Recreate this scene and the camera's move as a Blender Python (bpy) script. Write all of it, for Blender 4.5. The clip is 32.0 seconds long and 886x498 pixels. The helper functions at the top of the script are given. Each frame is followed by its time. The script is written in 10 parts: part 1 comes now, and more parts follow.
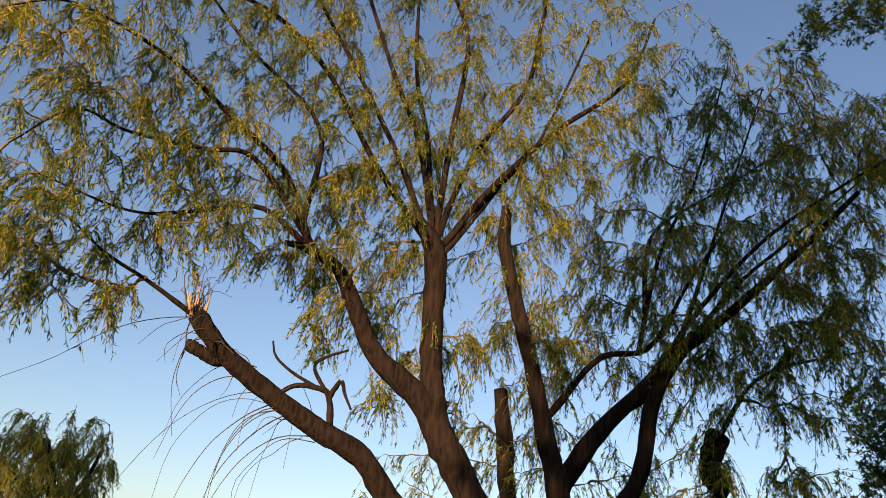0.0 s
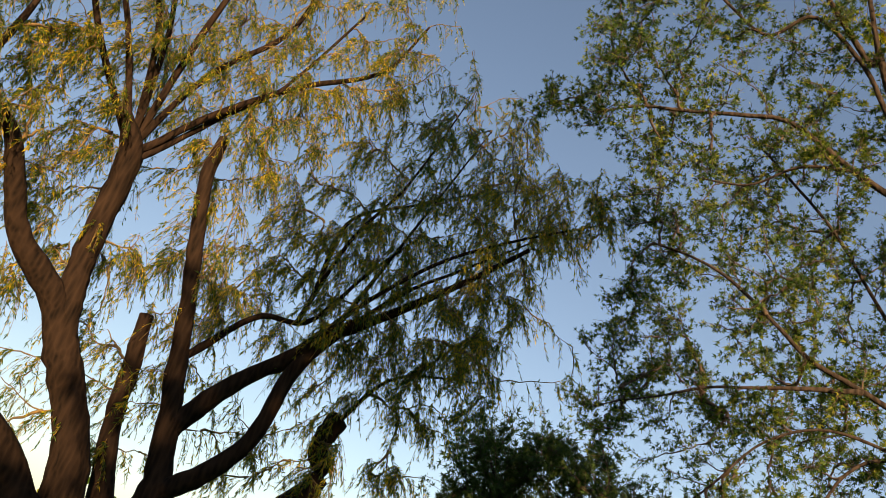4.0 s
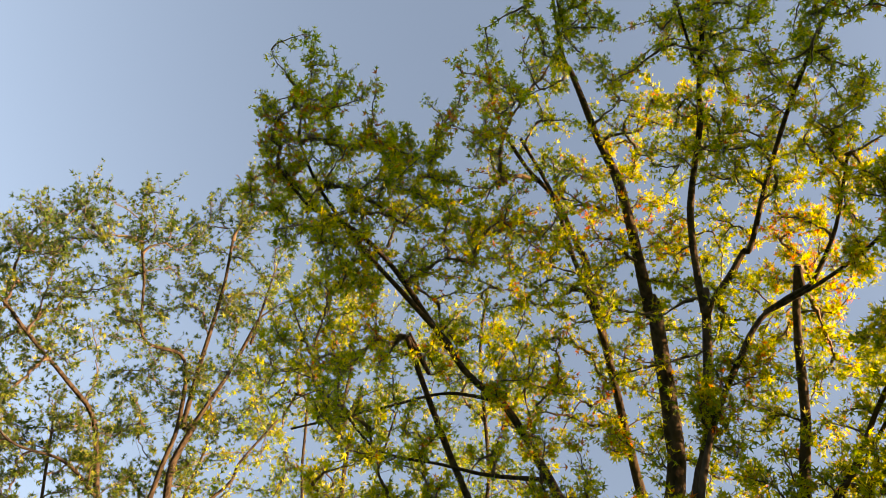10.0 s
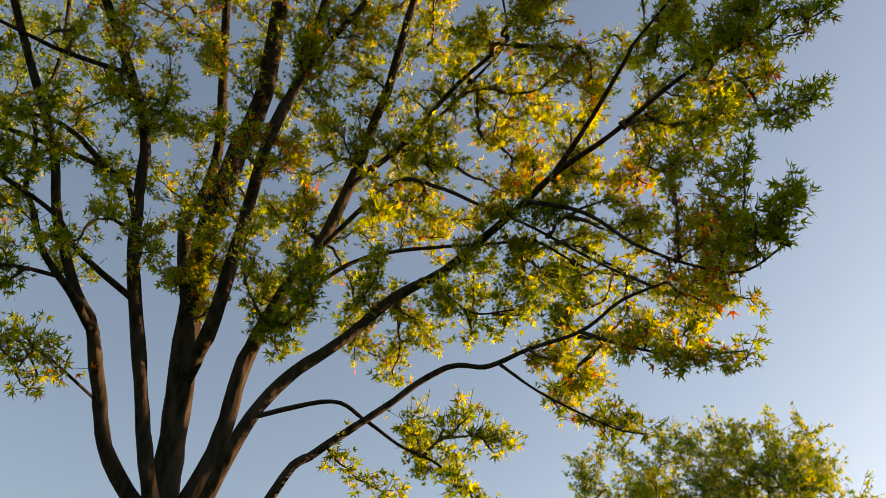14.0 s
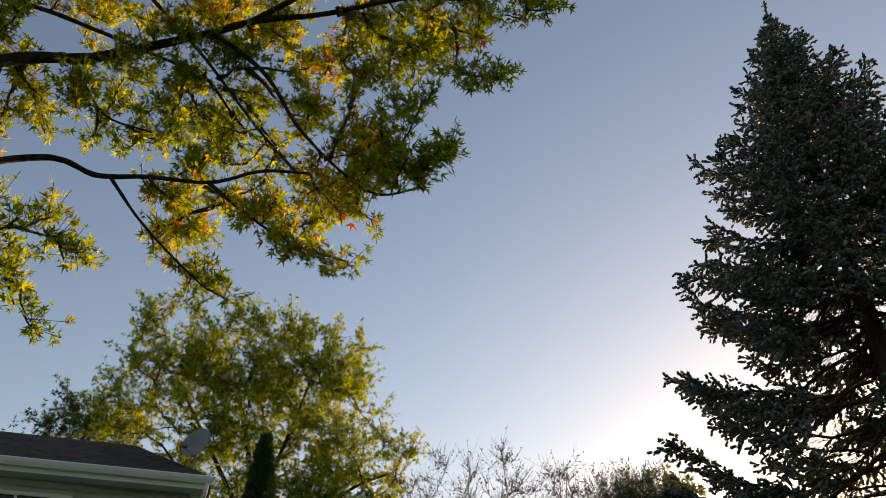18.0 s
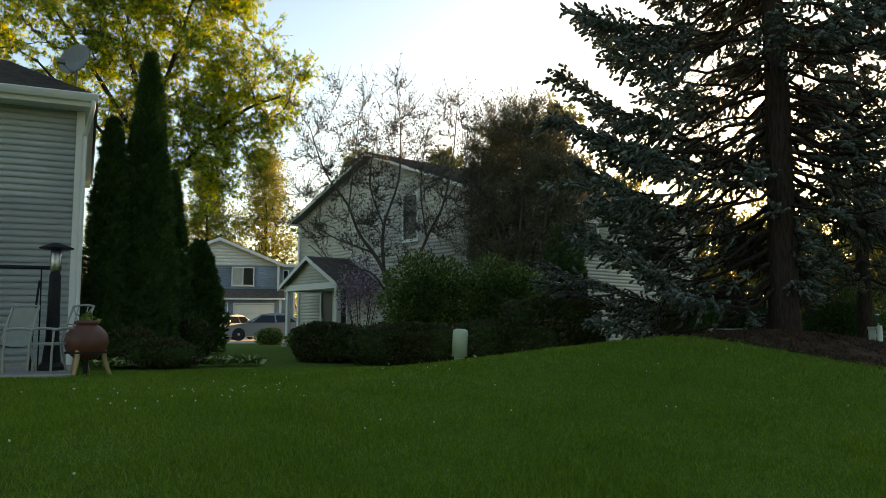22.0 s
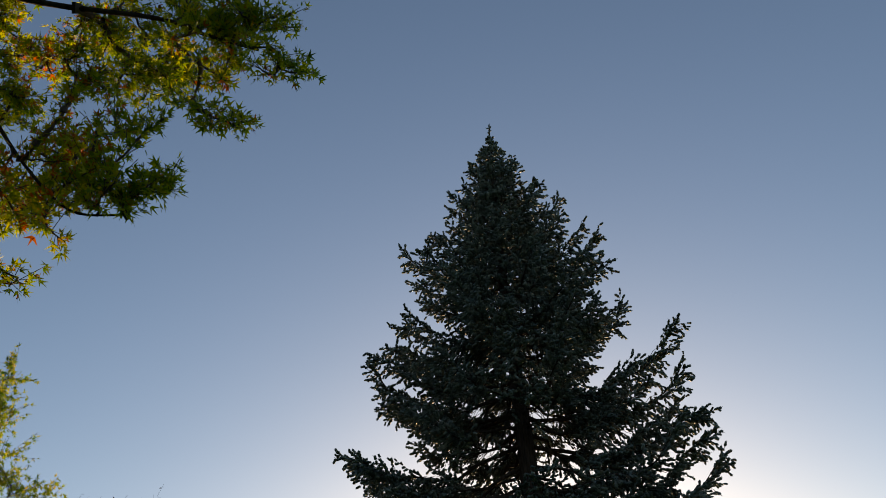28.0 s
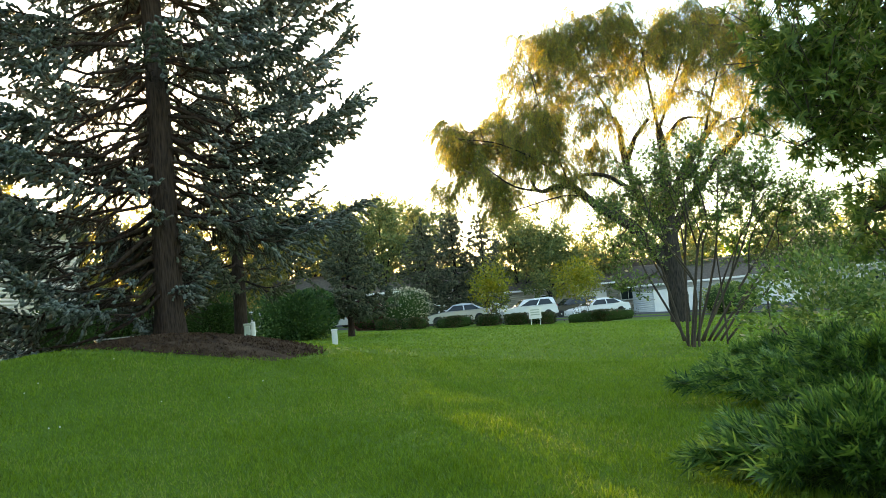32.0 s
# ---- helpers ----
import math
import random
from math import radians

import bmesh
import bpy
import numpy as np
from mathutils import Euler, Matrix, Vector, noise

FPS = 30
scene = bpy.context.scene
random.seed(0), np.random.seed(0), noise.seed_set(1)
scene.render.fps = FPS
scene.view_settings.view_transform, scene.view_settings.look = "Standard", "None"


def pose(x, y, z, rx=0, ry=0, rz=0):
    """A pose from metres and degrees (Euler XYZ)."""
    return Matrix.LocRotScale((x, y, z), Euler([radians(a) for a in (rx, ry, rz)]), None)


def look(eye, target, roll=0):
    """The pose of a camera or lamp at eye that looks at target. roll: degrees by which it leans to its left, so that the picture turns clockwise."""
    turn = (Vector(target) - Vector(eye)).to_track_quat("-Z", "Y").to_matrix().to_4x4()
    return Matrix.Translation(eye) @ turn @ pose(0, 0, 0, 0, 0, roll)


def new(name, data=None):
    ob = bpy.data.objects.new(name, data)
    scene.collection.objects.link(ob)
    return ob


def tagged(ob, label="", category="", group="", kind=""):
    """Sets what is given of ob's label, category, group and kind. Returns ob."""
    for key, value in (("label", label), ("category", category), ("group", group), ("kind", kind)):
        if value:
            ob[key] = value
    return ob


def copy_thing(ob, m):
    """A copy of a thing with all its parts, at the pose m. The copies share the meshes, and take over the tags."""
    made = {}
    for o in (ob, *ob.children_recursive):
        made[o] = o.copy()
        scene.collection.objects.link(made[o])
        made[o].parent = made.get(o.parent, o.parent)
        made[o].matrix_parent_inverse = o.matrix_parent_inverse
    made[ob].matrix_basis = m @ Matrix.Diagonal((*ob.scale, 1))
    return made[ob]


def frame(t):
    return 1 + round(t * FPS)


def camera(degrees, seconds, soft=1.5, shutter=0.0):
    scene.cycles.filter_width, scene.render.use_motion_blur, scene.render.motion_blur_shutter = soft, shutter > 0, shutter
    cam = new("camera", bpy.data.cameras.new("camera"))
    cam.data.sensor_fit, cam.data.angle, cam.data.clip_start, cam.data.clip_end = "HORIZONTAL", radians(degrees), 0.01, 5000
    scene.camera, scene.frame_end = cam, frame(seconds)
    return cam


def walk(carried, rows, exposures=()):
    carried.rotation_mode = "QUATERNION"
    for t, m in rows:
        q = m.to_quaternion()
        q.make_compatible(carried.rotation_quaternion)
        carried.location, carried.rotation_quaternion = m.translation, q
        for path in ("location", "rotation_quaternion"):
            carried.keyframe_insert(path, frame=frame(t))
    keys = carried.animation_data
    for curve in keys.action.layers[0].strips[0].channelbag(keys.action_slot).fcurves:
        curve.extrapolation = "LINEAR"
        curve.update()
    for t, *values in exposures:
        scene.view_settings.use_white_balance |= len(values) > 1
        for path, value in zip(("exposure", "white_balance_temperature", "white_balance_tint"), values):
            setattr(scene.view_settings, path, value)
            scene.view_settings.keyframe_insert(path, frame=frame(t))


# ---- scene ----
cam = camera(60.2, 32.0, soft=0.6)
PATH = [
    (0, pose(0, 0, 0.9, 116.04, -6.51, 171.59)), (0.5, pose(0, 0, 0.9, 121.49, -5.76, 172.31)), (1, pose(0, 0, 0.9, 126.06, -5.27, 173.23)),
    (1.5, pose(0, 0, 0.9, 126.91, -5.22, 174.11)), (2, pose(0, 0, 0.9, 121.64, -7.26, 172.45)), (2.5, pose(0, 0, 0.9, 115.68, -9.19, 165.99)),
    (3, pose(0, 0, 0.9, 116.00, -9.89, 156.90)), (3.5, pose(0, 0, 0.9, 116.62, -12.41, 153.32)), (4, pose(0, 0, 0.9, 119.13, -15.14, 141.28)),
    (4.5, pose(0, 0, 0.9, 121.31, -17.93, 133.24)), (6.5, pose(0, 0, 0.9, 120.65, -20.83, 106.19)), (7, pose(0, 0, 0.9, 118.10, -21.73, 105.37)),
    (7.5, pose(0, 0, 0.9, 123.87, -20.15, 104.81)), (8, pose(0, 0, 0.9, 131.90, -16.93, 96.68)), (8.5, pose(0, 0, 0.9, 141.25, -16.04, 85.54)),
    (9, pose(0, 0, 0.9, 148.97, -14.80, 79.42)), (9.5, pose(0, 0, 0.9, 154.08, -15.95, 76.17)), (10, pose(0, 0, 0.9, 158.59, -12.07, 74.70)),
    (10.5, pose(0, 0, 0.9, 161.81, -11.70, 75.96)), (11, pose(0, 0, 0.9, 167.01, -8.48, 73.33)), (11.5, pose(0, 0, 0.9, 165.97, -3.62, 70.50)),
    (12, pose(0, 0, 0.9, 159.31, -2.11, 64.75)), (12.5, pose(0, 0, 0.9, 152.95, 1.18, 59.08)), (13, pose(0, 0, 0.9, 145.32, 3.18, 52.99)),
    (13.5, pose(0, 0, 0.9, 140.62, 0.25, 49.58)), (14, pose(0, 0, 0.9, 133.50, 2.48, 44.68)), (14.5, pose(0, 0, 0.9, 132.06, 0.49, 44.14)),
    (16.5, pose(0, 0, 0.9, 141.44, 1.02, 33.20)), (17, pose(0, 0, 0.9, 143.30, 3.14, 24.82)), (17.5, pose(0, 0, 0.9, 132.56, -0.22, 13.68)),
    (18, pose(0, 0, 0.9, 123.33, -0.77, 8.45)), (18.5, pose(0, 0, 0.9, 117.39, -1.13, 8.44)), (19, pose(0, 0, 0.9, 113.47, -0.77, 3.54)),
    (19.5, pose(0, 0, 0.9, 110.24, -0.82, -1.57)), (20, pose(0, 0, 0.9, 103.49, -2.40, -1.93)), (20.5, pose(0, 0, 0.9, 99.68, -1.85, -1.16)),
    (21, pose(0, 0, 0.9, 97.82, -1.06, -0.54)), (21.5, pose(0, 0, 0.9, 95.75, 0.26, 0.26)), (22, pose(0, 0, 0.9, 95.84, 0.23, 0.67)),
    (22.5, pose(0, 0, 0.9, 96.06, -0.07, 0.93)), (23, pose(0, 0, 0.9, 96.20, -0.00, 0.00)), (23.5, pose(0, 0, 0.9, 95.73, 0.01, 0.12)),
    (24, pose(0, 0, 0.9, 95.13, 0.73, -2.65)), (24.5, pose(0, 0, 0.9, 95.38, 0.75, -3.39)), (26.5, pose(0, 0, 0.9, 109.71, 1.27, -11.69)),
    (27, pose(0, 0, 0.9, 116.29, 0.29, -12.29)), (27.5, pose(0, 0, 0.9, 124.38, 1.30, -15.30)), (28, pose(0, 0, 0.9, 127.95, 2.25, -16.02)),
    (28.5, pose(0, 0, 0.9, 123.96, 2.06, -19.48)), (29, pose(0, 0, 0.9, 116.25, 3.43, -28.41)), (29.5, pose(0, 0, 0.9, 107.90, 3.43, -31.27)),
    (30, pose(0, 0, 0.9, 102.48, 3.32, -36.26)), (30.5, pose(0, 0, 0.9, 100.64, 3.37, -36.73)), (31, pose(0, 0, 0.9, 100.34, 3.90, -36.64)),
    (31.5, pose(0, 0, 0.9, 98.00, 4.64, -41.17)), (32, pose(0, 0, 0.9, 94.07, 5.52, -42.92)),
]
EXPOSURES = [(0.0, 1.05, 6600, 24), (0.8, 1.4, 7000, 24), (2.0, 1.35, 7100, 24), (4.5, 1.2, 8000, 23), (6.5, 1.4, 8700, 24), (9.0, 2.35, 9800, 25), (11.0, 2.5, 9700, 26), (13.0, 2.2, 9400, 24), (14.5, 1.6, 8900, 24), (17.0, 1.6, 8600, 24),
             (18.0, 1.15, 8100, 23), (19.5, 0.65, 7700, 20), (20.0, 0.75, 7700, 19), (20.5, 0.9, 7800, 17), (21.5, 1.55, 8100, 13), (22.0, 1.75, 8200, 11), (22.5, 2.7, 8200, 10), (23.0, 3.45, 8200, 9), (24.5, 3.65, 8200, 9),
             (26.5, 1.5, 7600, 12), (27.3, 0.45, 7000, 16), (28.5, 0.65, 6900, 17), (29.2, 0.7, 7000, 16), (30.0, 1.95, 7300, 11), (30.8, 2.35, 7600, 9), (31.5, 2.8, 7900, 9), (32.0, 3.3, 8200, 9)]
walk(cam, PATH, EXPOSURES)

# ---- light ----
SUN_AZ, SUN_EL = 24.7, 7.2
world = bpy.data.worlds.new("sky")
scene.world = world
world.use_nodes = True
wn = world.node_tree.nodes
sky = wn.new("ShaderNodeTexSky")
sky.sky_type = "NISHITA"
sky.sun_disc = False
sky.sun_elevation, sky.sun_rotation = radians(SUN_EL), radians(SUN_AZ)
sky.air_density, sky.dust_density, sky.ozone_density = 1.0, 0.8, 2.0
wn["Background"].inputs["Strength"].default_value = 0.12
world.node_tree.links.new(sky.outputs["Color"], wn["Background"].inputs["Color"])
sun = new("sun", bpy.data.lights.new("sun", "SUN"))
sun.data.energy, sun.data.angle, sun.data.color = 5.0, radians(0.6), (1.0, 0.68, 0.36)
sun_way = Vector((math.sin(radians(SUN_AZ)) * math.cos(radians(SUN_EL)), math.cos(radians(SUN_AZ)) * math.cos(radians(SUN_EL)), math.sin(radians(SUN_EL))))
sun.matrix_world = look(sun_way * 60, (0, 0, 0))

rng = np.random.default_rng(7)

# ---- materials ----


def nodes_of(name):
    m = bpy.data.materials.new(name)
    m.use_nodes = True
    return m, m.node_tree.nodes, m.node_tree.links, m.node_tree.nodes["Principled BSDF"]


def ramp(nodes, links, fac, stops):
    r = nodes.new("ShaderNodeValToRGB")
    while len(r.color_ramp.elements) < len(stops):
        r.color_ramp.elements.new(0.5)
    for e, (p, c) in zip(r.color_ramp.elements, stops):
        e.position, e.color = p, (*c, 1)
    links.new(fac, r.inputs["Fac"])
    return r.outputs["Color"]


def mat(name, c1, c2, scale=8.0, rough=0.8, bump=0.2, metal=0.0, detail=6.0, stretch=(1, 1, 1), coarse=0.6, spread=0.35, dist=0.01):
    """A surface whose colour wanders between two tones at two sizes, with fine relief."""
    m, n, l, p = nodes_of(name)
    tc, mp = n.new("ShaderNodeTexCoord"), n.new("ShaderNodeMapping")
    mp.inputs["Scale"].default_value = stretch
    l.new(tc.outputs["Object"], mp.inputs["Vector"])
    a, b = n.new("ShaderNodeTexNoise"), n.new("ShaderNodeTexNoise")
    a.inputs["Scale"].default_value, a.inputs["Detail"].default_value = scale, detail
    b.inputs["Scale"].default_value, b.inputs["Detail"].default_value = scale * 0.09 + 0.05, 3
    l.new(mp.outputs["Vector"], a.inputs["Vector"])
    l.new(tc.outputs["Object"], b.inputs["Vector"])
    mix = n.new("ShaderNodeMix")
    mix.inputs["Factor"].default_value = coarse
    l.new(a.outputs["Fac"], mix.inputs["A"])
    l.new(b.outputs["Fac"], mix.inputs["B"])
    oi, add = n.new("ShaderNodeObjectInfo"), n.new("ShaderNodeMath")
    add.operation = "MULTIPLY_ADD"
    l.new(oi.outputs["Random"], add.inputs[0])
    add.inputs[1].default_value = 0.06
    l.new(mix.outputs["Result"], add.inputs[2])
    l.new(ramp(n, l, add.outputs[0], [(0.5 - spread / 2, c1), (0.5 + spread / 2, c2)]), p.inputs["Base Color"])
    p.inputs["Roughness"].default_value, p.inputs["Metallic"].default_value = rough, metal
    bp = n.new("ShaderNodeBump")
    bp.inputs["Strength"].default_value, bp.inputs["Distance"].default_value = bump, dist
    l.new(a.outputs["Fac"], bp.inputs["Height"])
    l.new(bp.outputs["Normal"], p.inputs["Normal"])
    return m


def leaf_mat(name, stops, through_light=0.4, rough=0.5, patch=0.9):
    """Leaves: each its own tone, drifting from bough to bough, light passing through the blade."""
    m, n, l, p = nodes_of(name)
    g = n.new("ShaderNodeNewGeometry")
    nz, mm = n.new("ShaderNodeTexNoise"), n.new("ShaderNodeMath")
    nz.inputs["Scale"].default_value, nz.inputs["Detail"].default_value = patch, 4
    tc = n.new("ShaderNodeTexCoord")
    l.new(tc.outputs["Object"], nz.inputs["Vector"])
    mm.operation, mm.use_clamp = "MULTIPLY_ADD", True
    l.new(nz.outputs["Fac"], mm.inputs[0])
    mm.inputs[1].default_value = 1.1
    sh = n.new("ShaderNodeMath")
    sh.operation = "SUBTRACT"
    l.new(g.outputs["Random Per Island"], sh.inputs[0])
    sh.inputs[1].default_value = 0.55
    l.new(sh.outputs[0], mm.inputs[2])
    col = ramp(n, l, mm.outputs[0], stops)
    l.new(col, p.inputs["Base Color"])
    p.inputs["Roughness"].default_value, p.inputs["Specular IOR Level"].default_value = rough, 0.22
    t, mx = n.new("ShaderNodeBsdfTranslucent"), n.new("ShaderNodeMixShader")
    hs = n.new("ShaderNodeHueSaturation")
    hs.inputs["Hue"].default_value, hs.inputs["Saturation"].default_value, hs.inputs["Value"].default_value = 0.485, 1.1, 1.5
    l.new(col, hs.inputs["Color"])
    l.new(hs.outputs["Color"], t.inputs["Color"])
    mx.inputs["Fac"].default_value = through_light
    l.new(p.outputs["BSDF"], mx.inputs[1])
    l.new(t.outputs["BSDF"], mx.inputs[2])
    l.new(mx.outputs["Shader"], n["Material Output"].inputs["Surface"])
    return m


def bark_mat(name, c1, c2, furrow=26.0, bump=0.9):
    m, n, l, p = nodes_of(name)
    tc, mp = n.new("ShaderNodeTexCoord"), n.new("ShaderNodeMapping")
    mp.inputs["Scale"].default_value = (1, 1, 0.16)
    l.new(tc.outputs["Object"], mp.inputs["Vector"])
    a, v = n.new("ShaderNodeTexNoise"), n.new("ShaderNodeTexVoronoi")
    a.inputs["Scale"].default_value, a.inputs["Detail"].default_value = furrow * 0.6, 8
    v.inputs["Scale"].default_value = furrow
    l.new(mp.outputs["Vector"], a.inputs["Vector"])
    l.new(mp.outputs["Vector"], v.inputs["Vector"])
    mix = n.new("ShaderNodeMix")
    l.new(a.outputs["Fac"], mix.inputs["A"])
    l.new(v.outputs["Distance"], mix.inputs["B"])
    l.new(ramp(n, l, mix.outputs["Result"], [(0.25, c1), (0.7, c2)]), p.inputs["Base Color"])
    p.inputs["Roughness"].default_value, p.inputs["Specular IOR Level"].default_value = 0.95, 0.1
    bp = n.new("ShaderNodeBump")
    bp.inputs["Strength"].default_value, bp.inputs["Distance"].default_value = bump, 0.03
    l.new(mix.outputs["Result"], bp.inputs["Height"])
    l.new(bp.outputs["Normal"], p.inputs["Normal"])
    return m


def glass_mat(name, tint=(0.02, 0.025, 0.03)):
    m, n, l, p = nodes_of(name)
    p.inputs["Base Color"].default_value = (*tint, 1)
    p.inputs["Roughness"].default_value, p.inputs["IOR"].default_value = 0.04, 1.5
    p.inputs["Specular IOR Level"].default_value = 0.35
    return m


def paint_mat(name, c, rough=0.3, metal=0.0, coat=0.6):
    m, n, l, p = nodes_of(name)
    a = n.new("ShaderNodeTexNoise")
    a.inputs["Scale"].default_value = 3
    l.new(ramp(n, l, a.outputs["Fac"], [(0.3, tuple(x * 0.9 for x in c)), (0.7, c)]), p.inputs["Base Color"])
    p.inputs["Roughness"].default_value, p.inputs["Metallic"].default_value, p.inputs["Coat Weight"].default_value = rough, metal, coat
    return m


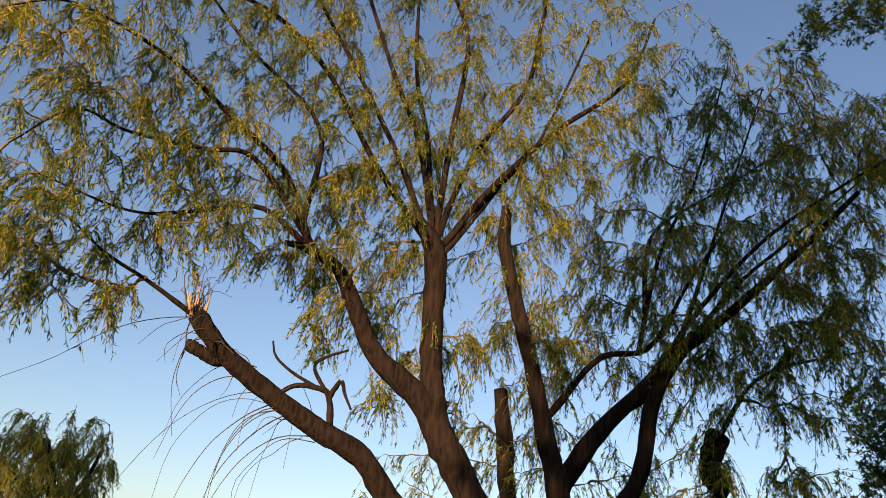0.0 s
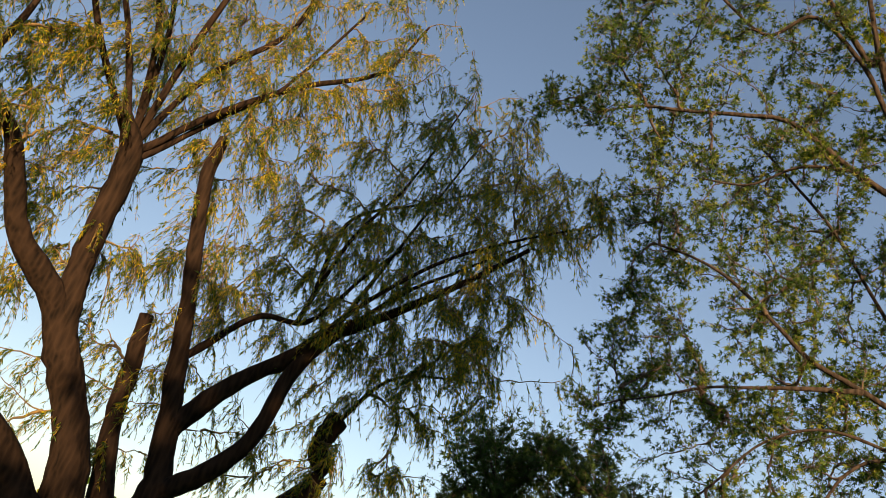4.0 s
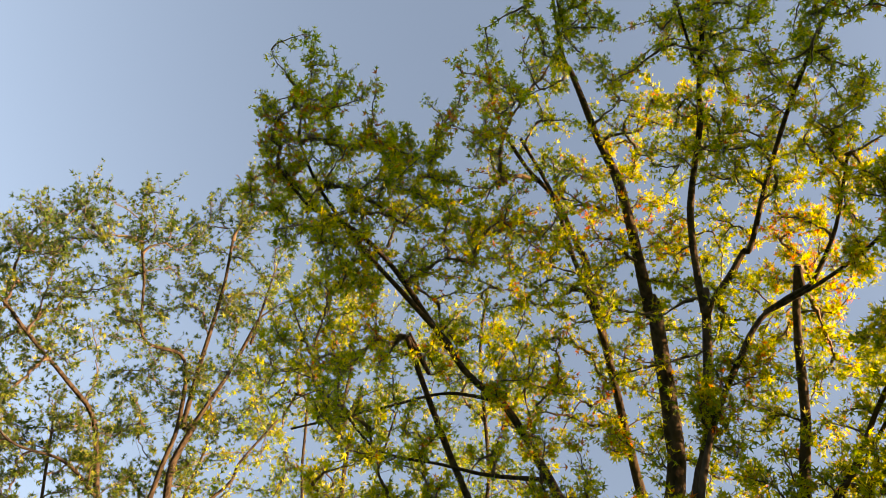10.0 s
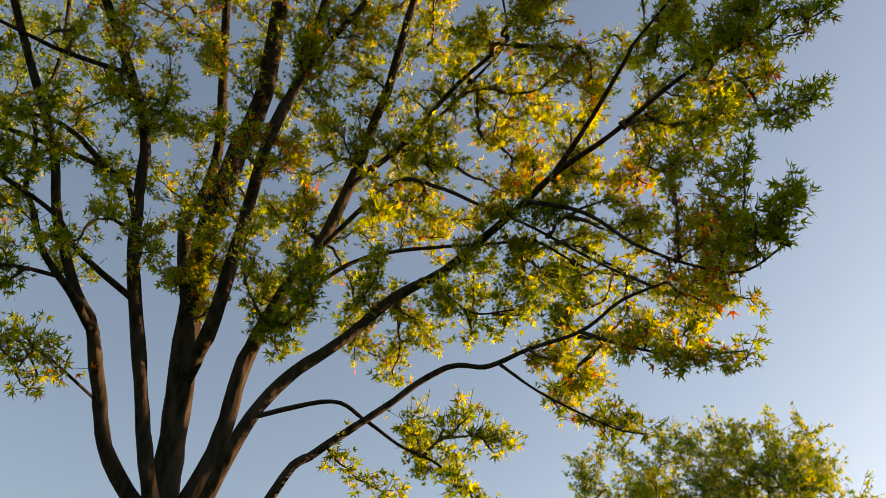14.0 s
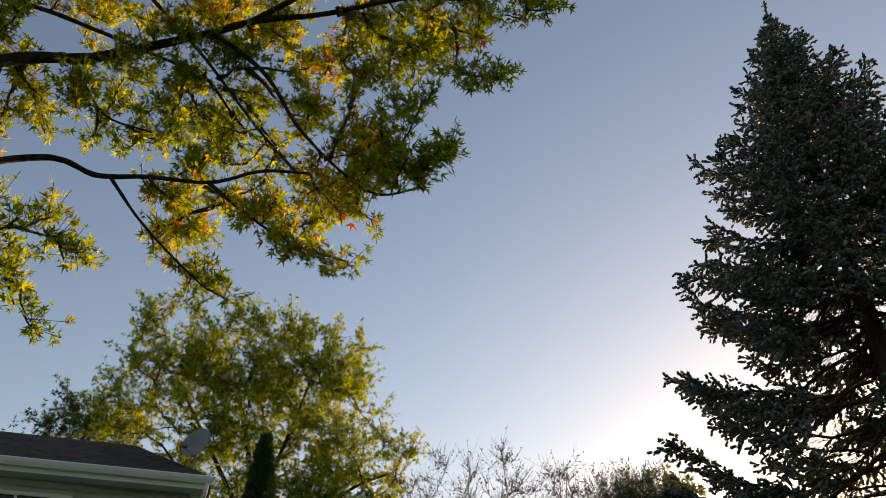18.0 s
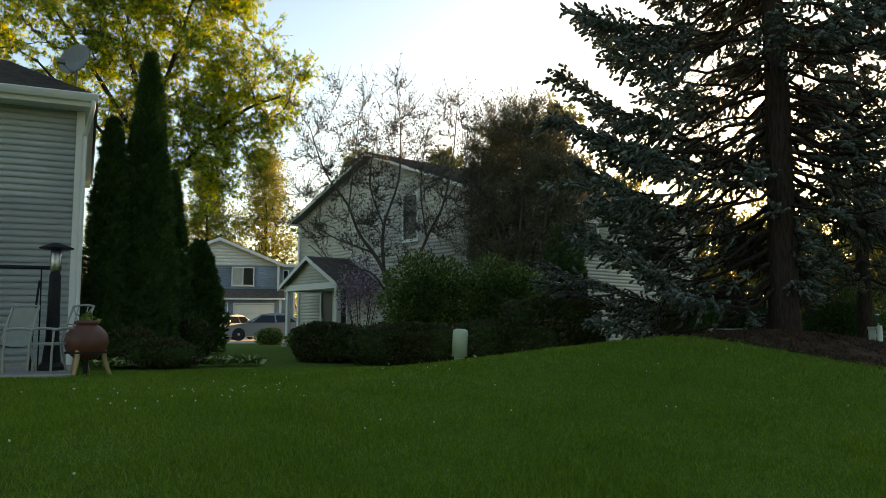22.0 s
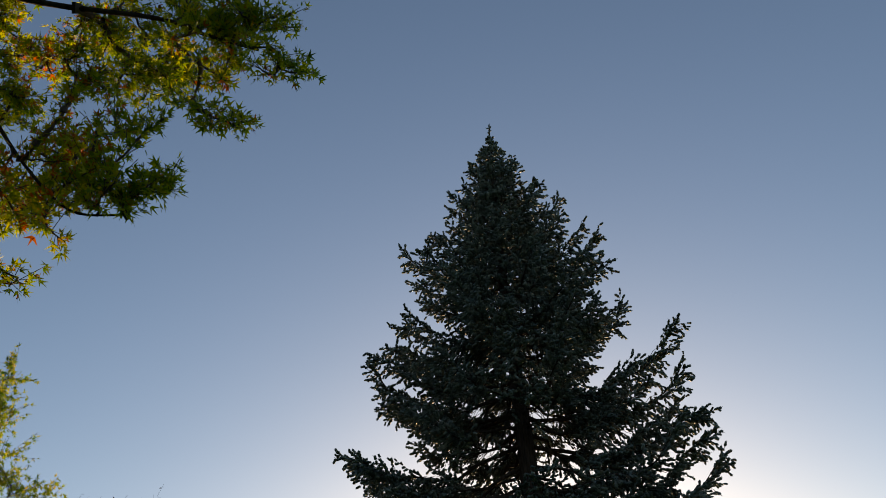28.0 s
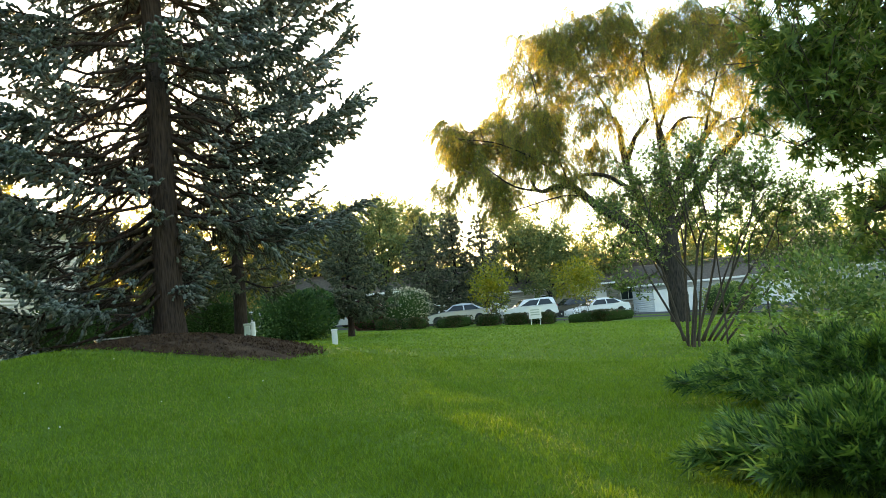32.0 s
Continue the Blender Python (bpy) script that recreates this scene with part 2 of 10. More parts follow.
M = {
    # willow bark far below its own tone: the trunks' shade is in the colour
    "bark_willow_shaded": bark_mat("willow_bark_shaded", (0.005, 0.004, 0.0035), (0.028, 0.019, 0.014), 14),
    "bark_maple": bark_mat("maple_bark", (0.014, 0.012, 0.011), (0.055, 0.046, 0.04), 18),
    "bark_spruce": bark_mat("spruce_bark", (0.02, 0.014, 0.012), (0.06, 0.042, 0.034), 30),
    "twig_willow": mat("willow_twig", (0.08, 0.057, 0.024), (0.19, 0.13, 0.045), 20),
    "twig_maple": mat("maple_twig", (0.03, 0.023, 0.018), (0.085, 0.064, 0.048), 20),
    "twig_dark": mat("dark_twig", (0.035, 0.027, 0.022), (0.10, 0.075, 0.06), 20),
    "leaf_willow": leaf_mat("willow_leaf", [(0.0, (0.02, 0.07, 0.015)), (0.5, (0.07, 0.14, 0.02)), (0.75, (0.28, 0.28, 0.022)), (1.0, (0.52, 0.42, 0.035))], 0.5, 0.5, 0.45),
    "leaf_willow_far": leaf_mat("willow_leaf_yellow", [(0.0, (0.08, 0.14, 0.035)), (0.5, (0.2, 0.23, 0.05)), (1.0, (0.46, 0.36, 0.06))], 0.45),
    "leaf_maple": leaf_mat("maple_leaf", [(0.0, (0.07, 0.15, 0.016)), (0.35, (0.19, 0.29, 0.022)), (0.75, (0.36, 0.41, 0.025)), (0.95, (0.46, 0.43, 0.025)), (0.985, (0.42, 0.2, 0.025)), (1.0, (0.42, 0.15, 0.03))], 0.5),
    "leaf_lime": leaf_mat("lime_maple_leaf", [(0.0, (0.04, 0.11, 0.012)), (0.4, (0.14, 0.24, 0.02)), (0.8, (0.29, 0.34, 0.03)), (1.0, (0.38, 0.35, 0.03))], 0.42),
    # green maple leaf, its tones lowered to include the shade on that crown
    "leaf_maple_green": leaf_mat("maple_leaf_green_shade", [(0.0, (0.016, 0.05, 0.012)), (0.6, (0.05, 0.11, 0.018)), (1.0, (0.16, 0.2, 0.028))], 0.4),
    # dark green with shade painted in, for plants that stand out of the sun
    "leaf_dark": leaf_mat("shade_dark_leaf", [(0.0, (0.025, 0.07, 0.02)), (1.0, (0.06, 0.11, 0.03))], 0.3),
    "leaf_yellow": leaf_mat("yellow_leaf", [(0.0, (0.14, 0.19, 0.025)), (0.6, (0.26, 0.26, 0.03)), (1.0, (0.36, 0.30, 0.04))], 0.2),
    # the two far tree-line leaves: distance haze is mixed in as paler colour
    "leaf_far": leaf_mat("hazy_far_leaf", [(0.0, (0.08, 0.12, 0.045)), (0.6, (0.16, 0.19, 0.065)), (1.0, (0.26, 0.25, 0.08))], 0.25, 0.6, 0.2),
    "leaf_far_gold": leaf_mat("hazy_far_gold_leaf", [(0.0, (0.12, 0.14, 0.045)), (0.6, (0.22, 0.21, 0.06)), (1.0, (0.32, 0.27, 0.07))], 0.35, 0.6, 0.2),
    "leaf_bronze": leaf_mat("bronze_leaf", [(0.0, (0.06, 0.05, 0.03)), (0.7, (0.11, 0.085, 0.06)), (1.0, (0.15, 0.13, 0.07))], 0.1),
    "leaf_purple": leaf_mat("lilac_bloom", [(0.0, (0.20, 0.13, 0.19)), (0.5, (0.36, 0.25, 0.34)), (0.8, (0.48, 0.38, 0.46)), (1.0, (0.12, 0.14, 0.07))], 0.3),
    "leaf_red": leaf_mat("barberry_leaf", [(0.0, (0.06, 0.02, 0.025)), (1.0, (0.14, 0.05, 0.05))], 0.3),
    "leaf_white": leaf_mat("dogwood_leaf", [(0.0, (0.08, 0.12, 0.05)), (0.5, (0.30, 0.30, 0.2)), (1.0, (0.65, 0.6, 0.5))], 0.3),
    "leaf_box": leaf_mat("hedge_leaf", [(0.0, (0.02, 0.036, 0.014)), (0.55, (0.045, 0.07, 0.022)), (0.8, (0.085, 0.075, 0.035)), (1.0, (0.15, 0.085, 0.055))], 0.2, 0.45),
    "leaf_lush": leaf_mat("lush_hedge_leaf", [(0.0, (0.06, 0.12, 0.035)), (0.7, (0.145, 0.225, 0.055)), (0.95, (0.27, 0.31, 0.09)), (1.0, (0.45, 0.41, 0.25))], 0.3, 0.4),
    "leaf_privet": leaf_mat("privet_leaf", [(0.0, (0.03, 0.07, 0.022)), (0.6, (0.1, 0.165, 0.042)), (0.93, (0.23, 0.29, 0.085)), (1.0, (0.45, 0.43, 0.3))], 0.3, 0.4),
    "leaf_thuja": leaf_mat("arborvitae_spray", [(0.0, (0.022, 0.055, 0.018)), (0.8, (0.055, 0.115, 0.03)), (1.0, (0.11, 0.17, 0.045))], 0.2, 0.6),
    "leaf_thuja_brown": leaf_mat("browned_arborvitae", [(0.0, (0.08, 0.105, 0.055)), (0.5, (0.16, 0.16, 0.1)), (0.8, (0.22, 0.2, 0.145)), (1.0, (0.3, 0.265, 0.21))], 0.08, 0.6),
    "leaf_juniper": leaf_mat("juniper_spray", [(0.0, (0.018, 0.055, 0.018)), (0.6, (0.08, 0.18, 0.04)), (1.0, (0.20, 0.32, 0.07))], 0.25, 0.5),
    "needle": leaf_mat("blue_spruce_needle", [(0.0, (0.07, 0.094, 0.084)), (0.6, (0.14, 0.175, 0.158)), (0.96, (0.24, 0.285, 0.265)), (1.0, (0.16, 0.13, 0.09))], 0.1, 0.6),
    "needle_green": leaf_mat("conifer_needle", [(0.0, (0.055, 0.07, 0.045)), (0.7, (0.11, 0.128, 0.08)), (1.0, (0.17, 0.175, 0.11))], 0.15, 0.6),
    # dark green standing in for the shade deep inside foliage
    "core": mat("foliage_shade", (0.018, 0.038, 0.012), (0.04, 0.07, 0.02), 14, 0.95, 0.8),
    "hosta": leaf_mat("variegated_hosta", [(0.0, (0.06, 0.13, 0.03)), (0.55, (0.12, 0.2, 0.05)), (0.6, (0.55, 0.6, 0.35)), (1.0, (0.7, 0.7, 0.5))], 0.25, 0.4),
    "grass": leaf_mat("grass_blade", [(0.0, (0.085, 0.165, 0.018)), (0.5, (0.125, 0.22, 0.026)), (0.97, (0.165, 0.265, 0.036)), (1.0, (0.22, 0.27, 0.07))], 0.35, 0.6, 0.7),
    "ground": mat("lawn_turf", (0.065, 0.125, 0.015), (0.12, 0.205, 0.026), 60, 0.95, 0.9, coarse=0.45, spread=0.3, dist=0.04),
    "mulch": mat("bark_mulch", (0.035, 0.02, 0.013), (0.12, 0.075, 0.05), 40, 0.95, 1.0, dist=0.04),
    "asphalt": mat("asphalt", (0.04, 0.04, 0.042), (0.075, 0.075, 0.075), 90, 0.9, 0.4),
    "concrete": mat("concrete", (0.26, 0.25, 0.23), (0.40, 0.38, 0.35), 30, 0.85, 0.3),
    "siding_grey": mat("grey_vinyl_siding", (0.41, 0.44, 0.46), (0.51, 0.54, 0.555), 24, 0.55, 0.08, stretch=(0.15, 0.15, 1)),
    "siding_cream": mat("cream_vinyl_siding", (0.57, 0.53, 0.48), (0.69, 0.65, 0.59), 24, 0.55, 0.08, stretch=(0.15, 0.15, 1)),
    "siding_blue": mat("blue_vinyl_siding", (0.20, 0.275, 0.38), (0.27, 0.355, 0.47), 24, 0.55, 0.08, stretch=(0.15, 0.15, 1)),
    "siding_tan": mat("tan_siding", (0.30, 0.27, 0.23), (0.40, 0.36, 0.31), 24, 0.6, 0.1),
    "trim": mat("white_painted_trim", (0.70, 0.71, 0.70), (0.80, 0.80, 0.78), 14, 0.45, 0.05),
    "shingle": mat("asphalt_shingle", (0.045, 0.042, 0.042), (0.12, 0.11, 0.105), 50, 0.95, 0.8),
    "shingle_brown": mat("brown_shingle", (0.08, 0.065, 0.058), (0.16, 0.135, 0.12), 50, 0.95, 0.8),
    "glass": glass_mat("window_glass"),
    "curtain": mat("pale_curtain", (0.35, 0.36, 0.33), (0.5, 0.5, 0.46), 20, 0.9, 0.2),
    "door_dark": mat("dark_door", (0.03, 0.035, 0.045), (0.06, 0.065, 0.075), 12, 0.4, 0.1),
    "iron": mat("black_iron", (0.012, 0.012, 0.014), (0.035, 0.035, 0.038), 30, 0.5, 0.2),
    "steel": mat("brushed_steel", (0.35, 0.35, 0.35), (0.5, 0.5, 0.5), 40, 0.3, 0.05, metal=1.0),
    "alu": mat("weathered_aluminium", (0.27, 0.29, 0.28), (0.4, 0.41, 0.4), 30, 0.45, 0.1),
    "sling": mat("grey_sling_fabric", (0.22, 0.24, 0.23), (0.32, 0.33, 0.31), 80, 0.9, 0.4),
    "clay": mat("fired_clay", (0.085, 0.03, 0.022), (0.18, 0.06, 0.04), 9, 0.5, 0.3, coarse=0.5),
    "wood_pale": mat("pale_wood", (0.38, 0.24, 0.12), (0.55, 0.37, 0.2), 16, 0.6, 0.2, stretch=(1, 1, 0.2)),
    "plastic_green": mat("pale_green_plastic", (0.42, 0.50, 0.36), (0.54, 0.60, 0.46), 12, 0.5, 0.1),
    "plastic_white": mat("white_plastic", (0.68, 0.70, 0.72), (0.8, 0.8, 0.8), 12, 0.4, 0.05),
    "plastic_grey": mat("grey_green_plastic", (0.32, 0.38, 0.36), (0.45, 0.5, 0.47), 12, 0.5, 0.1),
    "dish_grey": mat("grey_enamel", (0.15, 0.16, 0.16), (0.21, 0.22, 0.22), 12, 0.5, 0.05),
    "twig_grey": mat("grey_twig", (0.06, 0.052, 0.047), (0.15, 0.13, 0.115), 20),
    "plastic_black": mat("black_plastic", (0.012, 0.013, 0.014), (0.03, 0.03, 0.032), 12, 0.45, 0.1),
    "rubber": mat("tyre_rubber", (0.012, 0.012, 0.012), (0.03, 0.03, 0.03), 30, 0.9, 0.3),
    "rim": mat("alloy", (0.45, 0.45, 0.46), (0.6, 0.6, 0.6), 20, 0.3, 0.05, metal=0.9),
    "car_white": paint_mat("white_car_paint", (0.75, 0.76, 0.78)),
    "car_silver": paint_mat("silver_car_paint", (0.48, 0.5, 0.52), 0.35, 0.6),
    "car_grey": paint_mat("blue_grey_car_paint", (0.28, 0.30, 0.34), 0.3, 0.5),
    "car_black": paint_mat("black_car_paint", (0.015, 0.016, 0.018)),
    "lamp_red": paint_mat("red_lens", (0.45, 0.02, 0.02)),
    "lamp_clear": paint_mat("clear_lens", (0.7, 0.72, 0.75)),
    "seed": mat("dandelion_seed", (0.55, 0.55, 0.5), (0.75, 0.75, 0.7), 60, 0.95, 0.3),
    "petal_red": mat("red_flower", (0.45, 0.03, 0.03), (0.7, 0.08, 0.06), 30, 0.7, 0.2),
    "wood_split": mat("split_wood", (0.30, 0.17, 0.09), (0.48, 0.30, 0.17), 30, 0.8, 0.6, stretch=(1, 1, 0.15)),
}

for k in ("ground", "mulch", "asphalt", "core", "iron"):
    M[k].node_tree.nodes["Principled BSDF"].inputs["Specular IOR Level"].default_value = 0.08

# ---- mesh helpers ----


def np_mesh(name, verts, faces, smooth=False):
    """A mesh from a vertex array and a list of face-index arrays (each of one corner count)."""
    me = bpy.data.meshes.new(name)
    verts = np.asarray(verts, np.float32)
    faces = [np.asarray(f, np.int32) for f in faces if len(f)]
    me.vertices.add(len(verts))
    me.vertices.foreach_set("co", verts.ravel())
    corners = np.concatenate([f.ravel() for f in faces])
    counts = np.concatenate([np.full(len(f), f.shape[1], np.int32) for f in faces])
    me.loops.add(len(corners))
    me.loops.foreach_set("vertex_index", corners)
    me.polygons.add(len(counts))
    me.polygons.foreach_set("loop_start", np.concatenate([[0], np.cumsum(counts)[:-1]]).astype(np.int32))
    me.update(calc_edges=True)
    if smooth:
        me.polygons.foreach_set("use_smooth", np.ones(len(counts), bool))
    return me


def thing(name, place, label, category, group="", kind=""):
    """An empty at the base of a thing, which carries its tags."""
    ob = new(name)
    ob.empty_display_size = 0.2
    ob.matrix_world = place if isinstance(place, Matrix) else Matrix.Translation(place)
    return tagged(ob, label, category, group, kind)


def hang(name, me, material, parent, label="", at=None):
    ob = new(name, me)
    if not me.materials:
        me.materials.append(M[material])
    ob.parent = parent
    if at is not None:
        ob.matrix_local = at if isinstance(at, Matrix) else Matrix.Translation(at)
    return tagged(ob, label)


def bm_mesh(name, bm, smooth=False):
    me = bpy.data.meshes.new(name)
    bmesh.ops.recalc_face_normals(bm, faces=bm.faces)
    bm.to_mesh(me)
    bm.free()
    if smooth:
        for p in me.polygons:
            p.use_smooth = True
    return me


def part(name, bm, material, parent, label="", at=None, smooth=False):
    return hang(name, bm_mesh(name, bm, smooth), material, parent, label, at)


def box(bm, x0, x1, y0, y1, z0, z1, bevel=0.0, m=None):
    r = bmesh.ops.create_cube(bm, size=1, matrix=Matrix.LocRotScale(((x0 + x1) / 2, (y0 + y1) / 2, (z0 + z1) / 2), None, (x1 - x0, y1 - y0, z1 - z0)))
    vs = r["verts"]
    if bevel:
        es = list({e for v in vs for e in v.link_edges})
        r = bmesh.ops.bevel(bm, geom=es, offset=bevel, segments=2, affect="EDGES", profile=0.5)
        vs = r["verts"] if m is not None else vs
    if m is not None:
        bmesh.ops.transform(bm, matrix=m, verts=list({v for v in vs}))
    return vs


def boxed(x0, x1, y0, y1, z0, z1, bevel=0.0):
    bm = bmesh.new()
    box(bm, x0, x1, y0, y1, z0, z1, bevel)
    return bm


def lathe(profile, steps=24):
    """A turned solid from (radius, height) pairs."""
    bm = bmesh.new()
    rings = []
    for r, z in profile:
        rings.append([bm.verts.new((max(r, 0.0005) * math.cos(a), max(r, 0.0005) * math.sin(a), z)) for a in (2 * math.pi * i / steps for i in range(steps))])
    for a, b in zip(rings, rings[1:]):
        for i in range(steps):
            bm.faces.new((a[i], a[(i + 1) % steps], b[(i + 1) % steps], b[i]))
    bm.faces.new(rings[0][::-1])
    bm.faces.new(rings[-1])
    return bm


def spline(points, n):
    """n points along a smooth curve through the given ones (any number of columns)."""
    p = np.asarray(points, float)
    if len(p) == 2:
        return p[0] + (p[1] - p[0]) * np.linspace(0, 1, n)[:, None]
    p = np.vstack([2 * p[0] - p[1], p, 2 * p[-1] - p[-2]])
    s = np.linspace(0, len(p) - 3 - 1e-6, n)
    i = s.astype(int)
    u = (s - i)[:, None]
    a, b, c, d = p[i], p[i + 1], p[i + 2], p[i + 3]
    return 0.5 * (2 * b + (c - a) * u + (2 * a - 5 * b + 4 * c - d) * u ** 2 + (3 * b - a - 3 * c + d) * u ** 3)


def tube_arrays(paths, radii, sides, rough=0.0):
    """Vertices and quads of round tubes along many paths of one length. paths (k, n, 3), radii (k, n)."""
    paths, radii = np.asarray(paths, float), np.asarray(radii, float)
    k, n, _ = paths.shape
    tan = np.gradient(paths, axis=1)
    tan /= np.linalg.norm(tan, axis=2, keepdims=True) + 1e-9
    ref = np.where(np.abs(tan[:, :1, 2:3]) > 0.8, np.array([1.0, 0.2, 0]), np.array([0.0, 0, 1.0]))
    s = np.cross(tan, np.broadcast_to(ref, tan.shape))
    s /= np.linalg.norm(s, axis=2, keepdims=True) + 1e-9
    u = np.cross(s, tan)
    ang = 2 * np.pi * np.arange(sides) / sides
    rr = radii[:, :, None] * (1 + rough * rng.normal(size=(k, n, sides)))
    v = paths[:, :, None] + rr[..., None] * (np.cos(ang)[:, None] * s[:, :, None] + np.sin(ang)[:, None] * u[:, :, None])
    base = (np.arange(k) * n * sides)[:, None, None] + (np.arange(n - 1) * sides)[None, :, None]
    j = np.arange(sides)[None, None]
    j2 = (j + 1) % sides
    f = np.stack([base + j, base + j2, base + sides + j2, base + sides + j], -1).reshape(-1, 4)
    return v.reshape(-1, 3), f


def tube(points, r0, r1=None, n=12, sides=8, cap=True):
    """One tube as a mesh."""
    p = spline(points, n)
    r = np.linspace(r0, r0 if r1 is None else r1, n)
    v, f = tube_arrays(p[None], r[None], sides)
    me = np_mesh("tube", v, [f] + ([np.arange(sides)[None, ::-1], (len(v) - sides + np.arange(sides))[None]] if cap else []), True)
    return me


def scatter(template, faces, places, turns, sizes):
    """Copies of a small template mesh as one vertex array. turns: (n, 3, 3)."""
    template = np.asarray(template, float)
    v = np.einsum("nij,kj->nki", turns, template) * np.asarray(sizes)[:, None, None] + np.asarray(places)[:, None]
    out = []
    for f in faces:
        f = np.asarray(f)
        out.append((np.arange(len(places))[:, None, None] * len(template) + f[None]).reshape(-1, f.shape[1]))
    return v.reshape(-1, 3), out


def frames_along(d, twist=None):
    """Turns whose y axis runs along d, rolled at random about it."""
    d = d / (np.linalg.norm(d, axis=1, keepdims=True) + 1e-9)
    r = rng.normal(size=d.shape)
    x = np.cross(d, r)
    x /= np.linalg.norm(x, axis=1, keepdims=True) + 1e-9
    return np.stack([x, d, np.cross(x, d)], 2)


def maple_leaf():
    """A lobed leaf, one unit long, its stalk at the origin: five pointed fingers."""
    v, f = [], []
    for a, r in ((-100, 0.6), (-50, 0.9), (0, 1.05), (50, 0.9), (100, 0.6)):
        c, q = math.cos(radians(a)), math.sin(radians(a))
        o = len(v)
        v += [(0.13 * -c, 0.22 + 0.13 * q, 0), (0.13 * c, 0.22 - 0.13 * q, 0.02), (r * q, 0.25 + 0.8 * r * c, -0.14 * r)]
        f.append((o, o + 1, o + 2))
    return v, [np.array(f)]


def lance_leaf():
    """A narrow leaf, folded on its midrib."""
    return [(0, 0, 0), (0.085, 0.42, 0.03), (0, 1, -0.06), (-0.085, 0.42, 0.03)], [np.array([(0, 1, 2), (0, 2, 3)])]


def oval_leaf():
    return [(0, 0, 0), (0.27, 0.5, 0.06), (0, 1, -0.03), (-0.27, 0.5, 0.06)], [np.array([(0, 1, 2), (0, 2, 3)])]


def spray_leaf():
    """A flat frond with side fingers."""
    v, f = [], []
    for i, (y, a, r) in enumerate(((0, 0, 1.0), (0.15, 42, 0.62), (0.15, -42, 0.62), (0.4, 34, 0.5), (0.4, -34, 0.5))):
        dx, dy = math.sin(radians(a)), math.cos(radians(a))
        o = len(v)
        v += [(-0.07 * dy, y + 0.07 * dx, 0), (0.07 * dy, y - 0.07 * dx, 0), (r * dx, y + r * dy, 0.08 * (i % 2))]
        f.append((o, o + 1, o + 2))
    return v, [np.array(f)]


def sprig():
    """A needle-clad shoot: a blunt finger bristling with short needles."""
    local = random.Random(3)
    v, f3 = [(0, 0, 0)], []
    for y, r in ((0.22, 0.22), (0.78, 0.23)):
        for i in range(4):
            q = math.pi / 2 * (i + y)
            v.append((r * math.cos(q) * local.uniform(0.85, 1.15), y + local.uniform(-0.05, 0.05), r * math.sin(q) * local.uniform(0.85, 1.15)))
    v.append((0, 1, 0))
    for i in range(4):
        j = (i + 1) % 4
        f3 += [(0, 1 + j, 1 + i), (1 + i, 1 + j, 5 + j), (1 + i, 5 + j, 5 + i), (9, 5 + i, 5 + j)]
    for i in range(6):
        y, a = 0.14 + 0.15 * i, 2.4 * i
        c, s = math.cos(a), math.sin(a)
        o = len(v)
        v += [(0.13 * c - 0.05 * s, y, 0.13 * s + 0.05 * c), (0.13 * c + 0.05 * s, y, 0.13 * s - 0.05 * c), (0.34 * c, y + 0.14, 0.34 * s)]
        f3.append((o, o + 1, o + 2))
    return v, [np.array(f3)]


def ground_z(x, y):
    """Height of the land: a low mound by the spruce, falling away to the road."""
    x, y = np.asarray(x, float), np.asarray(y, float)
    fall = np.minimum(0, -0.045 * (x - 6) + 0.028 * (y - 20))
    fall = np.where(x > 0, fall, fall * np.exp(-(x / 9) ** 2))
    fall = np.maximum(fall, -2.2)
    mound = 0.62 * np.exp(-(((x - 6.2) / 4.6) ** 2 + ((y - 14.0) / 3.6) ** 2)) + 0.34 * np.exp(-(((x - 3.0) / 3.2) ** 2 + ((y - 10.8) / 3.0) ** 2))
    dip = -0.13 * np.exp(-(((x + 0.4) / 3.2) ** 2 + ((y - 14.6) / 2.4) ** 2))
    return 0.2 + fall + mound + dip + 0.02 * np.sin(x * 0.9) * np.cos(y * 0.7)


def on_ground(x, y, dz=0.0):
    return Vector((x, y, float(ground_z(x, y)) + dz))


# ---- trees ----


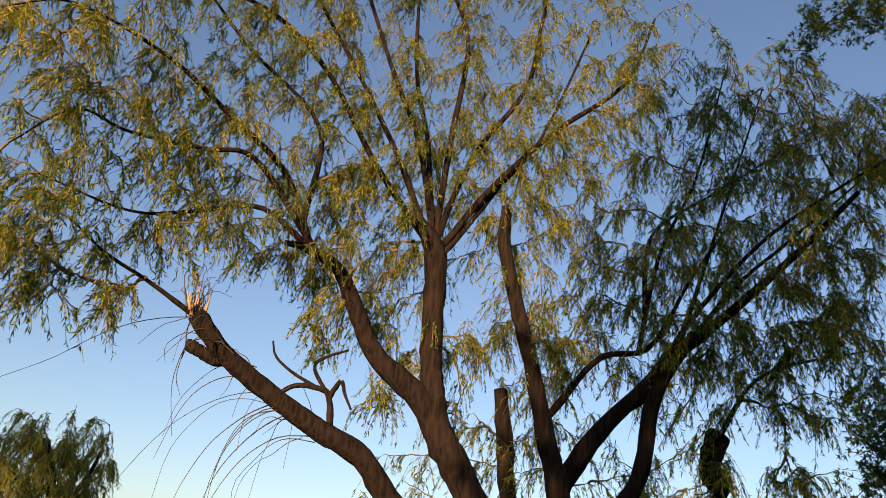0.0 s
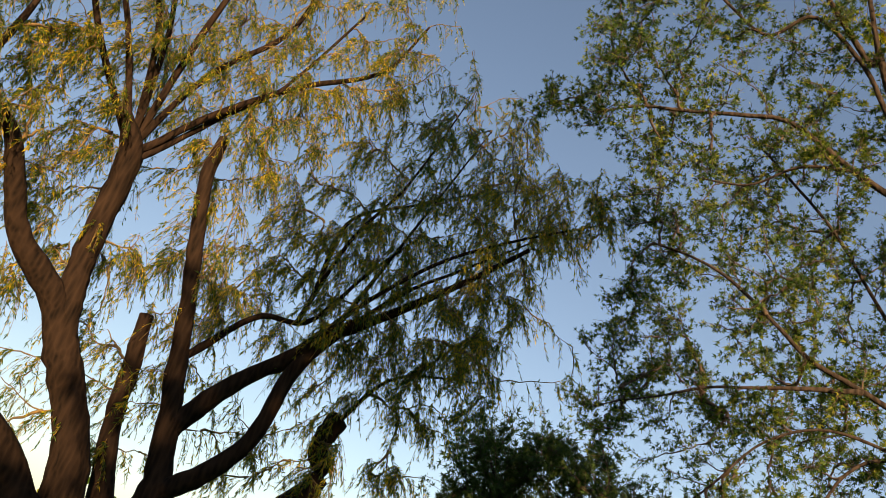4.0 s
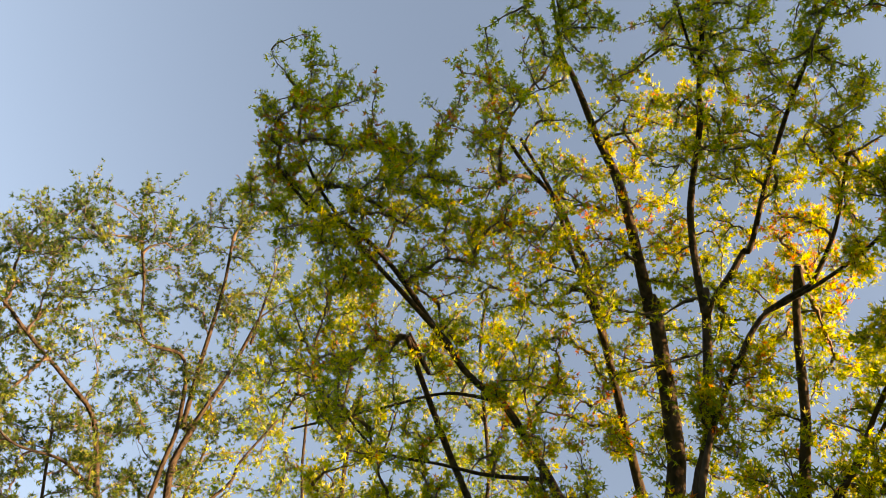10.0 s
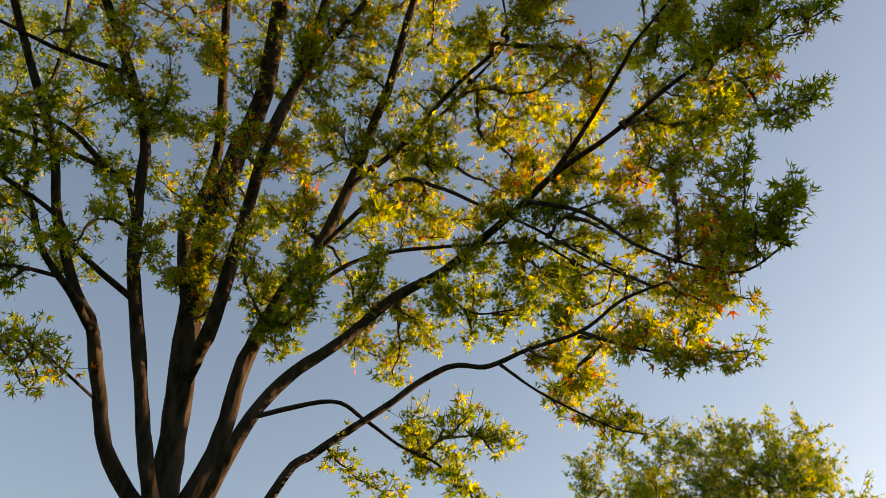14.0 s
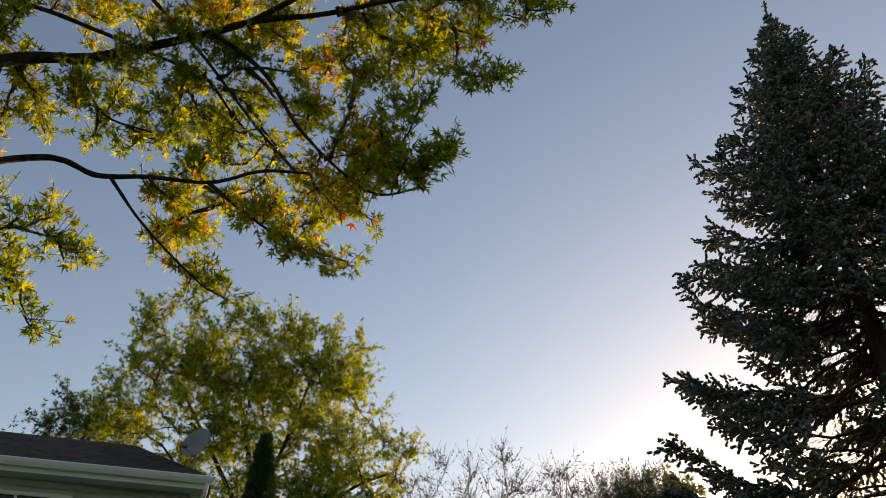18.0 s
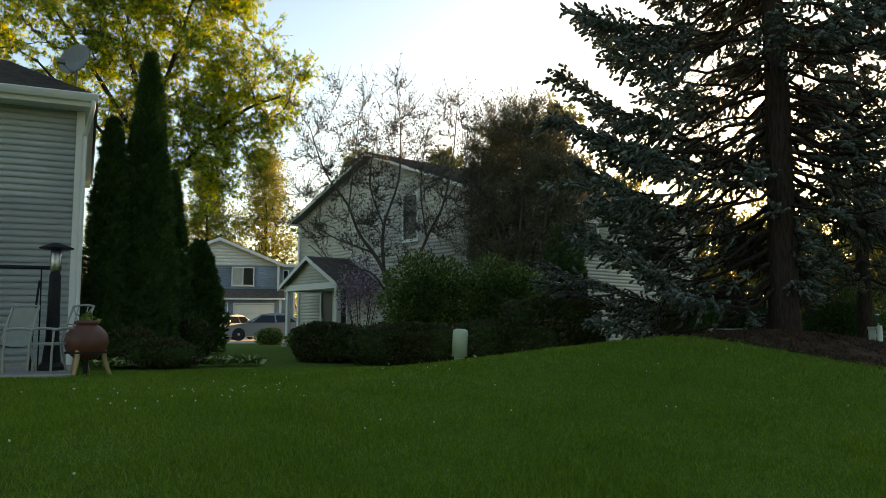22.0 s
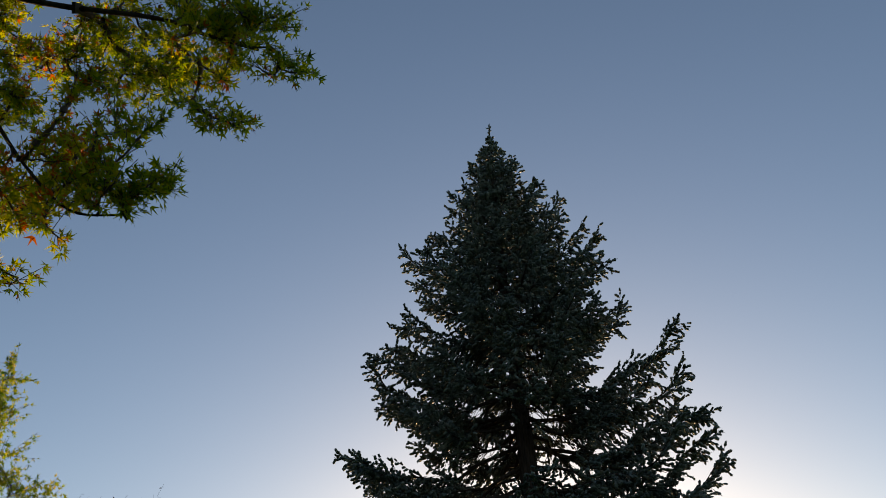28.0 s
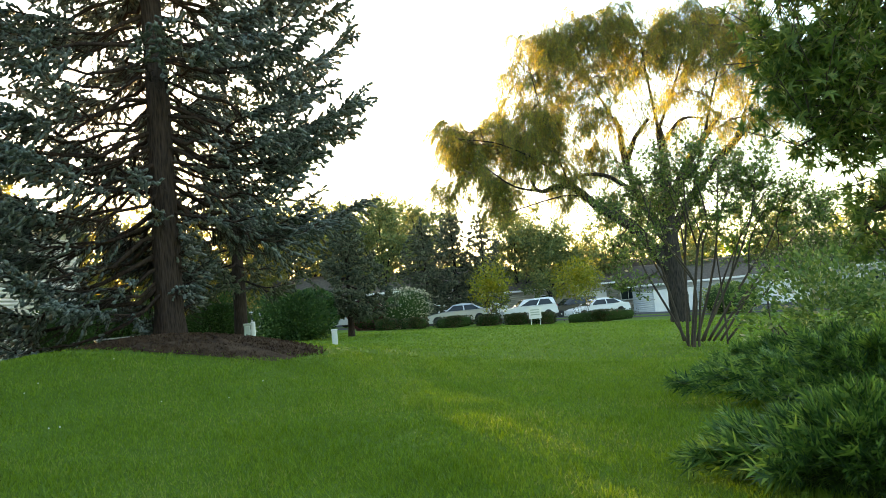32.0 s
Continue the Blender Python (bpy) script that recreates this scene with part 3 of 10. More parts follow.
class Tree:
    """A tree grown from its main limbs towards the lobes of its crown."""

    def __init__(self, name, label, category="tree", group=""):
        self.name, self.label, self.category, self.group = name, label, category, group
        self.limbs, self.goals = [], []

    def limb(self, *pts):
        self.limbs.append(np.array(pts))

    def lobe(self, x, y, z, r, n):
        d = rng.normal(size=(n, 3))
        d /= np.linalg.norm(d, axis=1, keepdims=True)
        out = np.array((x, y, z)) - (*self.limbs[0][0][:2], self.limbs[0][0][2] + 1.5)
        out /= np.linalg.norm(out)
        p = d * r * rng.uniform(0.02, 1.0, (n, 1)) ** 0.36
        p += 0.35 * out * (p @ out)[:, None]
        self.goals.append(np.array((x, y, z)) + p)

    def plume(self, x0, y0, z0, x1, y1, z1, n):
        """A pointed leader of shoots from one point out to its tip."""
        u = np.linspace(0, 1, n)[:, None]
        a, b = np.array((x0, y0, z0)), np.array((x1, y1, z1))
        self.goals.append(a + (b - a) * u + rng.normal(size=(n, 3)) * 0.13 * np.linalg.norm(b - a) * (1 - u) ** 0.7)

    def grow(self, bark, twig, leaf, foliage, tip=0.006, droop=0.0, wiggle=0.06, reach=9.0, sides=4):
        base = self.limbs[0][0]
        gz = float(ground_z(base[0], base[1]))
        foot = self.limbs[0][0].copy()
        foot[2], foot[3] = gz - 0.08, foot[3] * 1.3
        self.limbs[0] = np.vstack([foot, self.limbs[0]]) if self.limbs[0][0][2] > gz + 0.2 else self.limbs[0]
        root = thing(self.name, (base[0], base[1], gz), self.label, self.category, self.group)
        o = np.array((base[0], base[1], gz))
        pos, way = [], []
        for i, pts in enumerate(self.limbs):
            if pos and pts[0][2] > gz + 1.2:
                near = np.vstack(pos)
                gap = np.linalg.norm(near - pts[0][:3], axis=1)
                d = gap + 2.5 * np.maximum(0, near[:, 2] - pts[0][2] + 0.55 * gap)
                joint = near[d.argmin()]
                lead, on = pts[0][:3] - joint, pts[1][:3] - pts[0][:3]
                sharp = lead @ on < 0.75 * np.linalg.norm(lead) * np.linalg.norm(on)
                if d.min() > pts[0][3] * 0.4:
                    pts = np.vstack([[*joint, pts[0][3] * 1.1], pts[1:] if sharp and len(pts) > 2 else pts])
            elif pos:
                pts = np.vstack([[pts[0][0], pts[0][1], float(ground_z(pts[0][0], pts[0][1])) - 0.1, pts[0][3] * 1.25], pts]) if pts[0][2] > gz + 0.1 else pts
            n = max(10, 5 * len(pts))
            p = spline(pts, n)
            p[:, :3] += rng.normal(size=(n, 3)) * p[:, 3:4] * 0.03
            rad = np.maximum(p[:, 3], 0.004) * (1 + 0.03 * rng.normal(size=n))
            round_ = 14 if rad.max() > 0.12 else 8
            v, f = tube_arrays((p[:, :3] - o)[None], rad[None], round_, 0.04)
            me = np_mesh("limb", v, [f, np.arange(round_)[None, ::-1], (len(v) - round_ + np.arange(round_))[None]], True)
            hang("trunk" if i == 0 else "limb", me, bark, root)
            pos.append(p[2:, :3])
            way.append(np.gradient(p[:, :3], axis=0)[2:])
        pos, way = np.vstack(pos), np.vstack(way)
        way /= np.linalg.norm(way, axis=1, keepdims=True) + 1e-9
        owner = np.full(len(pos), -1)
        goals = np.vstack(self.goals)
        first = np.sqrt(((goals[:, None] - pos[None, ::3]) ** 2).sum(2)).min(1)
        keep = first < reach
        goals = goals[keep][np.argsort(first[keep])]
        k, n = len(goals), 8
        paths, parents = np.zeros((k, n, 3)), np.zeros(k, int)
        P, Wy, O = np.zeros((len(pos) + k * (n - 2), 3)), np.zeros((len(pos) + k * (n - 2), 3)), np.zeros(len(pos) + k * (n - 2), int)
        c = len(pos)
        P[:c], Wy[:c], O[:c] = pos, way, owner
        s = np.linspace(0, 1, n)[:, None]
        for g in range(k):
            d = goals[g] - P[:c]
            dist = np.sqrt((d * d).sum(1)) + 1e-6
            cost = dist * (1.7 - 0.7 * (d * Wy[:c]).sum(1) / dist) + 0.05
            j = int(cost.argmin())
            a, b, ln = P[j], goals[g], dist[j]
            m0 = Wy[j] * ln * 0.8
            m1 = (b - a) * 0.8 + np.array((0, 0, (0.25 - droop) * ln))
            p = (2 * s ** 3 - 3 * s ** 2 + 1) * a + (s ** 3 - 2 * s ** 2 + s) * m0 + (-2 * s ** 3 + 3 * s ** 2) * b + (s ** 3 - s ** 2) * m1
            p[1:-1] += rng.normal(size=(n - 2, 3)) * wiggle * ln * 0.35
            paths[g], parents[g] = p, O[j]
            P[c:c + n - 2] = p[2:]
            w = np.gradient(p, axis=0)[2:]
            Wy[c:c + n - 2] = w / (np.linalg.norm(w, axis=1, keepdims=True) + 1e-9)
            O[c:c + n - 2] = g
            c += n - 2
        load = np.ones(k)
        for g in range(k - 1, -1, -1):
            if parents[g] >= 0:
                load[parents[g]] += load[g]
        r0 = tip * 2.2 * load ** 0.46
        rad = r0[:, None] + (tip - r0)[:, None] * np.linspace(0, 1, n) ** 0.8
        v, f = tube_arrays(paths - o, rad, sides)
        tagged(hang("fine_branching", np_mesh("fine_branching", v, [f], True), twig, root), kind="stuff")
        foliage(root, o, paths, leaf, twig)
        self.root = root
        return root


def side_shoots(paths, per, length, spread=0.9, start=0.2, up=0.15):
    """Short shoots off the outer part of each branch: paths of four points."""
    k, n, _ = paths.shape
    i = np.repeat(np.arange(k), per)
    u = rng.uniform(start, 1.0, len(i)) * (n - 1.001)
    j = u.astype(int)
    fr = (u - j)[:, None]
    a = paths[i, j] * (1 - fr) + paths[i, j + 1] * fr
    t = paths[i, j + 1] - paths[i, j]
    t /= np.linalg.norm(t, axis=1, keepdims=True) + 1e-9
    d = t + rng.normal(size=a.shape) * spread
    d[:, 2] += up
    d /= np.linalg.norm(d, axis=1, keepdims=True)
    ln = length * rng.uniform(0.4, 1.3, (len(i), 1))
    bend = rng.normal(size=a.shape) * 0.15 + np.array((0, 0, up * 0.8))
    return np.stack([a + d * ln * q + bend * ln * q * q for q in (0, 0.34, 0.67, 1.0)], 1)


def star_leaf():
    """A lobed leaf seen from afar: three fingers."""
    return [(-0.15, 0.1, 0), (0.15, 0.1, 0), (0, 1.05, -0.1), (-0.66, 0.66, -0.12), (-0.07, 0.36, 0.04), (0.66, 0.66, -0.12), (0.07, 0.36, 0.04)], [np.array([(0, 1, 2), (0, 4, 3), (1, 5, 6)])]


def maple_foliage(per=5, length=0.4, leaves=7, size=0.075, fall=0.35, template=maple_leaf, stalks=True, spread=0.9, up=0.15):
    def put(root, o, paths, leaf, twig):
        sh = side_shoots(paths, per, length, spread, 0.2, up)
        sh = np.concatenate([sh, paths[:, -4:]])
        if stalks:
            v, f = tube_arrays(sh[:, ::3] - o, np.full((len(sh), 2), 0.003) * (size / 0.075), 3)
            tagged(hang("twig_growth", np_mesh("twig_growth", v, [f]), twig, root), kind="stuff")
        i = np.repeat(np.arange(len(sh)), leaves)
        u = rng.beta(2.2, 1.0, len(i)) * 2.999
        j = u.astype(int)
        fr = (u - j)[:, None]
        a = sh[i, j] * (1 - fr) + sh[i, j + 1] * fr
        t = sh[i, j + 1] - sh[i, j]
        t /= np.linalg.norm(t, axis=1, keepdims=True) + 1e-9
        d = t * 0.7 + rng.normal(size=a.shape) * 0.75
        d[:, 2] -= fall
        turn = frames_along(d)
        tv, tf = template()
        v, f = scatter(tv, tf, a - o + d * size * 0.2, turn, size * rng.uniform(0.55, 1.25, len(i)))
        hang("crown", np_mesh("crown", v, f), leaf, root)
    return put


def willow_foliage(per=4, length=1.2, leaves=20, size=0.09, drop=1.0, bare=0.12):
    def put(root, o, paths, leaf, twig):
        k, n, _ = paths.shape
        i = np.repeat(np.arange(k), per)
        u = rng.uniform(0.25, 1.0, len(i)) * (n - 1.001)
        j = u.astype(int)
        fr = (u - j)[:, None]
        a = paths[i, j] * (1 - fr) + paths[i, j + 1] * fr
        t = paths[i, j + 1] - paths[i, j]
        t /= np.linalg.norm(t, axis=1, keepdims=True) + 1e-9
        d = t * 0.8 + rng.normal(size=a.shape) * 0.5
        d[:, 2] = np.abs(d[:, 2]) * 0.3 + 0.1
        d /= np.linalg.norm(d, axis=1, keepdims=True)
        ln = length * rng.uniform(0.35, 1.25, (len(i), 1))
        q = np.linspace(0, 1, 5)[None, :, None]
        sway = rng.normal(size=(len(i), 5, 3)) * 0.025
        sh = a[:, None] + d[:, None] * ln[:, None] * (0.5 * q) + np.array((0, 0, -1.0)) * ln[:, None] * drop * q ** 1.7 + sway * q
        v, f = tube_arrays(sh[:, ::2] - o, np.full((len(sh), 3), 0.0032) * (size / 0.09), 3)
        tagged(hang("shoot_curtain", np_mesh("shoot_curtain", v, [f]), twig, root), kind="stuff")
        live = np.flatnonzero(rng.uniform(size=len(sh)) > bare)
        i = np.repeat(live, leaves)
        u = rng.beta(1.5, 1.0, len(i)) * 3.999
        j = u.astype(int)
        fr = (u - j)[:, None]
        a = sh[i, j] * (1 - fr) + sh[i, j + 1] * fr
        t = sh[i, j + 1] - sh[i, j]
        t /= np.linalg.norm(t, axis=1, keepdims=True) + 1e-9
        d = t * 0.9 + rng.normal(size=a.shape) * 0.45
        d[:, 2] -= 0.25
        tv, tf = lance_leaf()
        v, f = scatter(tv, tf, a - o, frames_along(d), size * rng.uniform(0.6, 1.3, len(i)))
        hang("crown", np_mesh("crown", v, f), leaf, root)
    return put


def oval_foliage(per=4, length=0.3, leaves=6, size=0.05, start=0.2, twig_r=0.003):
    def put(root, o, paths, leaf, twig):
        sh = side_shoots(paths, per, length, 0.7, start, 0.3)
        v, f = tube_arrays(sh - o, np.full(sh.shape[:2], twig_r), 3)
        tagged(hang("twig_growth", np_mesh("twig_growth", v, [f]), twig, root), kind="stuff")
        i = np.repeat(np.arange(len(sh)), leaves)
        u = rng.uniform(0, 1, len(i)) * 2.999
        j = u.astype(int)
        fr = (u - j)[:, None]
        a = sh[i, j] * (1 - fr) + sh[i, j + 1] * fr
        d = rng.normal(size=a.shape) + np.array((0, 0, 0.4))
        tv, tf = oval_leaf()
        v, f = scatter(tv, tf, a - o, frames_along(d), size * rng.uniform(0.5, 1.3, len(i)))
        hang("crown", np_mesh("crown", v, f), leaf, root)
    return put


def conifer(name, x, y, height, reach, label, material, sprig_len=0.2, whorl=0.38, per=6, bare=1.2, trunk_r=0.3, skirt=None, group="", twig_gap=0.26, power=0.83, twig_len=0.34, open_side=None, inner=0.22, single=False, bare_in=0.0):
    """A spruce: whorls of limbs with side twigs clad in needle shoots."""
    base = on_ground(x, y)
    root = thing(name, base, label, "tree", group)
    z = np.linspace(-0.1, height, 26)
    r = trunk_r * (1 - z / height) ** 0.85 * np.where(z < 0.5, 1.25 - 0.5 * np.clip(z, 0, 0.5), 1) + 0.012
    lean = np.stack([0.05 * np.sin(z * 0.4), 0.05 * np.cos(z * 0.5), z], 1)
    v, f = tube_arrays(lean[None], r[None], 14, 0.03)
    hang("trunk", np_mesh("trunk", v, [f]), "bark_spruce", root)
    limbs, radii, shoots_p, shoots_d, twigs = [], [], [], [], []
    h, turn = bare, 0.0
    while h < height - 0.4:
        for i in range(per):
            a = turn + 2 * math.pi * i / per + rng.normal() * 0.2
            if open_side is not None and 1.0 < h < 0.42 * height and math.cos(a - open_side) > 0.7 and rng.uniform() < 0.75:
                continue
            top = height - h
            ln = (reach * math.tanh(max(0.05, top - 0.6) / (0.54 * height)) if power is None else reach * (top / height) ** power) * rng.uniform(0.7, 1.1) * min(1.0, 0.8 + 0.2 * top / (0.4 * height))
            if h < bare + 1.6 and skirt is not None:
                ln *= max(0.15, 0.5 + 0.5 * math.cos(a - skirt) + 0.02)
            if open_side is not None and h < height * 0.8:
                low = max(0.0, 1 - h / (0.42 * height))
                ln *= 1 - (0.45 + 0.4 * low) * max(0, math.cos(a - open_side)) ** (3 - 1.4 * low)
            lift = 0.34 - 0.48 * min(1, top / height * 1.25) - 0.08 * max(0, 1 - h / (0.25 * height)) + rng.normal() * 0.07
            s = np.linspace(0, 1, 9)
            p = np.stack([math.cos(a) * ln * s, math.sin(a) * ln * s, h + ln * (lift * s + 0.28 * np.clip(s - 0.45, 0, 1) ** 1.5 * 1.6 - 0.10 * np.sin(s * math.pi))], 1)
            p[1:] += rng.normal(size=(8, 3)) * 0.02 * ln
            limbs.append(p)
            radii.append(np.linspace(0.014 + 0.009 * ln, 0.006, 9))
            m = int(ln / twig_gap) + 2
            for q in np.linspace(min(inner, 0.42 * top / height), 1.0, m):
                clad_from = min(0.62, bare_in * min(1.0, 1.3 * top / height) ** 2 / ln)
                u = q * 7.999
                j = int(u)
                c = p[j] + (p[j + 1] - p[j]) * (u - j)
                t = p[j + 1] - p[j]
                t = t / (np.linalg.norm(t) + 1e-9)
                side = np.array((-t[1], t[0], 0))
                for sg in (-1, 0, 1):
                    tl = min(twig_len * ln ** 0.5 * (1.15 - q * 0.75) * rng.uniform(0.6, 1.2), 0.4 * ln + 0.04) * (1 if sg else 0.7)
                    d = t * 0.7 + side * (sg or rng.normal() * 0.3) * 0.75 + np.array((0, 0, (-0.25 if sg else -0.9 + 0.7 * (rng.uniform() < 0.4)) + rng.normal() * 0.2))
                    d /= np.linalg.norm(d)
                    twigs.append((c, c + d * tl * 0.6 + rng.normal(size=3) * 0.03, c + d * tl))
                    if q < clad_from and rng.uniform() > 0.13:
                        continue
                    cnt = max(1, int(tl / (sprig_len * 0.62)) + (1 if q > 0.8 else 0))
                    for w in range(cnt):
                        b = c + d * tl * (w + 0.4) / cnt
                        shoots_p.append(b)
                        shoots_d.append(d + rng.normal(size=3) * 0.42 + np.array((0, 0, -0.12)))
            for w in range(3):
                shoots_p.append(p[-1] - (p[-1] - p[-2]) * 0.25 * w)
                shoots_d.append((p[-1] - p[-2]) / ln * 8 + rng.normal(size=3) * 0.35)
        turn += 0.6
        h += whorl * (0.75 if skirt is not None and h < 4.5 else 1.0) * rng.uniform(0.8, 1.2) * (0.7 + 0.3 * min(1, (height - h) / (height * 0.5)))
    for w in range(14):
        shoots_p.append(np.array((0, 0, height - 0.05 * w)))
        shoots_d.append(np.array((rng.normal() * 0.5, rng.normal() * 0.5, 1.0)))
    if single:
        for p, q in zip(limbs, radii):
            v, f = tube_arrays(p[None], q[None], 6)
            hang("limb", np_mesh("limb", v, [f]), "bark_spruce", root)
    else:
        v, f = tube_arrays(np.array(limbs), np.array(radii), 4)
        tagged(hang("limb_whorl", np_mesh("limb_whorl", v, [f]), "bark_spruce", root), kind="stuff")
    twigs = np.array(twigs)
    v, f = tube_arrays(twigs, np.tile((0.007, 0.006, 0.004), (len(twigs), 1)), 3)
    tagged(hang("twig_growth", np_mesh("twig_growth", v, [f]), "bark_spruce", root), kind="stuff")
    tv, tf = sprig()
    v, f = scatter(tv, tf, np.array(shoots_p), frames_along(np.array(shoots_d)), sprig_len * rng.uniform(0.75, 1.35, len(shoots_p)))
    hang("crown", np_mesh("crown", v, f), material, root)
    return root


def shell_points(n, shape, lump=0.12, seed=0.0):
    """Points and normals on a lumpy rounded solid. shape(direction) gives the radius along it."""
    d = rng.normal(size=(n, 3))
    d /= np.linalg.norm(d, axis=1, keepdims=True)
    r = shape(d)
    w = np.sin(d[:, 0] * 7 + seed) * np.cos(d[:, 1] * 6 + seed * 2) + 0.6 * np.sin(d[:, 2] * 11 + d[:, 0] * 5 + seed)
    return d * (r * (1 + lump * 0.5 * w))[:, None], d


def rounded_box(a, b, c, e=5.0):
    def shape(d):
        return 1 / ((np.abs(d[:, 0]) / a) ** e + (np.abs(d[:, 1]) / b) ** e + (np.abs(d[:, 2]) / c) ** e) ** (1 / e)
    return shape


def core_mesh(shape, lift, scale=0.86):
    bm = bmesh.new()
    bmesh.ops.create_icosphere(bm, subdivisions=4, radius=1)
    vs = np.array([v.co for v in bm.verts])
    r = shape(vs / np.linalg.norm(vs, axis=1, keepdims=True)) * scale
    for v, q in zip(bm.verts, r):
        v.co = Vector(v.co).normalized() * q * (1 + 0.05 * noise.noise(Vector(v.co) * 5)) + Vector((0, 0, lift))
    return bm_mesh("core", bm, True)


def bush(name, x, y, size, label, leaf, n=5000, leaf_size=0.05, e=3.0, turn=0.0, template=None, lump=0.12, category="shrub", group="", core=0.86, lift=None, depth=0.16, tilt=0.35, dz=0.0):
    """A clipped or loose shrub: leaves over a lumpy solid round a core coloured as shade, on short stems."""
    a, b, c = (s / 2 for s in size)
    base = on_ground(x, y, dz)
    root = thing(name, Matrix.Translation(base) @ pose(0, 0, 0, 0, 0, turn), label, category, group)
    shape = rounded_box(a, b, c, e)
    up = c - 0.04 if lift is None else lift
    p, d = shell_points(n, shape, lump, rng.uniform(0, 9))
    p *= (1 - depth * rng.uniform(0, 1, (n, 1)) ** 1.5)
    p[:, 2] += up
    keep = p[:, 2] > 0.01
    p, d = p[keep], d[keep]
    grow = d * np.array((1, 1, 0.7)) + rng.normal(size=d.shape) * 0.6 + np.array((0, 0, tilt))
    tv, tf = (template or oval_leaf)()
    v, f = scatter(tv, tf, p, frames_along(grow), leaf_size * rng.uniform(0.6, 1.3, len(p)))
    hang("foliage", np_mesh("foliage", v, f), leaf, root)
    # added solid whose dark colour is the shade between the leaves
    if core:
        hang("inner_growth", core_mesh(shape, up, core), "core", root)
    stems, rad = [], []
    for i in range(7):
        q = 2 * math.pi * i / 7
        s = np.linspace(0, 1, 5)[:, None]
        stems.append(np.array((0.12 * a * math.cos(q), 0.12 * b * math.sin(q), -0.05)) + s * np.array((0.55 * a * math.cos(q), 0.55 * b * math.sin(q), up)))
        rad.append(np.linspace(0.022, 0.008, 5))
    v, f = tube_arrays(np.array(stems), np.array(rad), 6)
    hang("stem_cluster", np_mesh("stem_cluster", v, [f]), "twig_dark", root)
    return root


def column(name, x, y, height, radius, label, leaf, n=7000, leaf_size=0.14, group="", power=1.6, belly=0.35, category="tree", tilt=0.9, core=True):
    """A columnar evergreen of upright sprays."""
    base = on_ground(x, y)
    root = thing(name, base, label, category, group)
    u = rng.uniform(0, 1, n) ** 0.8
    prof = lambda s: radius * np.clip(np.minimum(1, (1 - s) / (1 - belly)) ** (1 / power), 0, 1) * (0.82 + 0.18 * np.minimum(1, s / 0.12)) + 0.03
    a = rng.uniform(0, 2 * np.pi, n)
    w = 1 + 0.10 * np.sin(a * 5 + u * 23) + 0.07 * np.sin(a * 9 - u * 37)
    r = prof(u) * w * (1 - 0.22 * rng.uniform(0, 1, n) ** 2)
    p = np.stack([r * np.cos(a), r * np.sin(a), u * height], 1)
    d = np.stack([np.cos(a), np.sin(a), np.full(n, tilt)], 1) + rng.normal(size=(n, 3)) * 0.35
    tv, tf = spray_leaf()
    v, f = scatter(tv, tf, p, frames_along(d), leaf_size * rng.uniform(0.6, 1.3, n))
    hang("crown", np_mesh("crown", v, f), leaf, root)
    # added solid, coloured as the shade behind the sprays
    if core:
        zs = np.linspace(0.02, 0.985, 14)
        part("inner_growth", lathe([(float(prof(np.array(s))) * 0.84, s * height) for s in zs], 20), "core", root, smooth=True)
    part("trunk", lathe([(0.09, -0.08), (0.07, 0.3), (0.04, height * 0.6)], 10), "bark_spruce", root)
    return root


# ---- land ----
ring = np.concatenate([np.linspace(0, 24, 90), np.geomspace(24.6, 90, 40), np.geomspace(100, 3000, 22)])
ang = np.linspace(0, 2 * np.pi, 180, endpoint=False)
gx, gy = ring[:, None] * np.sin(ang), ring[:, None] * np.cos(ang)
gv = np.stack([gx, gy, ground_z(gx, gy)], 2).reshape(-1, 3)
ii, jj = np.meshgrid(np.arange(len(ring) - 1), np.arange(180), indexing="ij")
gf = np.stack([ii * 180 + jj, (ii + 1) * 180 + jj, (ii + 1) * 180 + (jj + 1) % 180, ii * 180 + (jj + 1) % 180], -1).reshape(-1, 4)
land = new("ground", np_mesh("ground", gv, [gf], True))
land.data.materials.append(M["ground"])
tagged(land, "mown green lawn rising to a low mound", "ground", kind="structure")


def sheet(name, pts, material, label, lift=0.012, category="pavement", n=24):
    """A paved strip that follows the land between two lines of plan points."""
    a, b = (spline(p, n) for p in pts)
    m = 6
    g = a[:, None] + (b - a)[:, None] * np.linspace(0, 1, m)[None, :, None]
    v = np.stack([g[..., 0], g[..., 1], ground_z(g[..., 0], g[..., 1]) + lift], 2).reshape(-1, 3)
    i, j = np.meshgrid(np.arange(n - 1), np.arange(m - 1), indexing="ij")
    f = np.stack([i * m + j, (i + 1) * m + j, (i + 1) * m + j + 1, i * m + j + 1], -1).reshape(-1, 4)
    ob = new(name, np_mesh(name, v, [f], True))
    ob.data.materials.append(M[material])
    return tagged(ob, label, category, kind="structure")


sheet("road", [[(10, 52), (30, 43), (46, 24), (54, 4)], [(14, 58), (36, 47), (52, 27), (60, 5)]], "asphalt", "grey asphalt street behind the low hedge", 0.02, "road")
sheet("pavement", [[(18, 62), (40, 50), (56, 30), (64, 12)], [(30, 72), (52, 60), (68, 40), (76, 20)]], "asphalt", "asphalt parking court before the far houses", 0.02, "pavement")
sheet("driveway", [[(-15, 34), (-13, 40), (-12, 46)], [(-7, 34), (-7, 40), (-8, 46.5)]], "concrete", "pale concrete driveway before the blue house", 0.02, "driveway")


# ---- houses ----


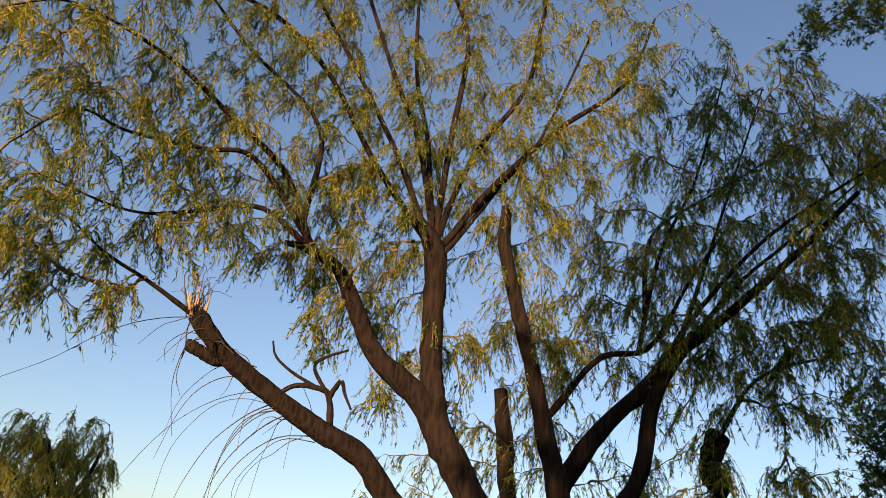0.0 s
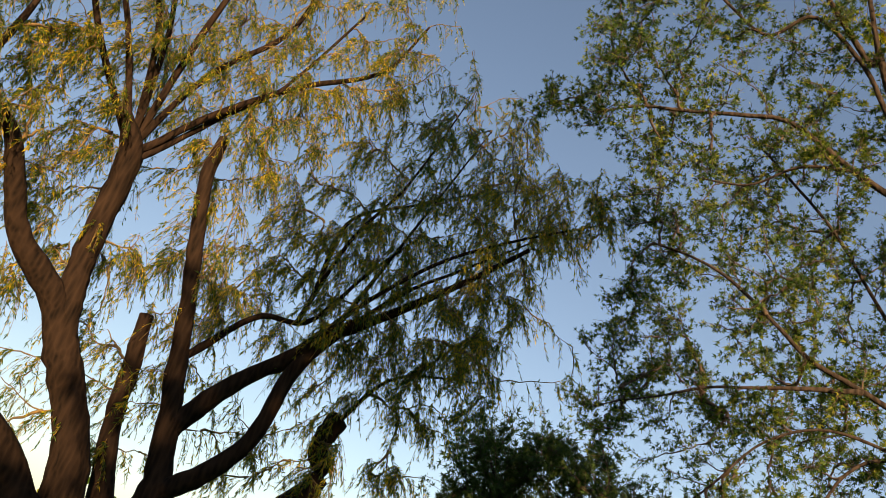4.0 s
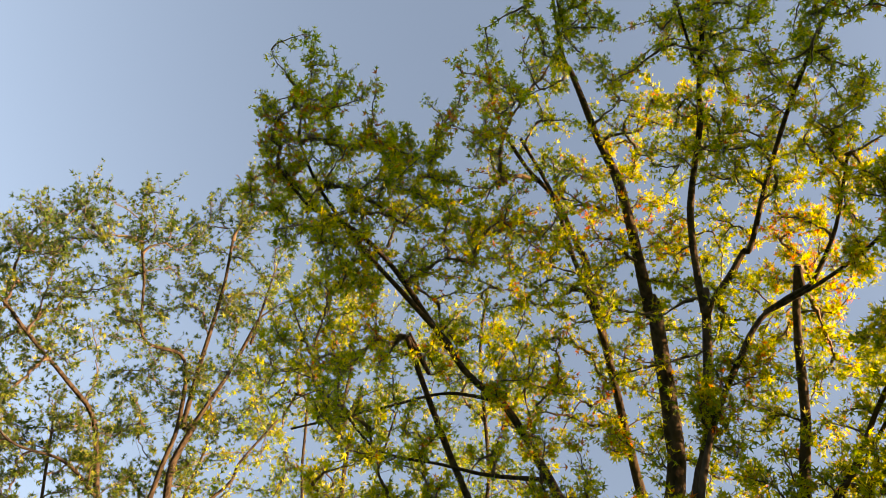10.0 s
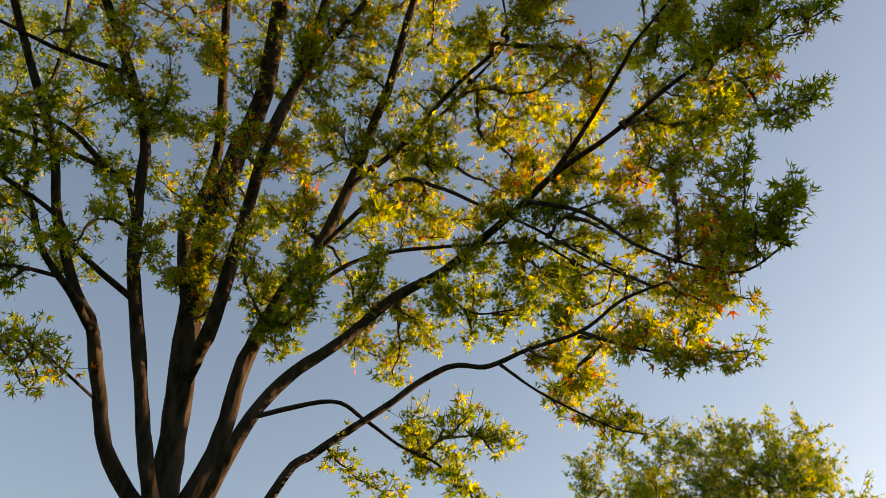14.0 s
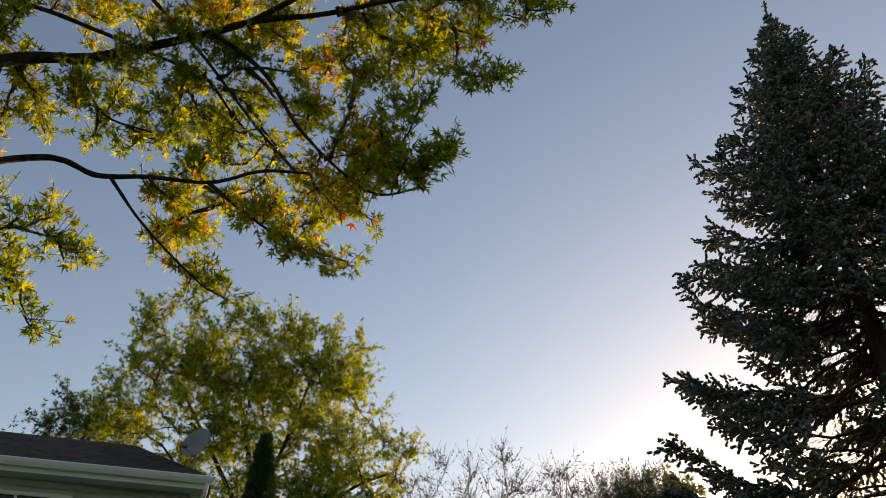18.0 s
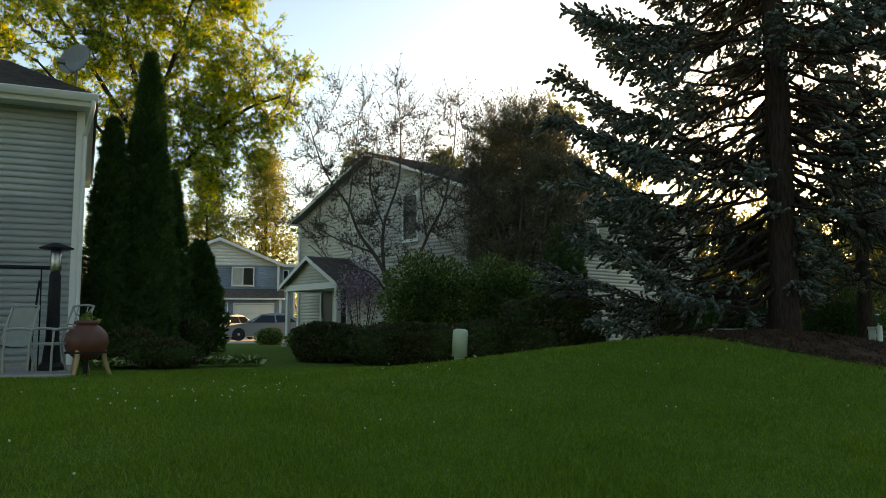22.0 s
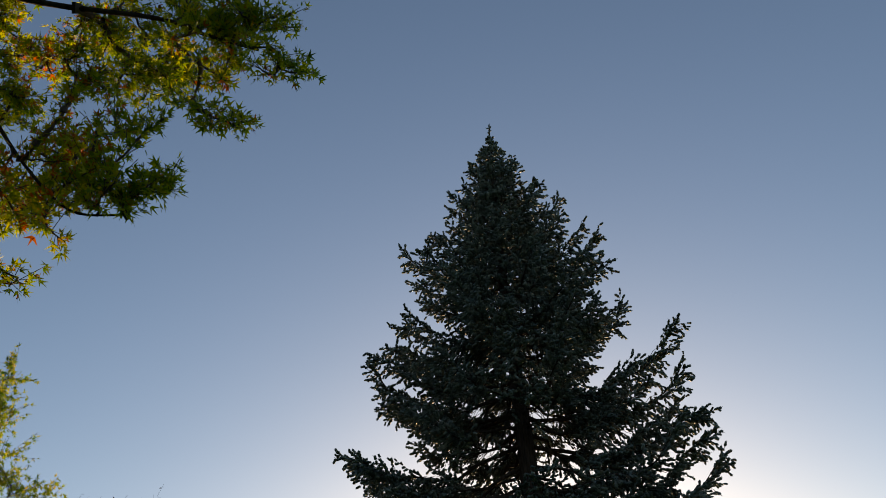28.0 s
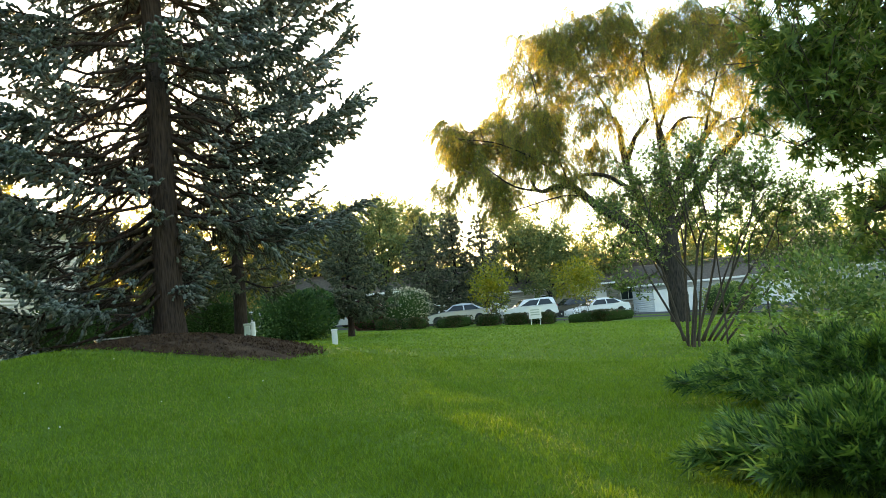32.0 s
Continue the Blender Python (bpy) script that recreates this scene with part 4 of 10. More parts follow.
def rows_of(width, z0, z1, h, openings, left=lambda z: 0.0, right=None):
    """Runs of siding boards: (x0, x1, z), broken where the openings stand."""
    out = []
    z = z0
    while z < z1 - 0.02:
        runs = [(left(z + h / 2), width if right is None else right(z + h / 2))]
        for ox0, ox1, oz0, oz1 in openings:
            if z + h > oz0 + 0.01 and z < oz1 - 0.01:
                nxt = []
                for a, b in runs:
                    if ox1 <= a or ox0 >= b:
                        nxt.append((a, b))
                    else:
                        nxt += [(a, ox0)] if ox0 - a > 0.03 else []
                        nxt += [(ox1, b)] if b - ox1 > 0.03 else []
                runs = nxt
        out += [(a, b, z) for a, b in runs if b - a > 0.03]
        z += h
    return out


def board_arrays(a, b, z, h, m):
    """A lap board in a wall's own frame: x along, y outwards, thicker at its foot."""
    p = np.array([(a, 0, z), (b, 0, z), (b, 0.026, z), (a, 0.026, z), (a, 0, z + h), (b, 0, z + h), (b, 0.006, z + h), (a, 0.006, z + h)], float)
    q = np.array([m @ Vector(v) for v in p])
    return q, np.array([(0, 1, 2, 3), (3, 2, 6, 7), (4, 7, 6, 5), (0, 3, 7, 4), (1, 5, 6, 2)])


def clad(wall, m, width, z0, z1, h, material, openings=(), right=None, left=lambda z: 0.0, single=True):
    """Siding on a wall; m takes the wall's frame to the house's."""
    vs, fs, n = [], [], 0
    share = {}
    for a, b, z in rows_of(width, z0, z1, h, openings, left, right):
        if single:
            key = round(b - a, 3)
            if key not in share:
                v, f = board_arrays(0, b - a, 0, h, Matrix.Identity(4))
                share[key] = np_mesh("board", v, [f])
            hang("board", share[key], material, wall, at=m @ Matrix.Translation((a, 0, z)))
        else:
            v, f = board_arrays(a, b, z, h, m)
            vs.append(v)
            fs.append(f + n)
            n += 8
    if not single:
        tagged(hang("siding", np_mesh("siding", np.vstack(vs), [np.vstack(fs)]), material, wall), kind="stuff")


def window(house, m, x0, x1, z0, z1, split=True, curtain=False, frame=0.07):
    """A framed window on a wall, set in its opening."""
    w = hang("window", bm_mesh("window", ring_box(x0, x1, z0, z1, frame, -0.05, 0.045)), "trim", house, at=m)
    hang("pane", bm_mesh("pane", boxed(x0 + frame, x1 - frame, -0.02, -0.012, z0 + frame, z1 - frame)), "glass", w)
    if split:
        c = (x0 + x1) / 2
        hang("mullion", bm_mesh("mullion", boxed(c - 0.025, c + 0.025, -0.03, 0.02, z0 + frame, z1 - frame, 0.004)), "trim", w)
    if curtain:
        hang("curtain", bm_mesh("curtain", boxed((x0 + x1) / 2, x1 - frame, -0.011, -0.006, z0 + frame, z1 - frame)), "curtain", w, "pale drawn curtain")
    hang("sill", bm_mesh("sill", boxed(x0 - 0.04, x1 + 0.04, -0.02, 0.075, z0 - 0.04, z0, 0.006)), "trim", w)
    return w


def ring_box(x0, x1, z0, z1, w, y0, y1):
    bm = bmesh.new()
    box(bm, x0, x0 + w, y0, y1, z0, z1, 0.006)
    box(bm, x1 - w, x1, y0, y1, z0, z1, 0.006)
    box(bm, x0 + w, x1 - w, y0, y1 - 0.003, z1 - w, z1, 0.006)
    box(bm, x0 + w, x1 - w, y0, y1 - 0.003, z0, z0 + w, 0.006)
    return bm


def roof_plane(house, a, b, c, d, material, rows=14, thick=0.10):
    """A shingled slope from eave a-b up to ridge d-c, in lapped courses."""
    a, b, c, d = (np.array(p, float) for p in (a, b, c, d))
    nrm = np.cross(b - a, d - a)
    nrm /= np.linalg.norm(nrm)
    if nrm[2] < 0:
        nrm = -nrm
    prof = [(0.0, 0.0)]
    for i in range(rows):
        prof += [(i / rows, 0.032), ((i + 1) / rows, 0.006)]
    prof += [(1.0, -thick), (0.0, -thick)]
    left = [a + (d - a) * s + nrm * k for s, k in prof]
    right = [b + (c - b) * s + nrm * k for s, k in prof]
    n = len(prof)
    vs = left + right
    fs = [(i, (i + 1) % n, n + (i + 1) % n, n + i) for i in range(n)]
    return hang("roof", np_mesh("roof", np.array(vs), [np.array(fs), np.arange(n)[None, ::-1], (n + np.arange(n))[None]]), material, house)


def block(house, x0, x1, y0, y1, z0, z1, material="siding_tan"):
    return part("wall", boxed(x0, x1, y0, y1, z0, z1), material, house)


def gable_block(house, x0, x1, y0, y1, z0, z1, peak, material):
    """Walls with gables at both y ends."""
    bm = bmesh.new()
    c = (x0 + x1) / 2
    prof = [(x0, z0), (x1, z0), (x1, z1), (c, peak), (x0, z1)]
    f = [bm.verts.new((x, y0, z)) for x, z in prof]
    g = [bm.verts.new((x, y1, z)) for x, z in prof]
    bm.faces.new(f)
    bm.faces.new(g[::-1])
    for i in range(5):
        j = (i + 1) % 5
        bm.faces.new((f[i], g[i], g[j], f[j]))
    return part("wall", bm, material, house)


# grey house: long wall along x from its corner, y towards the garden
g0 = float(ground_z(-6.9, 13.9))
grey = thing("grey_house", pose(-6.9, 13.9, g0, 0, 0, 205.8), "two-storey house in pale grey vinyl siding with a dark shingle roof", "house")
top = 4.95 - g0
wall = block(grey, 0.01, 10.4, -8.4, -0.045, -0.4, top + 0.2, "siding_grey")
clad(wall, pose(0, -0.045, 0), 10.4, 0.12, top, 0.118, "siding_grey", [(2.1, 4.0, 3.4 - g0 - 0.05, 4.72 - g0)])
part("foundation", boxed(-0.01, 10.4, -8.42, -0.03, -0.5, 0.12), "concrete", grey)
window(grey, pose(0, 0.0, 0), 2.12, 3.98, 3.42 - g0, 4.7 - g0)
hang("corner_board", bm_mesh("corner_board", boxed(-0.05, 0.09, -0.14, 0.0, 0.05, top, 0.008)), "trim", grey)
bm = boxed(-0.2, 10.8, -8.6, 0.42, top, top + 0.05)
part("soffit", bm, "trim", grey)
bm = boxed(-0.22, 10.8, 0.42, 0.445, top - 0.02, top + 0.2)
part("fascia", bm, "trim", grey)
bm = bmesh.new()
prof = [(0.445, 0.06), (0.455, 0.20), (0.55, 0.21), (0.575, 0.19), (0.56, 0.13), (0.53, 0.07)]
e0 = [bm.verts.new((-0.26, y, top + z)) for y, z in prof]
e1 = [bm.verts.new((10.8, y, top + z)) for y, z in prof]
for i in range(6):
    bm.faces.new((e0[i], e1[i], e1[(i + 1) % 6], e0[(i + 1) % 6]))
bm.faces.new(e0)
bm.faces.new(e1[::-1])
part("gutter", bm, "trim", grey)
hang("downspout", tube([(-0.18, 0.5, top + 0.08), (-0.17, 0.48, top - 0.1), (-0.08, 0.1, top - 0.42), (-0.06, 0.05, top - 0.8), (-0.06, 0.05, 1.5), (-0.06, 0.05, 0.12)], 0.042, n=30, sides=8), "trim", grey)
rz = 7.05 - g0
ez = top + 0.2
roof_plane(grey, (-0.24, 0.46, ez), (10.9, 0.46, ez), (10.9, -4.2, rz), (1.7, -4.2, rz), "shingle", 18)
roof_plane(grey, (-0.24, -8.6, ez), (-0.24, 0.46, ez), (1.7, -4.2, rz), (1.7, -4.21, rz), "shingle", 18)
roof_plane(grey, (10.9, -8.6, ez), (-0.24, -8.6, ez), (1.7, -4.2, rz), (10.9, -4.2, rz), "shingle", 18)

dish = thing("satellite_dish", grey.matrix_world @ pose(0.14, -0.62, ez + 0.62, 0, 0, 0), "grey satellite dish on the house roof", "dish")
bm = bmesh.new()
for k in range(2):
    rr = [[bm.verts.new((0.31 * r * math.cos(q), -0.014 * k + 0.10 * r * r, 0.35 * r * math.sin(q))) for q in (2 * math.pi * i / 24 for i in range(24))] for r in (0.05, 0.4, 0.75, 1.0)]
    for a, b in zip(rr, rr[1:]):
        for i in range(24):
            bm.faces.new((a[i], a[(i + 1) % 24], b[(i + 1) % 24], b[i]))
part("reflector", bm, "dish_grey", dish, at=pose(0, 0, 0.32, 20, 0, -35), smooth=True)
hang("mast", tube([(0, -0.25, -0.70), (0, -0.22, -0.3), (0, -0.08, 0.1), (0, 0, 0.3)], 0.024, n=10), "alu", dish)
hang("arm", tube([(0, 0.02, 0.12), (0.12, 0.2, 0.08), (0.26, 0.36, 0.16)], 0.014, n=8), "alu", dish)
part("receiver", boxed(0.18, 0.34, 0.32, 0.44, 0.12, 0.22, 0.02), "dish_grey", dish)

# cream house: gable wall along x, y runs back
g1 = float(ground_z(-3, 27))
cream = thing("cream_house", pose(-6.2, 30.9, g1, 0, 0, -48.5), "two-storey cream clapboard house with a low gable and dark roof", "house")
W1, EV, PK, DEP = 10.1, 5.2 - g1, 7.06 - g1, 13.0
wall = gable_block(cream, 0, W1, 0.03, DEP, -0.6, EV, PK, "siding_cream")
half = W1 / 2
fr = pose(0, 0.03, 0) @ Matrix.Diagonal((1, -1, 1, 1))
opens = [(1.7, 2.7, 0.0, 2.2), (3.05, 3.6, 0.2, 2.2), (6.85, 7.75, 3.75 - g1, 5.4 - g1), (6.85, 7.9, 0.9, 2.2)]
clad(wall, fr, W1, 0.05, PK - 0.12, 0.125, "siding_cream", opens, right=lambda z: W1 if z < EV else W1 - half * (z - EV) / (PK - EV), left=lambda z: 0.0 if z < EV else half * (z - EV) / (PK - EV))
side = Matrix.Translation((W1, 0, 0)) @ pose(0, 0, 0, 0, 0, 90) @ Matrix.Diagonal((1, -1, 1, 1))
clad(wall, side, DEP, 0.05, EV, 0.125, "siding_cream", [(5.0, 6.4, 3.3, 4.5), (9.0, 10.4, 3.3, 4.5)])
fw = pose(0, -0.008, 0) @ Matrix.Diagonal((1, -1, 1, 1))
side_out = Matrix.Translation((W1 + 0.038, 0, 0)) @ pose(0, 0, 0, 0, 0, 90) @ Matrix.Diagonal((1, -1, 1, 1))
window(cream, fw, 6.87, 7.73, 3.77 - g1, 5.38 - g1, False)
window(cream, fw, 6.87, 7.88, 0.92, 2.18)
window(cream, side_out, 5.02, 6.38, 3.32, 4.48)
window(cream, side_out, 9.02, 10.38, 3.32, 4.48)
door = hang("door", bm_mesh("door", boxed(1.8, 2.6, 0.0, 0.05, 0.05, 2.08, 0.006)), "door_dark", cream)
hang("door_frame", bm_mesh("door_frame", ring_box(1.7, 2.7, 0.0, 2.2, 0.09, -0.06, 0.03)), "trim", door)
hang("knob", bm_mesh("knob", lathe([(0.0, 0.0), (0.03, 0.01), (0.035, 0.03), (0.02, 0.05), (0.0, 0.055)], 12)), "steel", door, at=pose(1.9, 0.0, 1.0, 90, 0, 0))
sl = hang("side_light", bm_mesh("side_light", boxed(3.12, 3.53, 0.0, 0.03, 0.3, 2.12)), "glass", cream)
hang("side_light_frame", bm_mesh("side_light_frame", ring_box(3.05, 3.6, 0.2, 2.2, 0.07, -0.06, 0.03)), "trim", sl)
for x in (-0.06, W1 - 0.06):
    hang("corner_board", bm_mesh("corner_board", boxed(x, x + 0.12, -0.05, 0.07, 0.0, EV, 0.006)), "trim", cream)
sl = (PK - EV) / half
OV = 0.35
for s in (-1, 1):
    xe, zr = half + s * (half + OV), EV - OV * sl + 0.12
    roof_plane(cream, (xe, -0.3, zr), (xe, DEP + 0.3, zr), (half, DEP + 0.3, PK + 0.12), (half, -0.3, PK + 0.12), "shingle", 16)
    bm = bmesh.new()
    v = [bm.verts.new(p) for p in ((xe, -0.32, zr - 0.13), (half, -0.32, PK - 0.01), (half, -0.32, PK + 0.08), (xe, -0.32, zr - 0.02))]
    w = [bm.verts.new(Vector(q.co) + Vector((0, 0.03, 0))) for q in v]
    bm.faces.new(v)
    bm.faces.new(w[::-1])
    for i in range(4):
        bm.faces.new((v[i], w[i], w[(i + 1) % 4], v[(i + 1) % 4]))
    part("rake_board", bm, "trim", cream)
    part("soffit", boxed(min(xe, half + s * half), max(xe, half + s * half), -0.28, DEP + 0.2, EV - 0.14, EV - 0.1), "trim", cream)
    part("gutter", boxed(xe - 0.06, xe + 0.06, -0.3, DEP + 0.3, zr - 0.12, zr + 0.0, 0.02), "trim", cream)

porch = hang("porch", bm_mesh("porch", boxed(1.8, 5.5, -1.75, -0.05, -0.3, 0.06)), "concrete", cream, "small gabled entry porch on white posts")
for x, y in ((2.0, -1.6), (5.3, -1.6)):
    hang("post", bm_mesh("post", boxed(x - 0.07, x + 0.07, y - 0.07, y + 0.07, 0.06, 2.2 - g1 + 0.15, 0.012)), "trim", porch)
pz, pk = 2.35 - g1, 3.38 - g1
hang("beam", bm_mesh("beam", boxed(1.85, 5.45, -1.7, -1.5, pz - 0.12, pz + 0.1, 0.01)), "trim", porch)
for x in (1.85, 5.35):
    hang("beam", bm_mesh("beam", boxed(x, x + 0.1, -1.5, -0.06, pz - 0.12, pz + 0.1, 0.01)), "trim", porch)
bm = bmesh.new()
v = [bm.verts.new(p) for p in ((1.9, -1.62, pz + 0.1), (5.4, -1.62, pz + 0.1), (3.65, -1.62, pk - 0.05))]
w = [bm.verts.new(Vector(q.co) + Vector((0, 1.55, 0))) for q in v]
bm.faces.new(v)
bm.faces.new(w[::-1])
for i in range(3):
    bm.faces.new((v[i], w[i], w[(i + 1) % 3], v[(i + 1) % 3]))
hang("gable", bm_mesh("gable", bm), "siding_cream", porch)
for x0, x1, z in rows_of(5.4, pz + 0.12, pk - 0.12, 0.11, (), lambda z: 1.95 + 1.75 * (z - pz - 0.1) / (pk - 0.15 - pz), lambda z: 5.35 - 1.75 * (z - pz - 0.1) / (pk - 0.15 - pz)):
    v, f = board_arrays(x0, x1, z, 0.11, pose(0, -1.62, 0) @ Matrix.Diagonal((1, -1, 1, 1)))
    hang("gable_board", np_mesh("gable_board", v, [f]), "siding_cream", porch)
for s in (-1, 1):
    xe = 3.65 + s * 2.0
    r = roof_plane(cream, (xe, -1.85, pz + 0.02), (xe, -0.06, pz + 0.02), (3.65, -0.06, pk + 0.05), (3.65, -1.85, pk + 0.05), "shingle_brown", 9, 0.06)
    bm = bmesh.new()
    v = [bm.verts.new(p) for p in ((xe, -1.87, pz - 0.1), (3.65, -1.87, pk - 0.08), (3.65, -1.87, pk + 0.06), (xe, -1.87, pz + 0.04))]
    w = [bm.verts.new(Vector(q.co) + Vector((0, 0.03, 0))) for q in v]
    bm.faces.new(v)
    bm.faces.new(w[::-1])
    for i in range(4):
        bm.faces.new((v[i], w[i], w[(i + 1) % 4], v[(i + 1) % 4]))
    hang("rake_board", bm_mesh("rake_board", bm), "trim", porch)

# blue house: front along x (leftwards), y towards the garden
g2 = float(ground_z(-12, 48)) + 0.2
blue = thing("blue_house", pose(-11.0, 48.6, g2, 0, 0, 195), "blue clapboard house with a white gable and garage door", "house")
wall = gable_block(blue, 0.1, 7.3, -9, -0.04, -0.6, 4.7, 6.05, "siding_blue")
op = [(1.55, 2.95, 3.15, 4.35), (0.3, 2.75, 0.0, 2.0)]
clad(wall, pose(0, -0.04, 0), 7.3, 2.4, 4.45, 0.14, "siding_blue", op, left=lambda z: 0.1, single=False)
clad(wall, pose(0, -0.035, 0), 7.3, 4.45, 5.95, 0.2, "trim", (), right=lambda z: 7.3 - 3.6 * max(0, z - 4.7) / 1.35, left=lambda z: 0.1 + 3.6 * max(0, z - 4.7) / 1.35, single=False)
window(blue, pose(0, 0, 0), 1.55, 2.95, 3.15, 4.35, True, True)
bay = block(blue, -0.1, 7.3, -0.03, 0.55, -0.6, 2.42, "siding_blue")
clad(bay, pose(0, 0.55, 0), 7.3, 0.0, 2.4, 0.14, "siding_blue", [(0.3, 2.8, -0.1, 2.02), (3.1, 4.0, 0.9, 2.1)], left=lambda z: -0.1, single=False)
gd = hang("garage_door", bm_mesh("garage_door", boxed(0.38, 2.72, 0.5, 0.57, -0.3, 1.95)), "trim", blue)
for i in range(4):
    hang("panel", bm_mesh("panel", boxed(0.4, 2.7, 0.568, 0.585, -0.1 + 0.5 * i, 0.37 + 0.5 * i, 0.008)), "trim", gd)
hang("garage_frame", bm_mesh("garage_frame", ring_box(0.3, 2.8, -0.3, 2.05, 0.08, 0.5, 0.62)), "trim", blue)
window(blue, pose(0, 0.56, 0), 3.1, 4.0, 0.9, 2.1)
roof_plane(blue, (-0.3, 0.95, 2.35), (7.5, 0.95, 2.35), (7.5, -0.02, 2.95), (-0.3, -0.02, 2.95), "shingle_brown", 5, 0.08)
part("gutter", boxed(-0.3, 7.5, 0.93, 1.03, 2.25, 2.36, 0.02), "trim", blue)
for x in (0.0, 7.2):
    part("corner_board", boxed(x, x + 0.14, -0.1, 0.0, 2.4, 4.75), "trim", blue)
part("corner_board", boxed(-0.14, 0.0, 0.45, 0.6, -0.3, 2.35), "trim", blue)
block(blue, -1.0, 0.1, -9, -1.2, -0.6, 4.5, "siding_blue")
part("corner_board", boxed(-1.06, -0.94, -1.26, -1.14, -0.5, 4.5), "trim", blue)
window(blue, pose(0, -1.18, 0), -0.65, -0.25, 3.0, 4.3, False)
part("eave", boxed(-1.3, 0.2, -9, -0.95, 4.45, 4.65), "trim", blue)
for s in (-1, 1):
    xe = 3.7 + s * 3.95
    roof_plane(blue, (xe, 0.3, 4.55), (xe, -9.2, 4.55), (3.7, -9.2, 6.2), (3.7, 0.3, 6.2), "shingle", 12)
    bm = bmesh.new()
    v = [bm.verts.new(p) for p in ((xe, 0.31, 4.36), (3.7, 0.31, 5.98), (3.7, 0.31, 6.18), (xe, 0.31, 4.56))]
    w = [bm.verts.new(Vector(q.co) - Vector((0, 0.04, 0))) for q in v]
    bm.faces.new(v)
    bm.faces.new(w[::-1])
    for i in range(4):
        bm.faces.new((v[i], w[i], w[(i + 1) % 4], v[(i + 1) % 4]))
    part("rake_board", bm, "trim", blue)


def plain_house(az, dist, width, depth, eave, rise, label, wall_mat, roof_mat, turn=0.0, openings=(), doors=()):
    """A distant low house that faces the garden, ridge along its front."""
    x, y = dist * math.sin(radians(az)), dist * math.cos(radians(az))
    g = float(ground_z(x, y))
    h = thing("distant_house", pose(x, y, g, 0, 0, 180 - az + turn), label, "house", "houses across the street")
    w = block(h, -width / 2, width / 2, -depth, -0.04, -0.6, eave + 0.1, wall_mat)
    clad(w, pose(-width / 2, -0.04, 0), width, 0.0, eave, 0.2, wall_mat, [(a + width / 2, b + width / 2, c, d) for a, b, c, d in (*openings, *doors)], single=False)
    for a, b, c, d in openings:
        window(h, Matrix.Identity(4), a, b, c, d)
    for a, b, c, d in doors:
        gdoor = hang("garage_door", bm_mesh("garage_door", boxed(a + 0.08, b - 0.08, -0.04, 0.0, c, d - 0.08)), "trim", h)
        for i in range(4):
            hang("panel", bm_mesh("panel", boxed(a + 0.12, b - 0.12, 0.0, 0.015, c + 0.04 + (d - c - 0.1) * i / 4, c + (d - c - 0.1) * (i + 0.93) / 4)), "trim", gdoor)
        hang("garage_frame", bm_mesh("garage_frame", ring_box(a, b, c, d, 0.08, -0.05, 0.03)), "trim", gdoor)
    roof_plane(h, (-width / 2 - 0.4, 0.4, eave), (width / 2 + 0.4, 0.4, eave), (width / 2 + 0.4, -depth / 2, eave + rise), (-width / 2 - 0.4, -depth / 2, eave + rise), roof_mat, 10)
    roof_plane(h, (width / 2 + 0.4, -depth - 0.4, eave), (-width / 2 - 0.4, -depth - 0.4, eave), (-width / 2 - 0.4, -depth / 2, eave + rise), (width / 2 + 0.4, -depth / 2, eave + rise), roof_mat, 10)
    part("fascia", boxed(-width / 2 - 0.4, width / 2 + 0.4, 0.38, 0.46, eave - 0.16, eave + 0.02), "trim", h)
    for s in (-1, 1):
        bm = bmesh.new()
        q = s * (width / 2 - 0.02)
        v = [bm.verts.new(p) for p in ((q, 0, eave), (q, -depth, eave), (q, -depth / 2, eave + rise - 0.12))]
        w2 = [bm.verts.new(Vector(p.co) + Vector((-s * 0.1, 0, 0))) for p in v]
        bm.faces.new(v)
        bm.faces.new(w2[::-1])
        for i in range(3):
            bm.faces.new((v[i], w2[i], w2[(i + 1) % 3], v[(i + 1) % 3]))
        part("gable", bm, wall_mat, h)
    return h


plain_house(35.0, 78, 13, 9, 2.9, 2.4, "low white house with a brown roof beyond the parking court", "siding_grey", "shingle_brown", 6, [(-5.5, -4.2, 1.2, 2.4), (-2.6, -1.4, 1.2, 2.4), (1, 2.4, 1.2, 2.4)])
plain_house(42.0, 84, 16, 10, 3.2, 2.6, "long brown-roofed house behind dark conifers", "siding_tan", "shingle_brown", 0, [(-6, -4.6, 1.2, 2.5), (3, 4.5, 1.2, 2.5)], [(-1.5, 1.4, 0, 2.2)])
plain_house(51.5, 82, 20, 10, 3.0, 2.3, "long grey-roofed house with garages across the court", "siding_tan", "shingle_brown", -4, [(-8, -6.4, 1.0, 2.3), (1.2, 2.6, 1.0, 2.3)], [(-5, -2, 0, 2.2), (5.5, 8.5, 0, 2.2)])
plain_house(63.5, 76, 18, 9, 2.8, 2.0, "low pale house with wide garage doors by the street", "siding_grey", "shingle_brown", -4, [(-1, 0.6, 1.0, 2.2)], [(-7, -3, 0, 2.2), (3, 7, 0, 2.2)])
plain_house(75, 74, 16, 9, 2.8, 2.0, "low pale house at the street's end", "siding_grey", "shingle", -4, [(-3, -1.6, 1.0, 2.2), (2, 3.4, 1.0, 2.2)])

# ---- patio ----
patio = new("patio", bm_mesh("patio", boxed(-0.05, 6.6, 0.05, 3.15, -0.35, 0.05, 0.012)))
patio.data.materials.append(M["concrete"])
patio.matrix_world = grey.matrix_world.copy()
tagged(patio, "plain grey concrete patio slab beside the grey house", "patio", kind="structure")
PZ = g0 + 0.05


